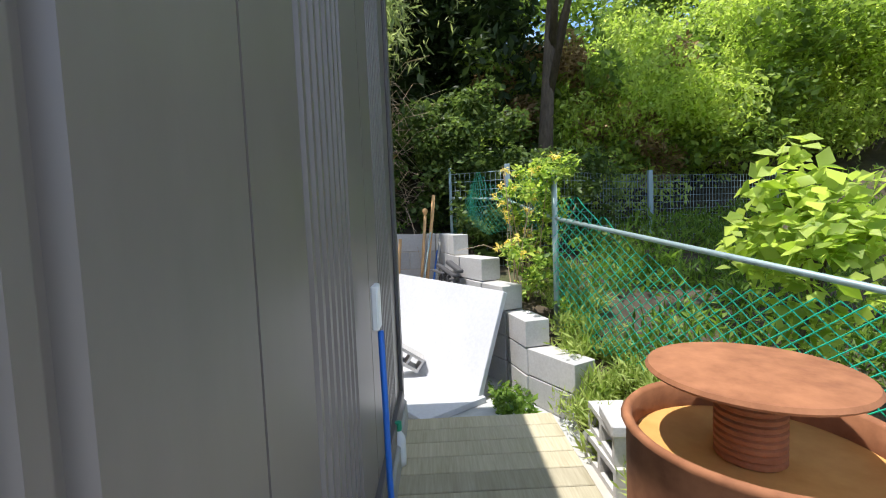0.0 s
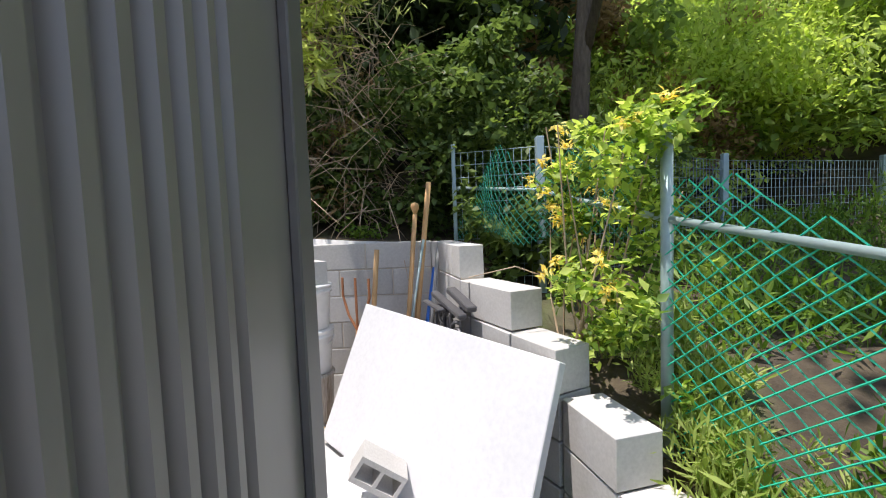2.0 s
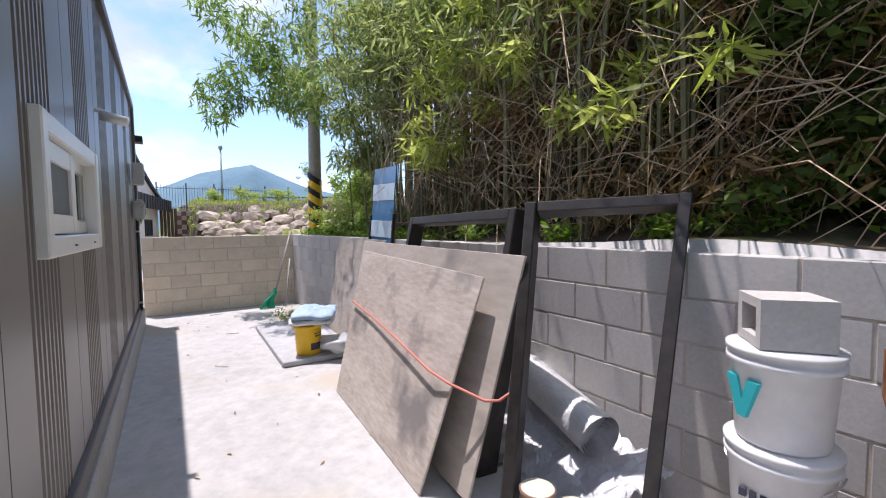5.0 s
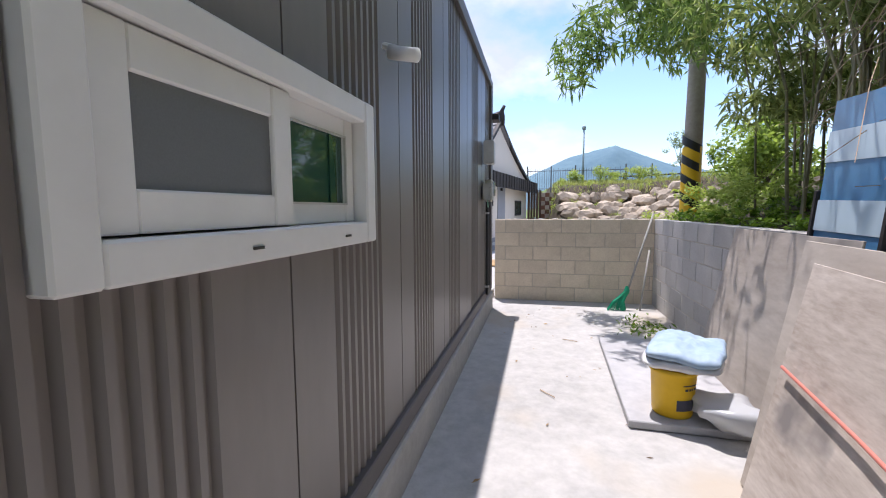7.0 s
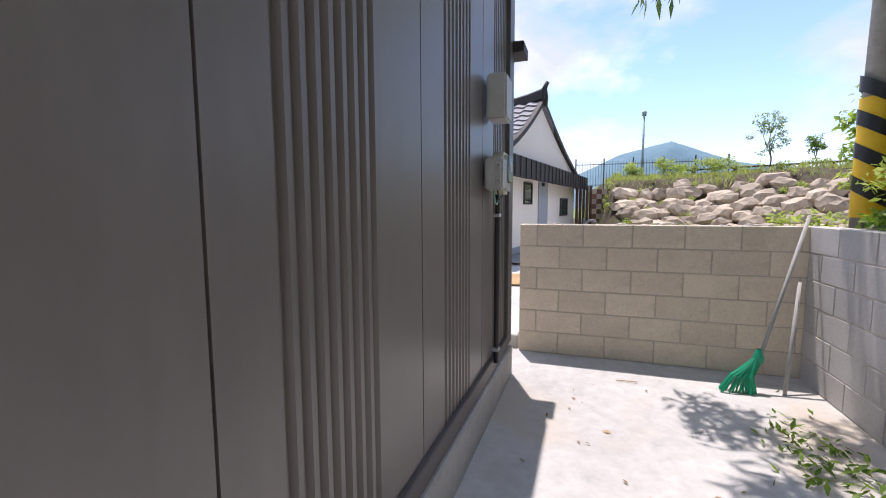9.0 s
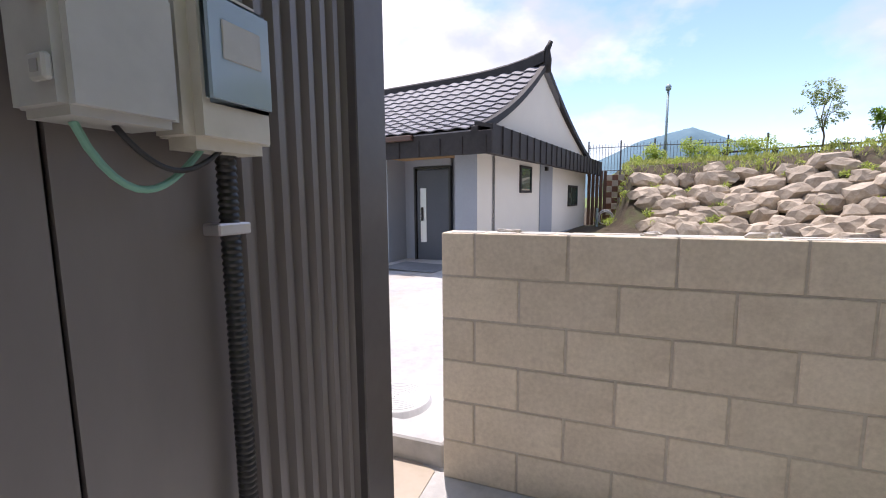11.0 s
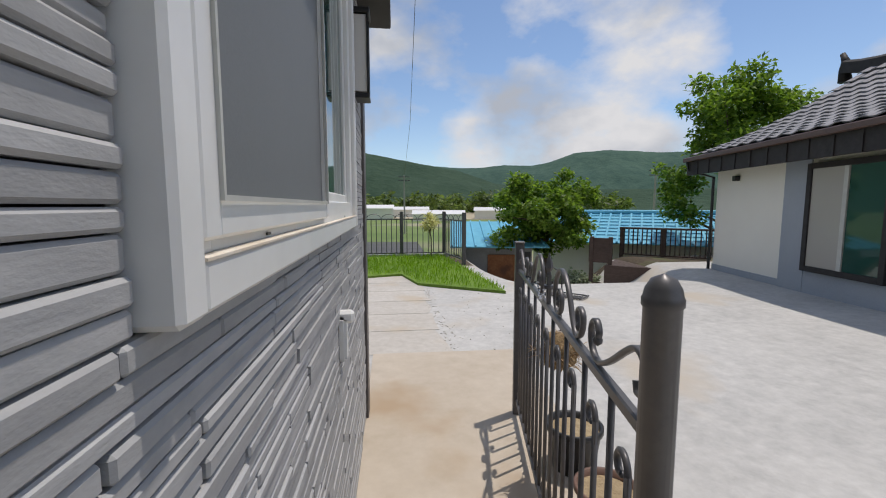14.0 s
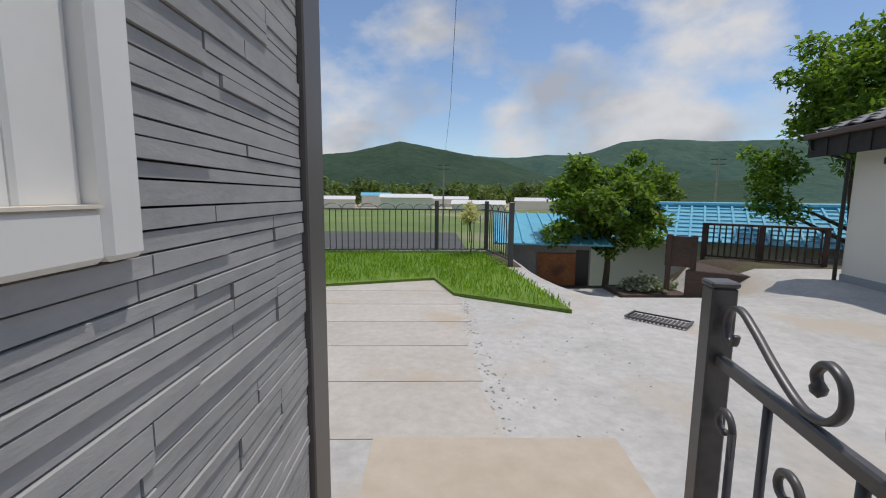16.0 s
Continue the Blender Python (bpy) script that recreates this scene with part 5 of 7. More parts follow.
# ---- the gate and the things round it ----
G0, G1 = Vector((-0.735, 0.683, 0)), Vector((-2.70, 1.045, 0))
gate = thing("iron_gate", "open dark wrought iron gate leaf with scrolls", "gate", at=G0)
GL = (G1 - G0).length
GU = (G1 - G0) / GL
UP = Vector((0, 0, 1))
part("hinge_post", lathe([(0.0, 0.0), (0.031, 0.0), (0.031, 1.207), (0.034, 1.210), (0.034, 1.223), (0.032, 1.226), (0.029, 1.240), (0.020, 1.256), (0.0, 1.265)], 20), M_DARKIRON, gate, smooth=True)
part("end_post", box(-0.028, 0.028, -0.028, 0.028, 0.0, 1.135, 0.004, m=Matrix.Translation(G1 - G0) @ Matrix.Rotation(math.atan2(GU.y, GU.x), 4, "Z")), M_DARKIRON, gate)
part("post_cap", box(-0.031, 0.031, -0.031, 0.031, 1.136, 1.15, 0.004, m=Matrix.Translation(G1 - G0) @ Matrix.Rotation(math.atan2(GU.y, GU.x), 4, "Z")), M_DARKIRON, gate)
NRM = Vector((-GU.y, GU.x, 0))
for z, h in ((0.965, 0.03), (0.10, 0.03)):
    part("rail", bar(GU * 0.04 + UP * z, GU * (GL - 0.028) + UP * z, NRM, h, 0.022), M_DARKIRON, gate)
NB = 18
for k in range(1, NB):
    s = GL * k / NB
    long = k % 2 == 0
    part("baluster", tube([GU * s + UP * 0.1, GU * s + UP * (0.95 if long else 0.83)], 0.0085, 8), M_DARKIRON, gate, smooth=True)
    if not long:
        c = GU * (s + GL / NB * 0.33) + UP * 0.83
        part("cane_scroll", tube([GU * s + UP * 0.77] + scroll(c, GL / NB * 0.33, 0.85, GU * -1, UP, 0.0, 22, 0.45), 0.0085, 6), M_DARKIRON, gate, smooth=True)
    c2 = GU * s + UP * 0.16
    part("foot_scroll", tube(scroll(c2 + GU * 0.03, 0.032, 0.7, GU * -1, UP * -1, 0.0, 12, 0.5), 0.006, 5), M_DARKIRON, gate)
# crest: a curl that runs down to the rail, and an arch between two scrolls, mirrored about the middle
def ribbon(pts, w, t):
    """A flat iron strip along a line in the gate's plane, w wide across it and t thick."""
    bm = bmesh.new()
    prev = None
    for i, p in enumerate(pts):
        d = (pts[min(i + 1, len(pts) - 1)] - pts[max(i - 1, 0)]).normalized()
        n = d.cross(NRM).normalized()
        ring = [bm.verts.new(p + NRM * (w / 2 * a) + n * (t / 2 * b)) for a, b in ((-1, -0.5), (-0.7, -1), (0.7, -1), (1, -0.5), (1, 0.5), (0.7, 1), (-0.7, 1), (-1, 0.5))]
        if prev:
            for q in range(8):
                bm.faces.new((prev[q], prev[(q + 1) % 8], ring[(q + 1) % 8], ring[q]))
        else:
            bm.faces.new(ring[::-1])
        prev = ring
    bm.faces.new(prev)
    bmesh.ops.recalc_face_normals(bm, faces=bm.faces[:])
    return bm


def glide(keys, n=9):
    """A smooth line through (s, h) pairs."""
    out = []
    for i in range(len(keys) - 1):
        a, b, c, d = (Vector(keys[max(min(k, len(keys) - 1), 0)]) for k in (i - 1, i, i + 1, i + 2))
        for k in range(n):
            t = k / n
            out.append(0.5 * (2 * b + (c - a) * t + (2 * a - 5 * b + 4 * c - d) * t * t + (3 * b - a - 3 * c + d) * t ** 3))
    return out + [Vector(keys[-1])]


RAIL_TOP = 0.98
DROP = [(0.088, 0.062), (0.080, 0.042), (0.058, 0.048), (0.046, 0.082), (0.062, 0.115), (0.100, 0.122), (0.155, 0.095), (0.235, 0.046), (0.31, 0.012), (0.365, 0.016), (0.395, 0.050), (0.388, 0.090), (0.355, 0.106), (0.332, 0.085), (0.340, 0.062)]
ARCH = [(0.515, 0.045), (0.532, 0.060), (0.535, 0.085), (0.510, 0.100), (0.480, 0.085), (0.480, 0.050), (0.505, 0.020), (0.550, 0.010), (0.600, 0.050), (0.655, 0.120), (0.720, 0.165), (0.790, 0.170), (0.850, 0.130), (0.872, 0.075), (0.850, 0.025), (0.805, 0.010), (0.765, 0.030), (0.755, 0.070), (0.785, 0.098), (0.815, 0.080), (0.812, 0.055), (0.795, 0.050)]
for nm, keys in (("crest_drop", DROP), ("crest_arch", ARCH)):
    for flip in (True, False):
        line = [GU * (GL - q.x if flip else q.x) + UP * (RAIL_TOP + q.y) for q in glide([(a * GL / 2.0, b) for a, b in keys])]
        part(nm, ribbon(line, 0.017, 0.012), M_DARKIRON, gate, smooth=True)
        for tip in ((line[0], line[-1]) if nm == "crest_arch" else (line[-1],)):
            part("leaf_tip", lathe([(0.0, -0.018), (0.011, -0.010), (0.013, 0.0), (0.006, 0.012), (0.0, 0.016)], 8, at=tip), M_DARKIRON, gate, smooth=True)
c = GU * (GL / 2)
part("tip_stem", bar(c + UP * 0.95, c + UP * 1.10, NRM, 0.022, 0.018), M_DARKIRON, gate)
part("collar", lathe([(0.0, 0.0), (0.020, 0.0), (0.022, 0.008), (0.020, 0.016), (0.0, 0.016)], 10, at=c + UP * 1.04), M_DARKIRON, gate)
part("spear_tip", lathe([(0.012, -0.02), (0.008, 0.0), (0.018, 0.018), (0.012, 0.045), (0.0, 0.08)], 8, at=c + UP * 1.11), M_DARKIRON, gate)
chain = bmesh.new()
for k in range(13):
    u = k / 12
    q = c + GU * (0.17 * (u - 0.1)) + NRM * 0.02 + UP * (0.985 + 0.055 * abs(2 * u - 1) ** 2)
    side = GU if k % 2 else NRM
    tube([q + (GU * math.cos(a) * 0.010 + (UP if k % 2 else NRM) * math.sin(a) * 0.006) for a in np.linspace(0, 2 * math.pi, 9)], 0.0022, 5, chain, cap=False)
part("chain", chain, M_STEEL, gate, "thin steel chain")


def planter(name, x, y, rz, w, d, h, label):
    ob = thing(name, label, "planter", at=(x, y, ground_z(x, y)), rz=rz)
    bm = bmesh.new()
    def ring(k, z, t=0.0):
        return [bm.verts.new((sx * (w / 2 * k - t), sy * (d / 2 * k - t), z)) for sx, sy in ((-1, -1), (1, -1), (1, 1), (-1, 1))]
    rs = [ring(0.84, 0), ring(0.96, h * 0.86), ring(1.02, h * 0.88), ring(1.02, h), ring(1.02, h, 0.035), ring(0.92, h * 0.8, 0.03)]
    for a, b in zip(rs, rs[1:]):
        for j in range(4):
            bm.faces.new((a[j], a[(j + 1) % 4], b[(j + 1) % 4], b[j]))
    bm.faces.new(rs[0][::-1])
    bmesh.ops.recalc_face_normals(bm, faces=bm.faces[:])
    part("tub", bm, M_TERRA, ob)
    s = blob(1.0, 11, 4, 0.12, (w * 0.46, d * 0.46, 0.05))
    part("soil", s, M_DIRT, ob, "dry pale soil", True).location = (0, 0, h * 0.82)
    return ob


planter("rectangular_planter", -1.02, 1.10, -27, 0.52, 0.34, 0.24, "brown plastic planter filled with dry soil beside the gate")


def pot(x, y, r, h, mat, label):
    ob = thing("plant_pot", label, "plant pot", "pots by the gate", at=(x, y, ground_z(x, y)))
    part("pot_body", lathe([(0, 0), (r * 0.75, 0), (r * 0.97, h * 0.86), (r * 1.05, h * 0.88), (r * 1.05, h), (r * 0.95, h), (r * 0.9, h * 0.85)], 26), mat, ob, smooth=True)
    part("soil", lathe([(r * 0.91, h * 0.86), (r * 0.4, h * 0.9), (0, h * 0.88)], 20), M_DIRT, ob)
    return ob


pot(-1.66, 1.12, 0.13, 0.20, M_TERRA, "reddish brown plastic pot with dry soil")
pot(-2.10, 1.17, 0.14, 0.24, M_BLACK, "black plastic nursery pot with soil")
hb = thing("hanging_coir_basket", "brown coir hanging basket with dry roots on the gate", "hanging basket", at=(-1.98, 1.03, 0.56))
part("basket", blob(0.085, 4, 3, 0.35, (1, 1, 1.05)), surf("coir_fibre", (0.16, 0.10, 0.05), (0.36, 0.25, 0.13), 0.95, 40, 9, 1.0, rnd=0, dist=0.03), hb, smooth=True).location = (0, 0, 0.13)
rf_ = np.random.default_rng(8)
fib = new("root_fibre", leaves("root_fibre", cloud(rf_, [(0, 0, 0.13, 0.10)], 900), 0.07, leafmat("dry_root", (0.20, 0.12, 0.06), (0.48, 0.36, 0.22), 0.2), rf_, 14.0, 0.2))
fib.parent = hb
tagged(fib, kind="stuff")
part("hook", tube([(0, 0, 0.22), (0.0, 0.0, 0.50), (0, -0.05, 0.53), (0, -0.07, 0.50)], 0.004, 5), M_DARKIRON, hb)

mh = thing("manhole_cover", "pale round plastic manhole cover with concentric rings", "manhole cover", at=(-0.55, 1.21, 0.0))
pr = [(0.0, 0.045)]
for k in range(1, 9):
    pr += [(k * 0.024 - 0.010, 0.045), (k * 0.024 - 0.007, 0.050), (k * 0.024 - 0.001, 0.050), (k * 0.024 + 0.002, 0.045)]
pr += [(0.215, 0.045), (0.22, 0.040), (0.235, 0.0)]
part("cover", lathe(pr, 40), surf("pale_cover", (0.56, 0.56, 0.55), (0.66, 0.66, 0.64), 0.6, 20, 3, 0.2, rnd=0), mh)
solid("concrete_kerb_step", box(-0.62, 0.0, 0.0, 0.16, -0.05, 0.13, 0.01), M_CONC, "low concrete step at the yard opening", "step", m=pose(-0.02, 0.66, 0, 0, 0, 0))
solid("coir_mat", box(-1.1, 1.3, -0.55, 0.55, 0.0, 0.02, 0.004), M_MAT, "brown woven coir mat lying on the yard", "mat", m=pose(0.22, 4.10, 0.095, 0, 0, 4))
gr = thing("drain_grate", "dark steel slotted drain grate in the concrete", "drain grate", at=(-6.15, 2.85, 0.0), rz=45)
part("grate_frame", frame_bm(0.62, 0.30, 0.02, 0.02, 0.0), M_DARKIRON, gr).matrix_local = Matrix.Translation((-0.31, -0.15, 0.018)) @ Matrix.Rotation(-math.pi / 2, 4, "X")
for k in range(14):
    part("slot_bar", box(-0.28 + k * 0.041, -0.262 + k * 0.041, -0.13, 0.13, 0.004, 0.016), M_DARKIRON, gr)
for x, y, w, d in ((-2.4, 6.0, 0.55, 0.4), (-0.95, 7.2, 0.5, 1.3)):
    solid("doormat", box(-w, w, -d, d, 0.0, 0.015, 0.004), surf("wet_grey_mat", (0.16, 0.17, 0.18), (0.24, 0.25, 0.26), 0.9, 30, 3, 0.5, rnd=0), "dark grey flat mat on the concrete", "mat", "mats", m=pose(x, y - 0.25, ground_z(x, y) + 0.005, 0, 0, 170))

M_BEIGECONC = surf("beige_smooth_concrete", (0.43, 0.365, 0.285), (0.54, 0.475, 0.39), 0.85, 7, 0.9, 0.3, rnd=0, c=(0.40, 0.30, 0.20))
tagged(part("pavement_strip", prism([(-3.95, 0.05), (-0.05, 0.05), (-0.05, 0.62), (-1.9, 1.30), (-3.92, 1.40)], 2, -0.04, 0.006), M_BEIGECONC), "smooth beige concrete strip beside the house", "pavement", kind="structure")
M_GREYCONC = surf("worn_grey_concrete", (0.42, 0.39, 0.345), (0.55, 0.52, 0.475), 0.88, 14, 1.1, 0.6, rnd=0.02, c=(0.47, 0.40, 0.31), dist=0.01)
for k in range(6):
    x0 = -8.3 + k * 0.73
    tagged(part("pavement_slab", prism([(x0, -1.9), (x0 + 0.72, -1.9), (x0 + 0.715, 0.70 + 0.05 * (k % 3)), (x0 + 0.40, 0.73 + 0.03 * (k % 2)), (x0, 0.74 - 0.04 * (k % 2))], 2, -0.04, 0.005), M_GREYCONC), "worn grey concrete slab with a joint", "pavement", kind="structure")

crumbs = bmesh.new()
for k in range(260):
    x = RNG.uniform(-8.2, -3.9)
    y = 0.79 + RNG.normal(0, 0.035) + 0.03 * math.sin(x * 2.3) if k < 150 else RNG.uniform(0.7, 2.2)
    w = RNG.uniform(0.003, 0.009)
    box(-w, w, -w * 0.7, w * 0.7, 0, w * 0.7, 0.0, crumbs, pose(x, y, 0.002, RNG.uniform(-12, 12), RNG.uniform(-12, 12), RNG.uniform(0, 180)))
tagged(part("concrete_crumbs", crumbs, M_GREYCONC), "small crumbs of broken concrete along the slab edge", "rubble", kind="stuff")

# house fittings: dish, wall lights, pipe
dish = thing("satellite_dish", "beige satellite dish on the tiled roof", "satellite dish", at=tuple(H2 @ Vector((3.25, -0.55, 2.82))))
part("mast", tube([(0, 0, -0.05), (0.0, -0.02, 0.25), (0, -0.10, 0.42)], 0.02, 8), M_GALV, dish, smooth=True)
part("reflector", lathe([(0.0, 0.0), (0.10, 0.010), (0.19, 0.036), (0.265, 0.07), (0.26, 0.08), (0.18, 0.045), (0.0, 0.011)], 36), M_BEIGE, dish, smooth=True).matrix_local = Matrix.Translation((0, -0.12, 0.52)) @ Matrix.Rotation(radians(78), 4, "X") @ Matrix.Rotation(radians(22), 4, "Y")
part("feed_arm", tube([(0, -0.12, 0.22), (-0.10, -0.42, 0.40)], 0.012, 6), M_GALV, dish)
for x, y, z, side in ((2.95, 0.05, 1.98, 0), (6.55, 0.05, 1.86, 0), (-0.05, -3.75, 1.98, 1)):
    wl_ = thing("wall_light", "small black cube wall light under the eaves", "wall lamp", "white house wall lights")
    wl_.matrix_world = H2 @ Matrix.Translation((x, y, z))
    part("cube_body", box(-0.05, 0.05, -0.05, 0.05, 0.0, 0.10, 0.006), M_BLACK, wl_)
    part("wall_bracket", box(-0.03, 0.03, -0.06, 0.0, 0.03, 0.07) if side == 0 else box(0.0, 0.06, -0.03, 0.03, 0.03, 0.07), M_BLACK, wl_)
tap = thing("garden_tap", "pale standpipe with curled hose beside the white house", "tap", at=(0.55, 13.6, ground_z(0.55, 13.6)))
part("standpipe", tube([(0, 0, 0), (0, 0, 0.6)], 0.04, 8), M_GALV, tap)
part("hose_loop", tube(scroll((0.25, 0, 0.3), 0.25, 1.6, (1, 0, 0), (0, 0, 1), 0, 30, 0.7), 0.02, 6), M_BUCKET, tap, smooth=True)

# brown gate and chequered brick screen beyond the white house
sg = thing("brown_side_gate", "brown slatted gate beside the white house", "gate", at=(0.2, 14.5, 0.3), rz=10)
for k in range(5):
    part("slat", box(k * 0.13, k * 0.13 + 0.11, 0, 0.03, 0, 1.9), surf("brown_slat", (0.10, 0.055, 0.035), (0.16, 0.09, 0.06), 0.7, 20, 3, 0.2, rnd=0.1), sg)
sc = thing("brick_screen", "chequered screen wall of brown and pale bricks", "screen wall", at=(0.85, 14.9, 0.3), rz=10)
b1, b2 = surf("brown_brick", (0.18, 0.085, 0.055), (0.27, 0.14, 0.09), 0.9, 20, 3, 0.3, rnd=0.2), surf("buff_brick", (0.45, 0.38, 0.30), (0.56, 0.48, 0.39), 0.9, 20, 3, 0.3, rnd=0.1)
mb = {}
for j in range(9):
    for i in range(7):
        mt = b1 if (i + j) % 2 else b2
        key = (i + j) % 2
        if key not in mb:
            mb[key] = to_mesh("brick", box(0, 0.19, 0, 0.12 if key else 0.16, 0, 0.19, 0.005), mt)
        ob = new("brick", mb[key])
        ob.parent = sc
        ob.location = (i * 0.2 - 0.04, 0, j * 0.2)

# ---- west side: lawn, fence, sheds ----
LAWN = [(-7.7, -3.4), (-7.75, -1.4), (-8.35, 0.42), (-7.3, 0.68), (-6.45, 2.0), (-9.4, 1.78), (-11.3, 1.6), (-11.3, -3.4)]
bm = bmesh.new()
f = bm.faces.new([bm.verts.new((x, y, 0.0)) for x, y in LAWN])
r = bmesh.ops.extrude_face_region(bm, geom=[f])
bmesh.ops.translate(bm, vec=(0, 0, 0.045), verts=[v for v in r["geom"] if isinstance(v, bmesh.types.BMVert)])
bmesh.ops.recalc_face_normals(bm, faces=bm.faces[:])
tagged(part("lawn", bm, M_GRASS), "bright green lawn patch in the yard corner", "lawn", kind="structure")


def inside(p, poly):
    c = False
    for (x0, y0), (x1, y1) in zip(poly, poly[1:] + poly[:1]):
        if (y0 > p[1]) != (y1 > p[1]) and p[0] < (x1 - x0) * (p[1] - y0) / (y1 - y0) + x0:
            c = not c
    return c


pts = []
while len(pts) < 9000:
    p = (RNG.uniform(-11.3, -6.4), RNG.uniform(-3.4, 2.0))
    if inside(p, LAWN):
        pts.append((p[0], p[1], 0.04))
tagged(new("lawn_grass", leaves("lawn_grass", pts, 0.10, leafmat("grass_blade", (0.13, 0.25, 0.02), (0.27, 0.42, 0.05), 0.4), RNG, 7.0, -1.1, 0.5)), "short bright green grass blades", "grass", kind="stuff")

yf = thing("iron_fence", "black iron fence with arched tops round the lawn", "fence")
YF = [Vector((-11.2, -4.5, 0)), Vector((-11.15, -2.4, 0)), Vector((-11.35, 0.5, 0)), Vector((-11.4, 1.64, 0)), Vector((-9.75, 1.9, 0))]
for p in YF:
    part("post", box(p.x - 0.045, p.x + 0.045, p.y - 0.045, p.y + 0.045, -0.1, 1.22, 0.006), M_DARKIRON, yf)
for a, b in zip(YF, YF[1:]):
    d = b - a
    L = d.length
    u = d / L
    for z in (0.12, 1.02):
        part("rail", bar(a + UP * z, b + UP * z, (0, 0, 1), 0.03, 0.03), M_DARKIRON, yf)
    n = int(L / 0.13)
    for k in range(1, n):
        p = a + u * (L * k / n)
        part("bar", tube([p + UP * 0.12, p + UP * 1.02], 0.011, 6), M_DARKIRON, yf)
    for k in range(0, n, 3):
        p = a + u * (L * min(k + 1.5, n) / n)
        part("arch", tube([p + (u * math.cos(t) * 0.19 + UP * (1.03 + math.sin(t) * 0.12)) for t in np.linspace(0, math.pi, 9)], 0.008, 5), M_DARKIRON, yf)
part("kerb", box(-11.5, -11.25, -4.5, 1.75, -0.3, 0.10, 0.01), M_CONC, yf)


def tree(name, label, base, height, trunk_r, clumps, nleaf, size, mat, seed, limbs=6, lean=(0, 0), long=1.8):
    """A tapered trunk with limbs, and a crown of small leaves in uneven clumps."""
    rng = np.random.default_rng(seed)
    ob = thing(name, label, "tree", at=base)
    top = Vector((lean[0], lean[1], height))
    bm = tube([Vector((0, 0, -0.3)), top * 0.3 + Vector((0.05, 0.03, 0)), top * 0.62 + Vector((-0.04, 0.05, 0)), top], trunk_r, 10, r2=trunk_r * 0.3)
    for k in range(limbs):
        c = clumps[int(rng.integers(len(clumps)))]
        a = top * rng.uniform(0.35, 0.85)
        e = Vector(c[:3])
        tube([a, a.lerp(e, 0.5) + Vector((0, 0, 0.12)), e], trunk_r * 0.42, 6, bm, r2=trunk_r * 0.08)
    part("trunk", bm, M_BARK, ob, smooth=True)
    cr = new("crown", leaves("crown", cloud(rng, clumps, nleaf), size, mat, rng, long, 0.2))
    cr.parent = ob
    return ob


def crown(rng, c, r, n, rr):
    out = []
    for _ in range(n):
        d = rng.normal(size=3)
        d /= np.linalg.norm(d)
        k = rng.uniform(0.35, 1.0)
        out.append((c[0] + d[0] * r[0] * k, c[1] + d[1] * r[1] * k, c[2] + d[2] * r[2] * k, rr * rng.uniform(0.6, 1.25)))
    return out


r5 = np.random.default_rng(5)
tree("garden_tree", "round green broadleaf tree below the yard edge", (-11.75, 4.6, -0.9), 1.9, 0.09, crown(r5, (0, 0, 2.15), (1.75, 1.75, 1.30), 60, 0.32), 14000, 0.14, L_TREE, 21)
tree("persimmon_tree", "tall green broadleaf tree behind the white house", (-12.4, 11.3, -1.5), 4.5, 0.16, crown(r5, (0.2, -0.4, 5.3), (1.7, 2.0, 1.9), 40, 0.55) + crown(r5, (-1.0, -1.3, 3.4), (1.0, 1.0, 1.2), 14, 0.45), 13000, 0.17, L_TREE, 22, 9)
tree("yellow_sapling", "slim staked sapling with pale yellow leaves on the lawn", (-10.95, 1.22, 0.0), 0.75, 0.02, crown(r5, (0, 0, 0.95), (0.28, 0.28, 0.20), 12, 0.13), 900, 0.11, leafmat("yellow_sapling_leaf", (0.42, 0.42, 0.16), (0.70, 0.68, 0.36), 0.4), 23, 5, long=3.5)

shed = thing("low_shed", "low shed with blue steel roof and rusty panel", "shed", at=(-12.6, 3.40, -0.72), rz=-8)
part("wall", box(-1.6, 0.9, -1.0, 0.9, -0.6, 1.0), M_PLINTH, shed)
part("roof", quad_panel([(1.3, -1.4, 0.98), (1.3, 1.3, 0.98), (-1.9, 1.3, 1.55), (-1.9, -1.4, 1.55)], 0.04), M_BLUEROOF, shed)
for k in range(9):
    y = -1.35 + k * 0.32
    part("roof_rib", bar((1.31, y, 1.0), (-1.9, y, 1.57), (0, 0, 1), 0.05, 0.04), M_BLUEROOF, shed)
part("rusty_panel", box(0.92, 0.96, -0.35, 0.55, -0.1, 0.72, 0.005), M_RUST, shed, "rusty reddish steel panel")
# black sheet on the solid wall, added for the shade inside an opening
part("opening_shade_sheet", box(0.905, 0.915, 0.56, 0.86, -0.5, 0.8), M_BLACK, shed)
br_ = thing("blue_roofed_building", "neighbouring low building with wide blue tiled steel roof", "building", at=(-16.0, 10.9, -2.45), rz=58)
part("wall", box(-4.5, 4.5, -2.2, 2.2, -0.5, 2.6), M_STUCCO, br_)
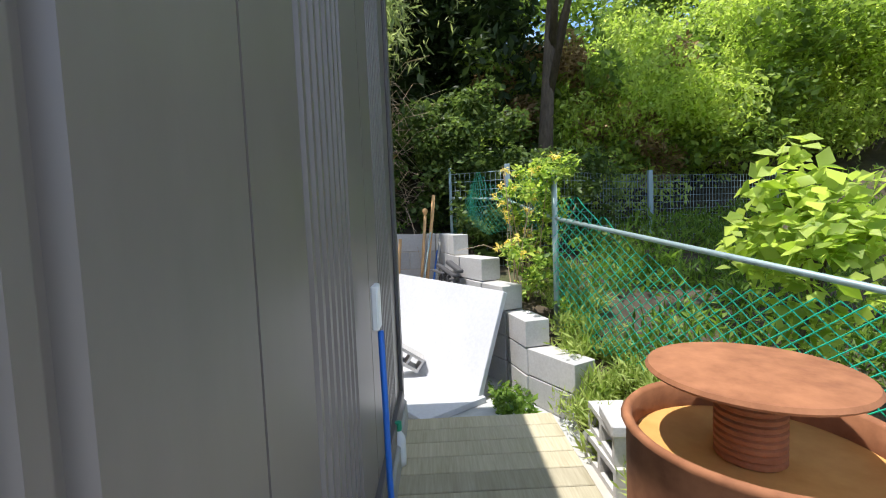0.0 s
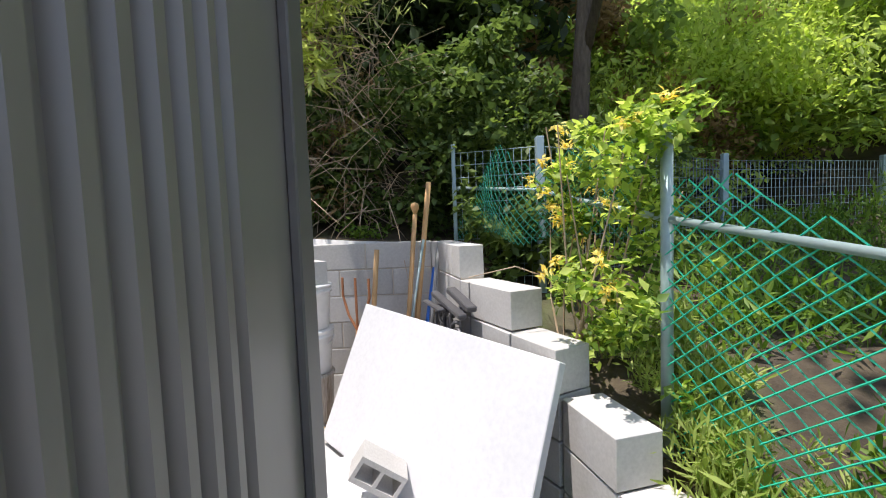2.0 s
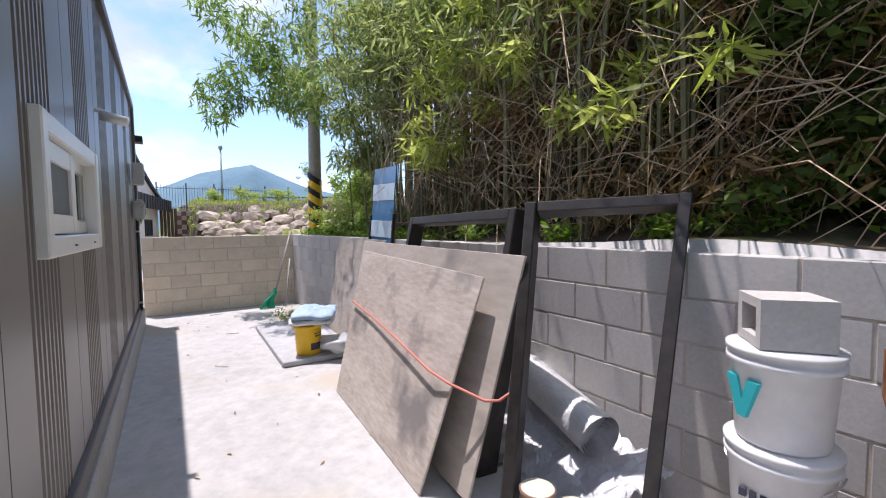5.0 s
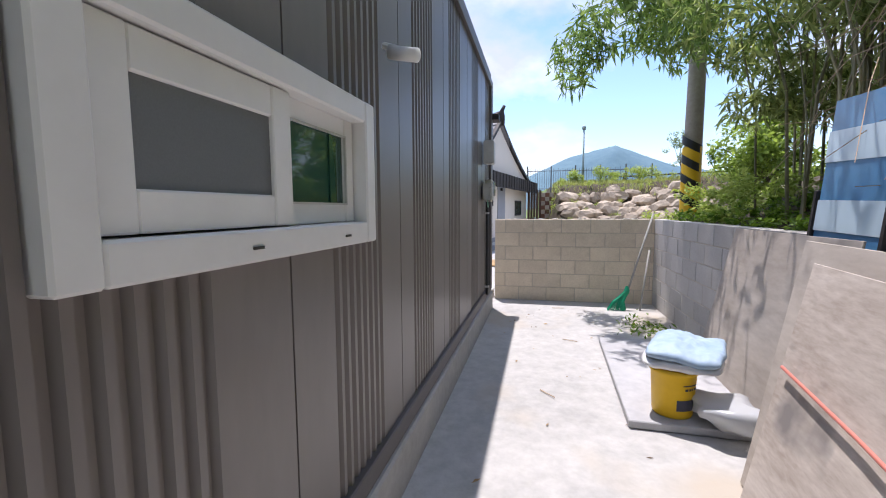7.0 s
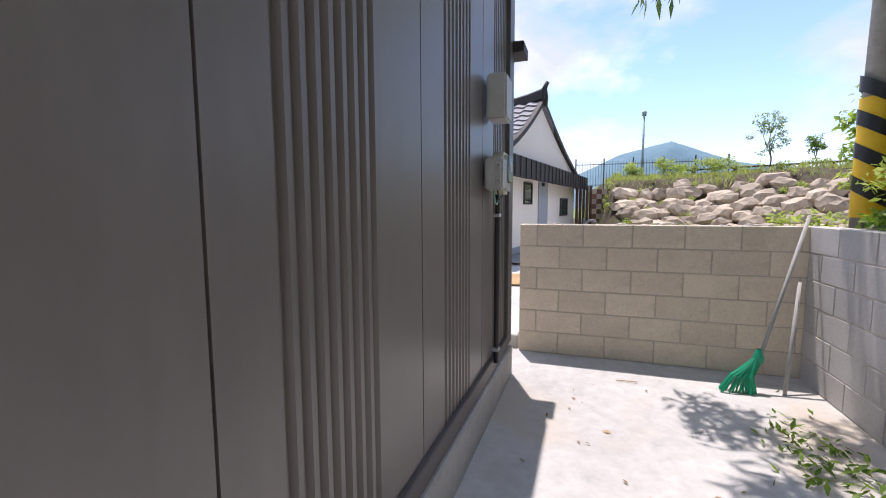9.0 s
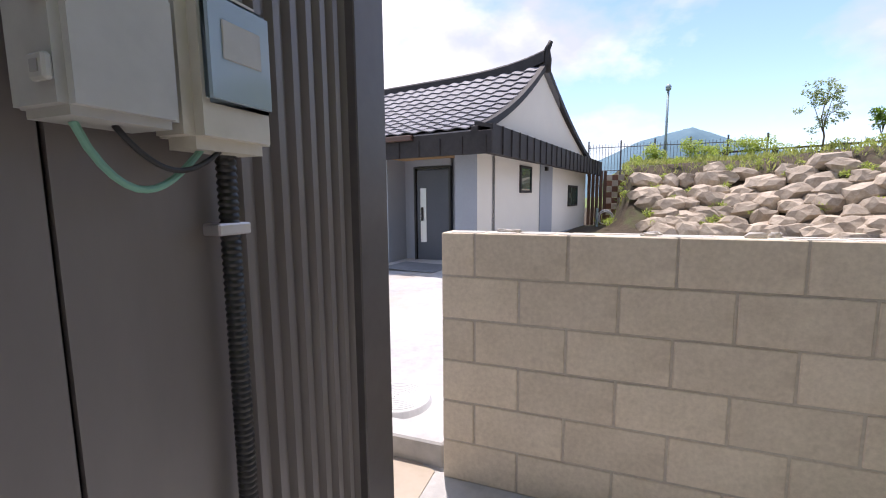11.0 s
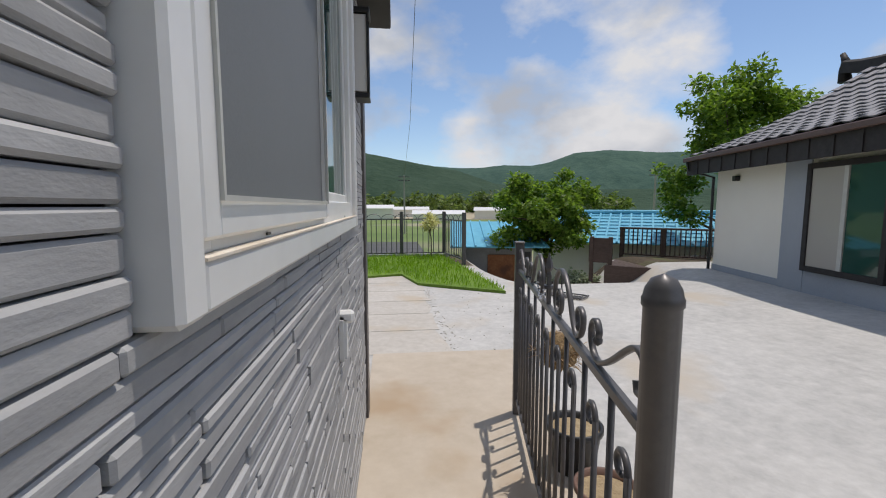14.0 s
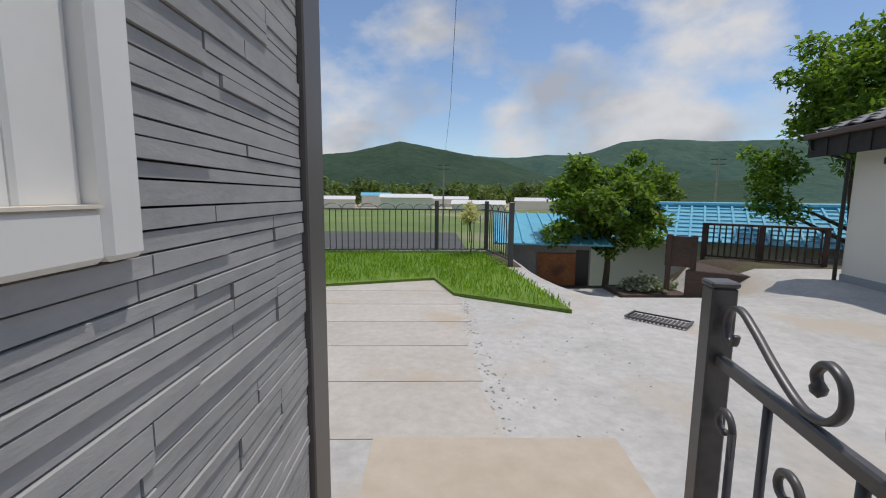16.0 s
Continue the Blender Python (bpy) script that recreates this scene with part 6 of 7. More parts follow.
for s in (1, -1):
    q = [(-5, -s * 2.9, 2.5), (5, -s * 2.9, 2.5), (5, 0, 3.5), (-5, 0, 3.5)]
    part("roof", quad_panel(q if s > 0 else [q[1], q[0], q[3], q[2]], 0.04), M_BLUEROOF, br_)
    for k in range(26):
        x = -4.9 + k * 0.392
        part("roof_rib", bar((x, -s * 2.9, 2.53), (x, 0, 3.53), (0, -s * 0.3, 1), 0.07, 0.05), M_BLUEROOF, br_)
    for k in range(1, 9):
        tt = k / 9
        part("roof_step", bar((-4.95, -s * 2.9 * tt, 3.525 - tt), (4.95, -s * 2.9 * tt, 3.525 - tt), (0, -s * 0.3, 1), 0.03, 0.03), M_BLUEROOF, br_)
part("ridge_cap", tube([(-5, 0, 3.55), (5, 0, 3.55)], 0.1, 8), M_BLUEROOF, br_)
dk = thing("timber_deck", "dark brown timber deck with railing beside the white house", "deck", at=(-9.6, 6.9, -0.15), rz=50)
M_DKWOOD = surf("dark_deck_wood", (0.055, 0.035, 0.028), (0.10, 0.068, 0.055), 0.7, 26, 3, 0.2, stretch=(0.4, 3, 1), rnd=0.15)
for k in range(14):
    part("plank", box(-1.3, 0.9, -0.6 + k * 0.125, -0.485 + k * 0.125, 0.02, 0.06, 0.003), M_DKWOOD, dk)
part("skirt", box(-1.32, 0.92, -0.64, -0.605, -0.5, 0.055, 0.003), M_DKWOOD, dk)
for x in (-1.25, -0.2, 0.85):
    part("post", box(x - 0.045, x + 0.045, 1.06, 1.15, 0.0, 0.92, 0.005), M_DKWOOD, dk)
part("handrail", box(-1.3, 0.92, 1.05, 1.16, 0.88, 0.93, 0.005), M_DKWOOD, dk)
part("bottom_rail", box(-1.25, 0.85, 1.085, 1.125, 0.16, 0.20), M_DKWOOD, dk)
for k in range(18):
    part("baluster", box(-1.2 + k * 0.115, -1.17 + k * 0.115, 1.09, 1.12, 0.2, 0.88), M_DKWOOD, dk)
for x in (-1.7, -1.25):
    part("stair_post", box(x, x + 0.09, -0.6, -0.51, -0.4, 0.75, 0.005), M_DKWOOD, dk)
part("stair_panel", box(-1.72, -1.16, -0.58, -0.53, 0.1, 0.72, 0.005), M_DKWOOD, dk)
fb = thing("flower_bed", "low bed of pale flowering plants at the yard edge", "flower bed", at=(-10.6, 5.0, -0.74))
part("edging", box(-0.5, 0.5, -0.7, 0.7, 0.0, 0.10, 0.01), M_DKWOOD, fb)
cr = new("leaves", leaves("leaves", cloud(RNG, crown(RNG, (0, 0, 0.22), (0.45, 0.65, 0.12), 22, 0.14), 1600), 0.09, leafmat("pale_bed_leaf", (0.16, 0.22, 0.10), (0.52, 0.55, 0.42), 0.3), RNG, 1.6))
cr.parent = fb

# ---- north slope: boulders, fence, lamp, shrubs, pole ----
rock_wall = thing("boulder_bank", "bank of stacked pale quarry boulders with weeds between", "boulder wall")
rmesh = [to_mesh("boulder", blob(0.5, k * 2.3 + 1, 2, 0.42), M_ROCK) for k in range(9)]
for i in range(20):
    for j in range(20):
        x, y = 1.8 + i * 0.50 + (j % 2) * 0.25 + RNG.uniform(-0.1, 0.1), 7.2 + j * 0.42 + RNG.uniform(-0.08, 0.08)
        s = max(y - 11.3, (x - 4.2) * 0.6 + (y - 11) * 0.8)
        if not 0.03 < s < 2.55 or x < 1.85:
            continue
        w = RNG.uniform(0.55, 0.92)
        ob = new("boulder", rmesh[int(RNG.integers(9))])
        ob.parent = rock_wall
        ob.location = (x, y, ground_z(x, y) + 0.06 + RNG.uniform(-0.05, 0.05))
        ob.rotation_euler = (RNG.uniform(-0.25, 0.25), RNG.uniform(-0.25, 0.25), RNG.uniform(-0.5, 0.5))
        ob.scale = (w, w * RNG.uniform(0.7, 0.9), RNG.uniform(0.40, 0.58))
weeds = [(RNG.uniform(0.8, 9), 0, 0, RNG.uniform(0.06, 0.16)) for _ in range(90)]
weeds = [(x, 11.4 + RNG.uniform(0.2, 4.2) - 0.45 * max(0, x - 4.8), 0, r) for x, _, _, r in weeds]
weeds = [(x, y, ground_z(x, y) + 0.22, r) for x, y, _, r in weeds]
tagged(new("bank_weeds", leaves("bank_weeds", cloud(RNG, weeds, 5000), 0.075, L_WEED, RNG, 2.5, -0.3)), "green weeds growing between boulders", "weeds", kind="stuff")
top_grass = [(x, y, ground_z(x, y) + 0.03) for x, y in zip(RNG.uniform(0.5, 16, 14000), RNG.uniform(11.0, 22, 14000)) if y > 13.9 - 0.55 * max(0, x - 4)]
tagged(new("bank_grass", leaves("bank_grass", top_grass, 0.22, leafmat("dry_grass", (0.22, 0.26, 0.07), (0.44, 0.46, 0.16), 0.4), RNG, 7.0, -1.0, 0.5)), "yellow-green grass on top of the bank", "grass", kind="stuff")

nf = thing("railing_fence", "dark iron railing fence on top of the bank", "fence")
for k in range(6):
    x = 0.1 + k * 1.25
    z0 = 2.2
    part("post", box(x - 0.03, x + 0.03, 17.97, 18.03, z0, 3.62, 0.005), M_DARKIRON, nf)
for z in (2.4, 3.35):
    part("rail", bar((0.1, 18, z), (6.35, 18, z), (0, 0, 1), 0.03, 0.03), M_DARKIRON, nf)
for k in range(52):
    part("bar", tube([(0.16 + k * 0.12, 18, 2.3), (0.16 + k * 0.12, 18, 3.45 + 0.05 * (k % 2))], 0.008, 4), M_DARKIRON, nf)
gd = thing("guard_rail", "dark timber guard rail along the upper road", "guard rail")
for k in range(7):
    part("post", box(5.2 + k * 1.5, 5.35 + k * 1.5, 19.0 - k * 0.5, 19.15 - k * 0.5, 2.2, 3.15), M_DKWOOD, gd)
for z in (2.72, 3.05):
    part("rail", bar((5.0, 19.1, z), (14.5, 15.9, z + 0.1), (0, 0, 1), 0.14, 0.07), M_DKWOOD, gd)
lp = thing("street_lamp", "slender pale grey lamp post on the bank", "street lamp", at=(3.0, 18.2, 2.2))
part("post", tube([(0, 0, 0), (0, 0, 3.3)], 0.055, 10, r2=0.045), M_GALV, lp, smooth=True)
part("head", lathe([(0.0, 3.25), (0.09, 3.28), (0.11, 3.42), (0.06, 3.5), (0, 3.52)], 14), M_GALV, lp, smooth=True)
for x, y, r, h in ((4.1, 17.6, 0.75, 0.55), (5.6, 17.2, 0.8, 0.6), (2.6, 17.4, 0.5, 0.3)):
    tree("shrub", "bright green rounded shrub on the bank", (x, y, ground_z(x, y)), 0.5, 0.03, crown(r5, (0, 0, h), (r, r * 0.8, 0.4), 18, 0.25), 1800, 0.08, L_WEED, int(x * 10), 4)
tree("young_tree", "slim young tree with sparse grey-green leaves", (6.6, 14.4, ground_z(6.6, 14.4)), 1.6, 0.03, crown(r5, (0, 0, 1.40), (0.72, 0.72, 0.80), 34, 0.13), 1100, 0.085, leafmat("grey_green_leaf", (0.16, 0.22, 0.10), (0.34, 0.40, 0.22), 0.4), 31, 10)
tree("young_tree", "small young tree on the bank", (7.75, 14.0, ground_z(7.75, 14.0)), 0.9, 0.025, crown(r5, (0, 0, 0.8), (0.3, 0.3, 0.4), 16, 0.12), 800, 0.07, L_TREE, 32, 8)
tree("bank_tree", "dense dark green tree at the edge of the wood", (13.5, 13.0, ground_z(13.5, 13.0)), 2.4, 0.12, crown(r5, (0, 0, 2.2), (1.9, 1.9, 1.4), 36, 0.5), 7000, 0.16, L_TREE, 33, 8)

pole = thing("utility_pole", "concrete utility pole with black and yellow warning stripes", "utility pole", at=(2.74, 0.98, 1.1))
part("shaft", tube([(0, 0, -0.3), (0.02, 0, 2.5), (0.05, 0, 9.0)], 0.125, 20, r2=0.09), M_POLE, pole, smooth=True)
part("stripe_sleeve", tube([(0, 0, 0.16), (0.005, 0, 1.10)], 0.1275, 24, r2=0.1265, cap=False), M_YELLOW, pole, smooth=True)
for k in range(4):
    bm = bmesh.new()
    vs = []
    for j in range(25):
        a = 2 * math.pi * j / 24
        z = 0.22 + k * 0.26 + 0.17 * (0.5 - 0.5 * math.cos(a + 0.6))
        vs.append([bm.verts.new((math.cos(a) * 0.1288, math.sin(a) * 0.1288, z + dz)) for dz in (0.0, 0.12)])
    for a, b in zip(vs, vs[1:]):
        bm.faces.new((a[0], b[0], b[1], a[1]))
    part("black_stripe", bm, M_BLACK, pole, smooth=True)

# ---- the wooded bank: bamboo, brush and trees ----
def bank(x, y):
    return ground_z(x, y)


rb = np.random.default_rng(11)
bm_v, culm_tops = bmesh.new(), []
for k in range(460):
    x, y = rb.uniform(2.75, 7.5), rb.uniform(-7.0, -0.4)
    if k < 240:
        x = rb.uniform(2.7, 4.2)
        y = rb.uniform(-6.2, -1.7)
    z, h = bank(x, y), rb.uniform(2.0, 3.6) + 0.7 * (x - 2.7)
    lx, ly = rb.normal(-0.12, 0.32), rb.normal(0.05, 0.35)
    pts = [Vector((x, y, z - 0.1)), Vector((x + lx * 0.1, y + ly * 0.1, z + h * 0.4)), Vector((x + lx * 0.45, y + ly * 0.45, z + h * 0.75)), Vector((x + lx * 1.5, y + ly * 1.5, z + h))]
    tube(pts, rb.uniform(0.010, 0.022), 5, bm_v, r2=0.004, cap=False)
    culm_tops.append(pts)
tagged(new("bamboo_culms", to_mesh("bamboo_culms", bm_v, M_TAR)), "thicket of thin green-brown bamboo stems", "bamboo", kind="stuff")
bl = []
for k, pts in enumerate(culm_tops):
    for _ in range(4 if k < 240 else 11):
        t = rb.uniform(0.62, 1.0)
        a = pts[1].lerp(pts[3], max(0.0, (t - 0.4) / 0.6)) if t > 0.4 else pts[0].lerp(pts[1], t / 0.4)
        bl.append((a.x + rb.normal(0, 0.28), a.y + rb.normal(0, 0.28), a.z + rb.normal(0, 0.1), rb.uniform(0.16, 0.36)))
tagged(new("bamboo_leaves", leaves("bamboo_leaves", cloud(rb, bl, 66000), 0.15, L_BAMBOO, rb, 6.0, 0.5)), "dense drooping bamboo leaves", "bamboo", kind="stuff")
front = [(rb.uniform(2.35, 3.2), rb.uniform(-6.9, -3.0), rb.uniform(1.9, 4.0), rb.uniform(0.08, 0.22)) for _ in range(75)]
tagged(new("pale_bamboo_leaves", leaves("pale_bamboo_leaves", cloud(rb, front, 4600), 0.17, L_YELLOWLEAF, rb, 5.5, 0.3)), "bamboo shoots at the front, coloured pale yellow-green for sunlight", "bamboo", kind="stuff")
over = [(rb.uniform(0.95, 3.2), rb.uniform(-1.2, 0.8), rb.uniform(3.0, 4.6), rb.uniform(0.12, 0.30)) for _ in range(58)]
tagged(new("overhanging_leaves", leaves("overhanging_leaves", cloud(rb, over, 5200), 0.16, leafmat("sunlit_bamboo_leaf", (0.10, 0.17, 0.05), (0.27, 0.36, 0.11), 0.45), rb, 5.0, 0.6)), "sunlit bamboo leaves hanging over the yard corner", "bamboo", kind="stuff")
shade = [(rb.uniform(2.6, 3.8), rb.uniform(-2.4, -0.2), rb.uniform(2.3, 4.0), rb.uniform(0.12, 0.30)) for _ in range(46)]
tagged(new("drooping_leaves", leaves("drooping_leaves", cloud(rb, shade, 6000), 0.15, L_BAMBOO, rb, 5.0, 0.6)), "drooping bamboo leaves above the block wall", "bamboo", kind="stuff")
eaves = [(rb.uniform(1.5, 2.4), rb.uniform(-7.15, -6.3), rb.uniform(3.3, 4.1), rb.uniform(0.10, 0.26)) for _ in range(28)]
tagged(new("overhanging_sprays", leaves("overhanging_sprays", cloud(rb, eaves, 1500), 0.16, L_BAMBOO, rb, 5.0, 0.5)), "bamboo sprays hanging over the wall corner", "bamboo", kind="stuff")
# leaf fill behind the bamboo, coloured as deep shade and closing off the sky
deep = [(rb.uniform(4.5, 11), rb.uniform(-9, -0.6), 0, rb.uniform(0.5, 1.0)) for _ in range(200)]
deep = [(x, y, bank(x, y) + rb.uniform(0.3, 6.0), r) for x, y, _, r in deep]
tagged(new("shade_fill_leaves", leaves("shade_fill_leaves", cloud(rb, deep, 60000), 0.24, L_DEEP, rb, 2.2, 0.2)), "near-black leaves filling in the shade deep in the wood", "undergrowth", kind="stuff")
cover = [(rb.uniform(2.36, 3.4), rb.uniform(-7.2, 0.6), 0, rb.uniform(0.05, 0.12)) for _ in range(130)]
cover = [(x, y, bank(x, y) + 0.06, r) for x, y, _, r in cover]
tagged(new("ground_weeds", leaves("ground_weeds", cloud(rb, cover, 6500), 0.055, L_TREE, rb, 1.7, 0.0)), "low leafy weeds along the top of the wall", "weeds", kind="stuff")
corner_w = [(rb.uniform(2.35, 3.4), rb.uniform(-1.2, 1.6), rb.uniform(1.15, 1.6), rb.uniform(0.08, 0.20)) for _ in range(26)]
tagged(new("corner_bush", leaves("corner_bush", cloud(rb, corner_w, 3000), 0.07, L_WEED, rb, 2.2, 0.0)), "bright green weeds round the utility pole", "weeds", kind="stuff")
bm_v = bmesh.new()
for k in range(1500):
    x, y = rb.uniform(2.45, 3.7), rb.uniform(-7.2, -2.6)
    z = bank(x, y) + rb.uniform(0.1, 1.9)
    d = Vector((rb.uniform(-0.5, 0.3), rb.uniform(-0.7, 0.7), rb.uniform(-0.75, 0.35)))
    tube([(x, y, z), Vector((x, y, z)) + d * 0.5 + Vector((0, 0, 0.10)), Vector((x, y, z)) + d], 0.0042, 3, bm_v, r2=0.002, cap=False)
tagged(new("dead_brush", to_mesh("dead_brush", bm_v, M_DRY)), "tangle of dead brown bamboo stalks", "brush", kind="stuff")
dead = [(rb.uniform(2.7, 3.8), rb.uniform(-6.8, -3.6), rb.uniform(1.5, 3.3), rb.uniform(0.12, 0.30)) for _ in range(80)]
tagged(new("dead_leaves", leaves("dead_leaves", cloud(rb, dead, 9000), 0.13, L_BROWN, rb, 6.0, 0.5)), "dead brown bamboo leaves", "brush", kind="stuff")

# wood to the south-east, seen over the fence
def wood(name, label, n, box6, rr, count, size, mat, long=1.8, droop=0.2):
    x0, x1, y0, y1, z0, z1 = box6
    c = []
    for _ in range(n):
        x, y = rb.uniform(x0, x1), rb.uniform(y0, y1)
        c.append((x, y, bank(x, y) + rb.uniform(z0, z1), rb.uniform(*rr)))
    tagged(new(name, leaves(name, cloud(rb, c, count), size, mat, rb, long, droop)), label, "foliage", kind="stuff")


wood("wood_dark", "dark shaded foliage of the wood behind the fence", 230, (5.2, 14, -20, -8, 0.0, 2.6), (0.4, 0.9), 46000, 0.20, L_WOOD)
wood("wood_back", "tall dark foliage deep in the wood", 150, (10, 17, -24, -6, 1.5, 7.0), (0.7, 1.3), 22000, 0.30, L_WOOD)
wood("wood_green", "mid-green foliage of the wood edge", 110, (4.2, 9, -18, -8.2, 0.3, 3.0), (0.3, 0.7), 32000, 0.15, L_WOOD)
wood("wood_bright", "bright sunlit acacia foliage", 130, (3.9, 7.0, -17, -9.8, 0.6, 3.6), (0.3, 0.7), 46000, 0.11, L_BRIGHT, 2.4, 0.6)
wood("dry_creepers", "brown dry creepers hanging in the wood edge", 30, (4.3, 5.8, -11.8, -8.0, 0.8, 3.0), (0.20, 0.45), 9000, 0.12, L_BROWN, 2.4)
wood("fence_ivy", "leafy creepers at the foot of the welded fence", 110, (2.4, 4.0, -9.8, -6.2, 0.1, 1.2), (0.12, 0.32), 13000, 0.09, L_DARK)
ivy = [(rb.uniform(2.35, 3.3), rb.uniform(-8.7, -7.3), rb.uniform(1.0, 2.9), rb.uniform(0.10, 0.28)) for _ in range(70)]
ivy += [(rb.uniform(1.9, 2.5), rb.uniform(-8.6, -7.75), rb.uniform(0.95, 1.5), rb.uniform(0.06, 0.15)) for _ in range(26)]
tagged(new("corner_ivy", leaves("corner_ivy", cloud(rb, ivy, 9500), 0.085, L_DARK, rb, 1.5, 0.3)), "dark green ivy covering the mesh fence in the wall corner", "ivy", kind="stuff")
wood("garden_weeds", "yellow-green weeds and dry grass behind the chain-link fence", 70, (-2.6, 1.2, -8.9, -8.25, 0.0, 0.20), (0.06, 0.15), 9000, 0.06, L_WEED, 6.0, -0.7)
wood("wall_foot_weeds", "tall yellow-green weeds and dry grass behind the low block wall", 60, (-0.9, 1.0, -8.75, -8.35, 0.0, 0.22), (0.05, 0.14), 5200, 0.10, L_WEED, 6.0, -0.8)
wood("garden_grass", "dark shaded grass in the fenced garden", 190, (-3, 4, -13.5, -9.0, 0.0, 0.25), (0.15, 0.4), 22000, 0.11, L_TREE, 5.0, -0.7)
wood("south_hedge", "leafy hedge closing the garden", 90, (-9, 4, -17.5, -14.5, 0.2, 4.0), (0.5, 1.0), 22000, 0.22, L_TREE)
tree("forest_tree", "tall tree with a grey-brown leaning trunk in the wood", (3.95, -9.2, bank(3.95, -9.2)), 5.5, 0.15, crown(r5, (-0.4, -0.3, 5.6), (1.8, 1.8, 0.9), 30, 0.5), 6000, 0.2, L_TREE, 41, 9, (0.35, -0.45))
# added tree outside the view, only there to cast shade on the garden
tree("unseen_shade_tree", "unseen tree added out of view to shade the fenced garden", (-0.6, -13.8, bank(-0.6, -13.8)), 5.2, 0.16, crown(r5, (1.8, 4.2, 5.6), (2.5, 1.4, 0.6), 46, 0.55), 3200, 0.2, L_TREE, 43, 10, (1.0, 2.4))
tree("bank_tree", "leafy green tree on the slope above the yard corner", (5.9, 5.7, ground_z(5.9, 5.7)), 2.2, 0.08, crown(r5, (0, 0, 2.1), (1.3, 1.5, 1.35), 44, 0.36), 7000, 0.13, L_WOOD, 44, 8)
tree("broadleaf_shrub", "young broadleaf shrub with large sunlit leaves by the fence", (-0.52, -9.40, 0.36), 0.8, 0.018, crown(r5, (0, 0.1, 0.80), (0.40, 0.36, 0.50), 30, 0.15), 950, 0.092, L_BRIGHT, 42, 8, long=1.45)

vine = thing("honeysuckle_vine", "honeysuckle vine with yellow flowers climbing the fence end", "vine", at=(1.05, -8.3, 0.5))
vc = [(r5.normal(-0.10, 0.22), r5.normal(0.02, 0.12), 0.15 + 1.10 * r5.uniform() ** 0.7, r5.uniform(0.04, 0.11)) for _ in range(64)]
vc = [(x - 0.14 * max(0, z - 0.7), y - 0.05, z, r) for x, y, z, r in vc]
fl = [(x + r5.normal(0, 0.05), y + 0.10, z + 0.04, 0.032) for x, y, z, r in vc[::2] if z > 0.5]
# same leaf clumps twice: sun in the lighter colour, shade in the darker
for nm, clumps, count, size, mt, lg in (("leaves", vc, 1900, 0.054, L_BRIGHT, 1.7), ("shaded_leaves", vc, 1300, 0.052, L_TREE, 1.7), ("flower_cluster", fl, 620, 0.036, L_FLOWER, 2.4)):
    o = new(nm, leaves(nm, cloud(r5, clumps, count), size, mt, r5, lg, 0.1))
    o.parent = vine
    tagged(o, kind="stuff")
bm = bmesh.new()
for k in range(14):
    a = Vector((r5.normal(0.1, 0.1), r5.normal(0, 0.1), -0.05))
    b = Vector((r5.normal(-0.1, 0.25), r5.normal(-0.05, 0.15), r5.uniform(0.7, 1.3)))
    tube([a, a.lerp(b, 0.5) + Vector((r5.normal(0, 0.05), 0.03, 0)), b], 0.006, 5, bm, r2=0.003)
tube([(0.0, 0.1, 0.5), (-0.1, 0.4, 0.62), (-0.12, 0.62, 0.58)], 0.004, 5, bm, r2=0.002)
part("stem_tangle", bm, M_DRY, vine)

# ---- distance: hills, fields' buildings, tree line, cable ----
def ridge(name, label, table, r0, width, mat, seed, a0, a1):
    """A hill range round the place: heights follow (bearing, elevation) pairs, in degrees."""
    bs, es = [p[0] for p in table], [p[1] for p in table]
    na, nr = 220, 22
    vs, fs = [], []
    for i in range(na + 1):
        az = a0 + (a1 - a0) * i / na
        top = r0 * math.tan(radians(np.interp(az, bs, es)))
        for j in range(nr + 1):
            k = j / nr
            r = r0 + (k - 0.8) * width
            s = step01(0, 0.8, k) * (1 - 0.5 * step01(0.8, 1.0, k))
            x, y = r * math.cos(radians(az)), r * math.sin(radians(az))
            n = noise.noise((x * 0.012, y * 0.012, seed)) * 0.22 * s * (1 - s) * 4 + 0.018 * noise.noise((x * 0.09, y * 0.09, seed))
            vs.append((x, y, -4 + (top + 4) * (s + n * 0.6)))
    for i in range(na):
        for j in range(nr):
            a = i * (nr + 1) + j
            fs.append((a, a + nr + 1, a + nr + 2, a + 1))
    me = raw(name, vs, fs, mat, True)
    tagged(new(name, me), label, "mountain", kind="structure")


ridge("backdrop_west_hills", "green forested hills across the valley", [(120, 2.0), (160, 2.2), (166, 3.0), (171, 4.7), (174, 5.2), (178, 5.9), (184, 7.0), (187, 6.3), (190.5, 5.4), (196, 4.8), (203, 5.0), (215, 5.5)], 520, 300, M_MOUNT, 2.0, 140, 225)
ridge("backdrop_far_hills", "forested hills behind the nearer hill, tinted bluish green for haze", [(108, 5.0), (120, 5.6), (136, 6.0), (146, 6.25), (149, 6.6), (152, 6.85), (156, 6.65), (159, 5.6), (161.5, 5.2), (165, 5.3), (168, 5.0), (171, 5.0), (174, 5.2), (180, 4.5), (190, 4.0), (215, 4.0)], 900, 420, M_MIDMOUNT, 5.0, 108, 215)
ridge("backdrop_north_mountain", "distant mountain with blue haze put into its colour", [(55, 3.5), (70, 4.2), (74, 5.0), (80.5, 7.7), (86, 6.5), (91, 4.2), (100, 3.5), (125, 4.5)], 1150, 400, M_FARMOUNT, 7.0, 50, 128)
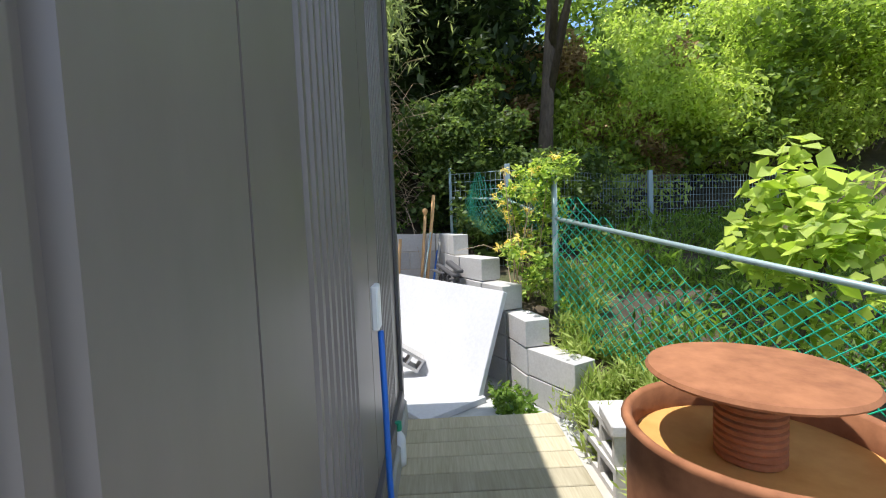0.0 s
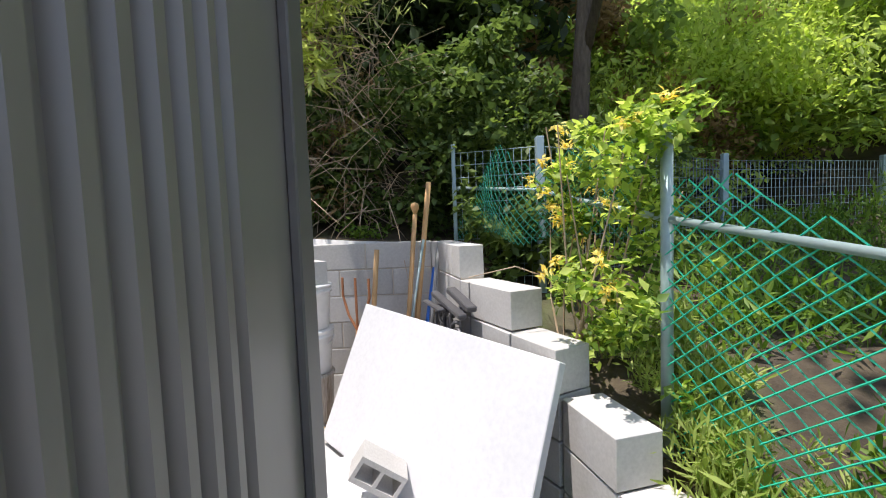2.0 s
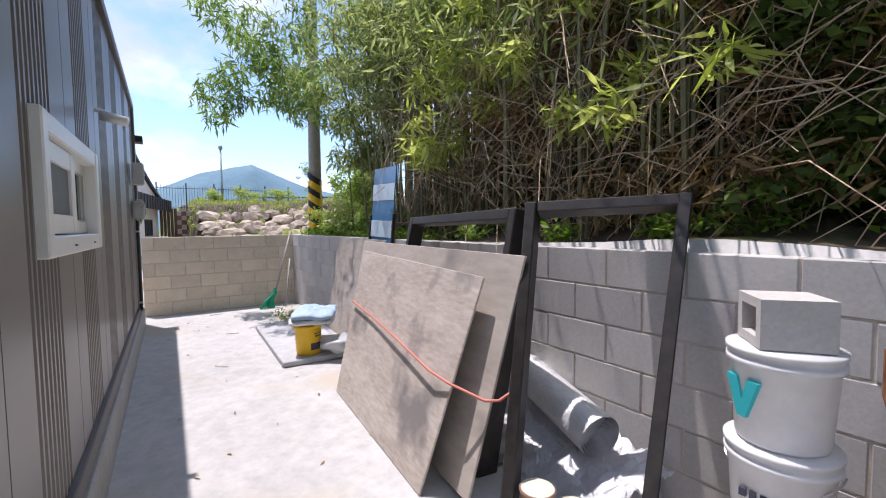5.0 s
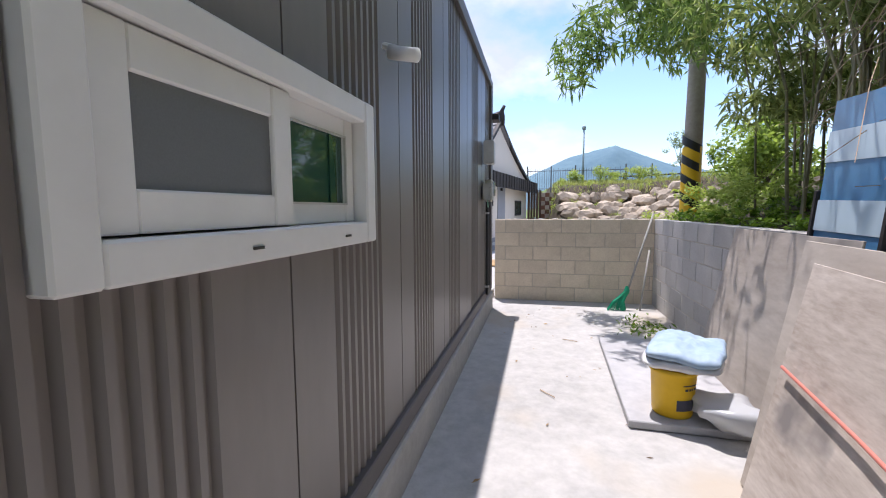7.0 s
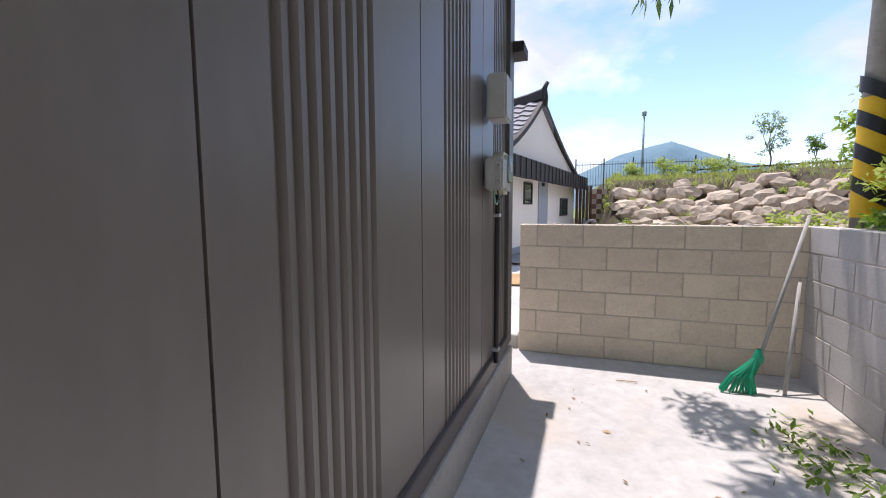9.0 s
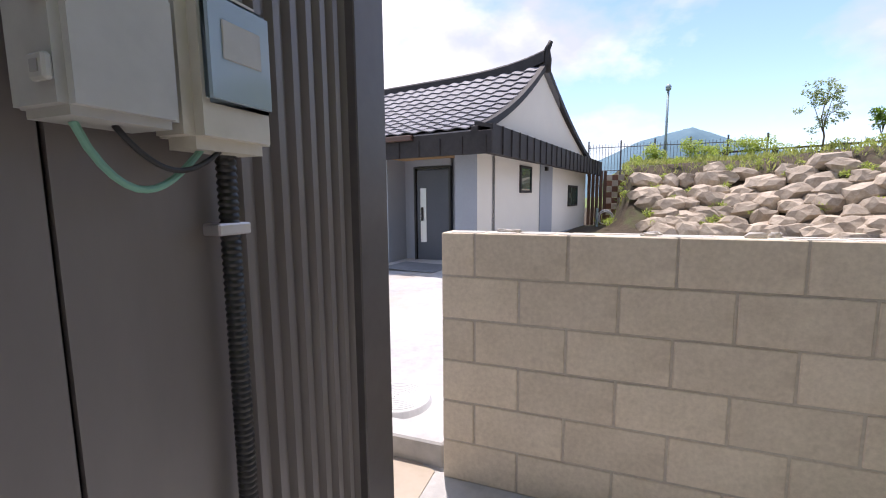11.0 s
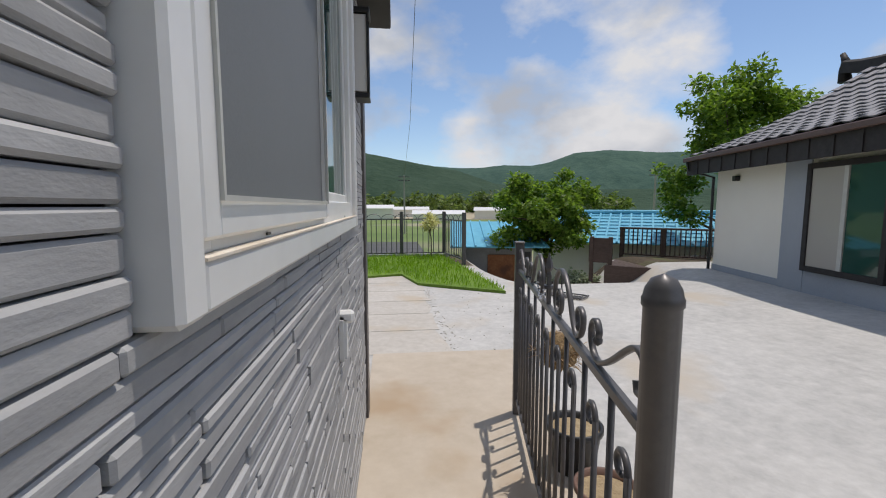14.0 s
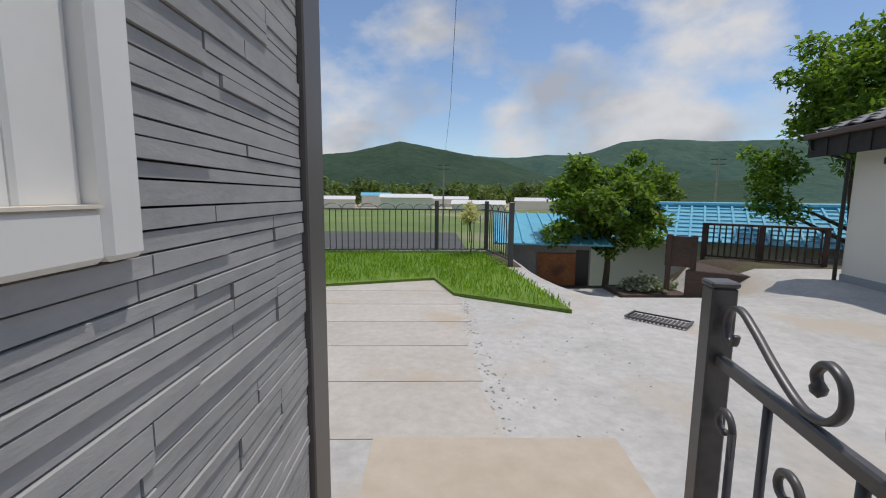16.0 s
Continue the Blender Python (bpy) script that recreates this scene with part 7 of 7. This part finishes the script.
M_MULCH = surf("dark_mulch_rows", (0.05, 0.05, 0.055), (0.12, 0.12, 0.115), 0.8, 1.5, 0.2, 0.5, stretch=(3, 0.2, 1), rnd=0, dist=0.1)
M_GRAVEL = surf("pale_gravel", (0.30, 0.285, 0.26), (0.42, 0.40, 0.37), 0.95, 8, 0.4, 0.5, rnd=0, dist=0.03)
M_STUBBLE = surf("dry_stubble_field", (0.34, 0.28, 0.19), (0.46, 0.40, 0.28), 0.95, 0.6, 0.05, 0.3, rnd=0)
for nm, lb, mt, loop, z in (("pavement_track", "pale gravel track below the yard", M_GRAVEL, [(-29, -16), (-21, -14), (-21.5, 4), (-28, 5)], 0.0), ("ground_mulch_field", "dark plastic mulch rows in a field", M_MULCH, [(-47, -30), (-31, -26), (-30, 3), (-46, 3)], 0.02), ("ground_stubble_field", "dry tan stubble field across the valley", M_STUBBLE, [(-240, -110), (-120, -60), (-118, 34), (-236, 80)], 0.04)):
    tagged(part(nm, prism(loop, 2, -2.72, -2.55 + z), mt), lb, "field", kind="structure")
tl_ = []
rf = np.random.default_rng(17)
for _ in range(260):
    az, r = radians(rf.uniform(150, 205)), rf.uniform(170, 280)
    tl_.append((r * math.cos(az), r * math.sin(az), rf.uniform(-1.5, 5.5), rf.uniform(2.5, 5.2)))
tagged(new("far_tree_line", leaves("far_tree_line", cloud(rf, tl_, 16000), 2.2, L_DARK, rf, 1.5)), "distant dark tree line beyond the fields", "trees", kind="stuff")
for k, (az, r, w, h, d) in enumerate(((183, 120, 14, 3.2, 6), (178, 150, 16, 2.6, 6), (187, 140, 9, 3.6, 7), (173.5, 110, 13, 1.8, 5), (166, 130, 12, 2.5, 6), (160, 150, 8, 4, 6), (192, 130, 10, 2.5, 6))):
    x, y = r * math.cos(radians(az)), r * math.sin(radians(az))
    hb_ = thing("far_farm_building", "distant low white farm building in the fields", "building", "far farm buildings", at=(x, y, -2.6), rz=az + 90)
    part("wall", box(-w / 2, w / 2, -d / 2, d / 2, 0, h), M_STUCCO, hb_)
    part("roof", prism([(-d / 2 - 0.3, h), (0, h + 1.0), (d / 2 + 0.3, h)], 0, -w / 2 - 0.3, w / 2 + 0.3), M_BLUEROOF if k % 3 == 2 else M_BUCKET, hb_)
for az, r in ((178, 60), (146.5, 55)):
    x, y = r * math.cos(radians(az)), r * math.sin(radians(az))
    up_ = thing("far_utility_pole", "distant utility pole with cross arms", "utility pole", "far utility poles", at=(x, y, -2.6))
    part("shaft", tube([(0, 0, 0), (0, 0, 8.2)], 0.14, 8, r2=0.09), M_POLE, up_)
    for z in (7.4, 7.9):
        part("cross_arm", box(-0.05, 0.05, -0.8, 0.8, z, z + 0.1), M_DARKIRON, up_)
solid("overhead_cable", tube([(-59.9, 2.1, 5.4), (-30, 1.6, 7.0), (-12, 1.1, 10.0), (-4, 0.8, 14.0)], 0.012, 5), M_BLACK, "thin black overhead cable", "cable")

# ---- pieces: blocks, slates, roof tiles ----
bmesh_cache = {}


def block_mesh(L, T, mat):
    key = (round(L, 3), T, mat.name)
    if key not in bmesh_cache:
        bmesh_cache[key] = to_mesh("block", box(0, L, 0, T, 0, 0.191, 0.0035), mat)
    return bmesh_cache[key]


def lay(parent, L, rows, T, mat, first, rng):
    """Courses of blocks from the top down; first: offsets of the first joint in odd and even rows."""
    for r in range(rows):
        z = 1.2 - 0.2 * (r + 1) + 0.005
        x = 0.0
        joints = [0.0]
        j = first[r % 2]
        while j < L - 0.05:
            joints.append(j)
            j += 0.4
        joints.append(L)
        for a, b in zip(joints, joints[1:]):
            if b - a < 0.06:
                continue
            ob = new("block", block_mesh(b - a - 0.010, T, mat))
            ob.parent = parent
            ob.location = (a + 0.005, rng.uniform(-0.002, 0.002), z)


lay(wall_n, LN, 6, 0.15, M_BLOCK, (0.16, 0.36), r5)
lay(wall_e, LE, 6, 0.15, M_BLOCKG, (0.4, 0.2), r5)
lay(wall_k, LK, 6, 0.15, M_BLOCKG, (0.2, 0.4), r5)
for p, q, z in low_courses:
    d = Vector((q[0] - p[0], q[1] - p[1], 0))
    ob = new("block", block_mesh(round(d.length - 0.01, 2), 0.19, M_BLOCKG))
    ob.parent = low_wall
    ob.matrix_local = Matrix.Translation((p[0], p[1], z + 0.005)) @ Matrix.Rotation(math.atan2(d.y, d.x) + r5.uniform(-0.03, 0.03), 4, "Z")
cap = thing("mortar_cap", "cracked pale mortar skim on the block wall", "mortar", kind="structure", at=(0, 0.6, 1.195))
x = 0.03
while x < 2.25:
    w = r5.uniform(0.10, 0.24)
    for y0, y1 in ((0.012, 0.078 + r5.uniform(-0.02, 0.02)), (0.083, 0.138)):
        if r5.uniform() < 0.22:
            continue
        cx, cy = x + w / 2, (y0 + y1) / 2
        loop = []
        for k in range(30):
            a = 2 * math.pi * k / 30
            e = [abs(math.cos(a)) ** 0.55 * (1 if math.cos(a) > 0 else -1), abs(math.sin(a)) ** 0.55 * (1 if math.sin(a) > 0 else -1)]
            wob = 0.90 + 0.16 * noise.noise((cx * 7 + math.cos(a) * 1.6, cy * 9 + math.sin(a) * 1.6, 2.0)) + r5.uniform(-0.015, 0.015)
            loop.append((cx + e[0] * (w / 2 - 0.002) * wob, cy + e[1] * (y1 - y0) / 2 * wob))
        part("mortar_patch", prism(loop, 2, 0.0, r5.uniform(0.0016, 0.0038)), M_CAP, cap)
    x += w
for k in range(12):
    o = part("mortar_crumb", blob(1.0, 60 + k, 2, 0.5, (r5.uniform(0.012, 0.035), r5.uniform(0.008, 0.018), r5.uniform(0.006, 0.014))), M_CAP, cap)
    o.location = (r5.uniform(0.12, 2.0), r5.uniform(0.03, 0.12), 0.007)

# slate strips on the north side
rs = np.random.default_rng(3)
strip = {}
extra = bmesh.new()
z, count = 0.02, 0
while z < 2.50:
    h = float(rs.choice([0.020, 0.025, 0.031]))
    spans = [(-2.745, -0.052)] if (z + h < CZ0 + 0.004 or z > CZ1) else [(-2.745, CW0 - 0.003), (CW1 + 0.003, -0.052)]
    for a, b in spans:
        x = a
        while x < b - 0.01:
            L = float(rs.choice([0.18, 0.28, 0.40, 0.56]))
            L = min(L, b - x)
            if b - x - L < 0.06:
                L = b - x
            t = float(rs.choice([0.007, 0.009, 0.0115]))
            if z < 1.9 and count < 300 and z > 0.45 and x > -1.3:
                key = (round(L, 2), h, t)
                if key not in strip:
                    strip[key] = to_mesh("slate_strip", box(0, round(L, 2) - 0.003, -0.05, t, 0, h - 0.002, 0.0035), M_SLATE)
                ob = new("slate_strip", strip[key])
                ob.parent = house
                ob.location = (x + 0.001, 0.026, z)
                count += 1
            else:
                box(x + 0.001, x + L - 0.002, -0.05, t + 0.026, z, z + h - 0.003, 0.0, extra)
            x += L
    z += h
tagged(part("slate_course", extra, M_SLATE, house), kind="stuff")

# roof tiles of the front slope
tm = bmesh.new()
W, D = 0.33, 0.335
prof = [(W * k / 8, 0.015 * math.sin(math.pi * k / 8 * 2) + 0.012) for k in range(9)]
ring = []
for yy, dz in ((0.0, 0.030), (0.0, 0.012), (D, 0.0)):
    ring.append([tm.verts.new((x, yy, z + dz)) for x, z in prof])
for a, b in ((ring[1], ring[0]), (ring[0], ring[2])):
    for j in range(8):
        tm.faces.new((a[j], a[j + 1], b[j + 1], b[j]))
bmesh.ops.recalc_face_normals(tm, faces=tm.faces[:])
tile = to_mesh("roof_tile", tm, M_TILE, False)
run = EV - RIDGE_Y
nrow = 13
for i in range(nrow):
    d0, d1 = run * i / nrow, run * (i + 1) / nrow
    z0, z1 = roof_z(d0), roof_z(d1)
    pitch = math.atan2(z1 - z0, d1 - d0)
    for j in range(23):
        ob = new("roof_tile", tile)
        ob.parent = white
        x = GX + 0.02 + j * W
        lift = 0.10 * abs((x - FL / 2) / (FL / 2 + EV)) ** 4 * ((i + 0.5) / nrow) ** 2
        ob.matrix_local = Matrix.Translation((x + W, EV - d0 + 0.02, z0 + 0.012 + lift)) @ Matrix.Rotation(math.pi, 4, "Z") @ Matrix.Rotation(pitch, 4, "X")
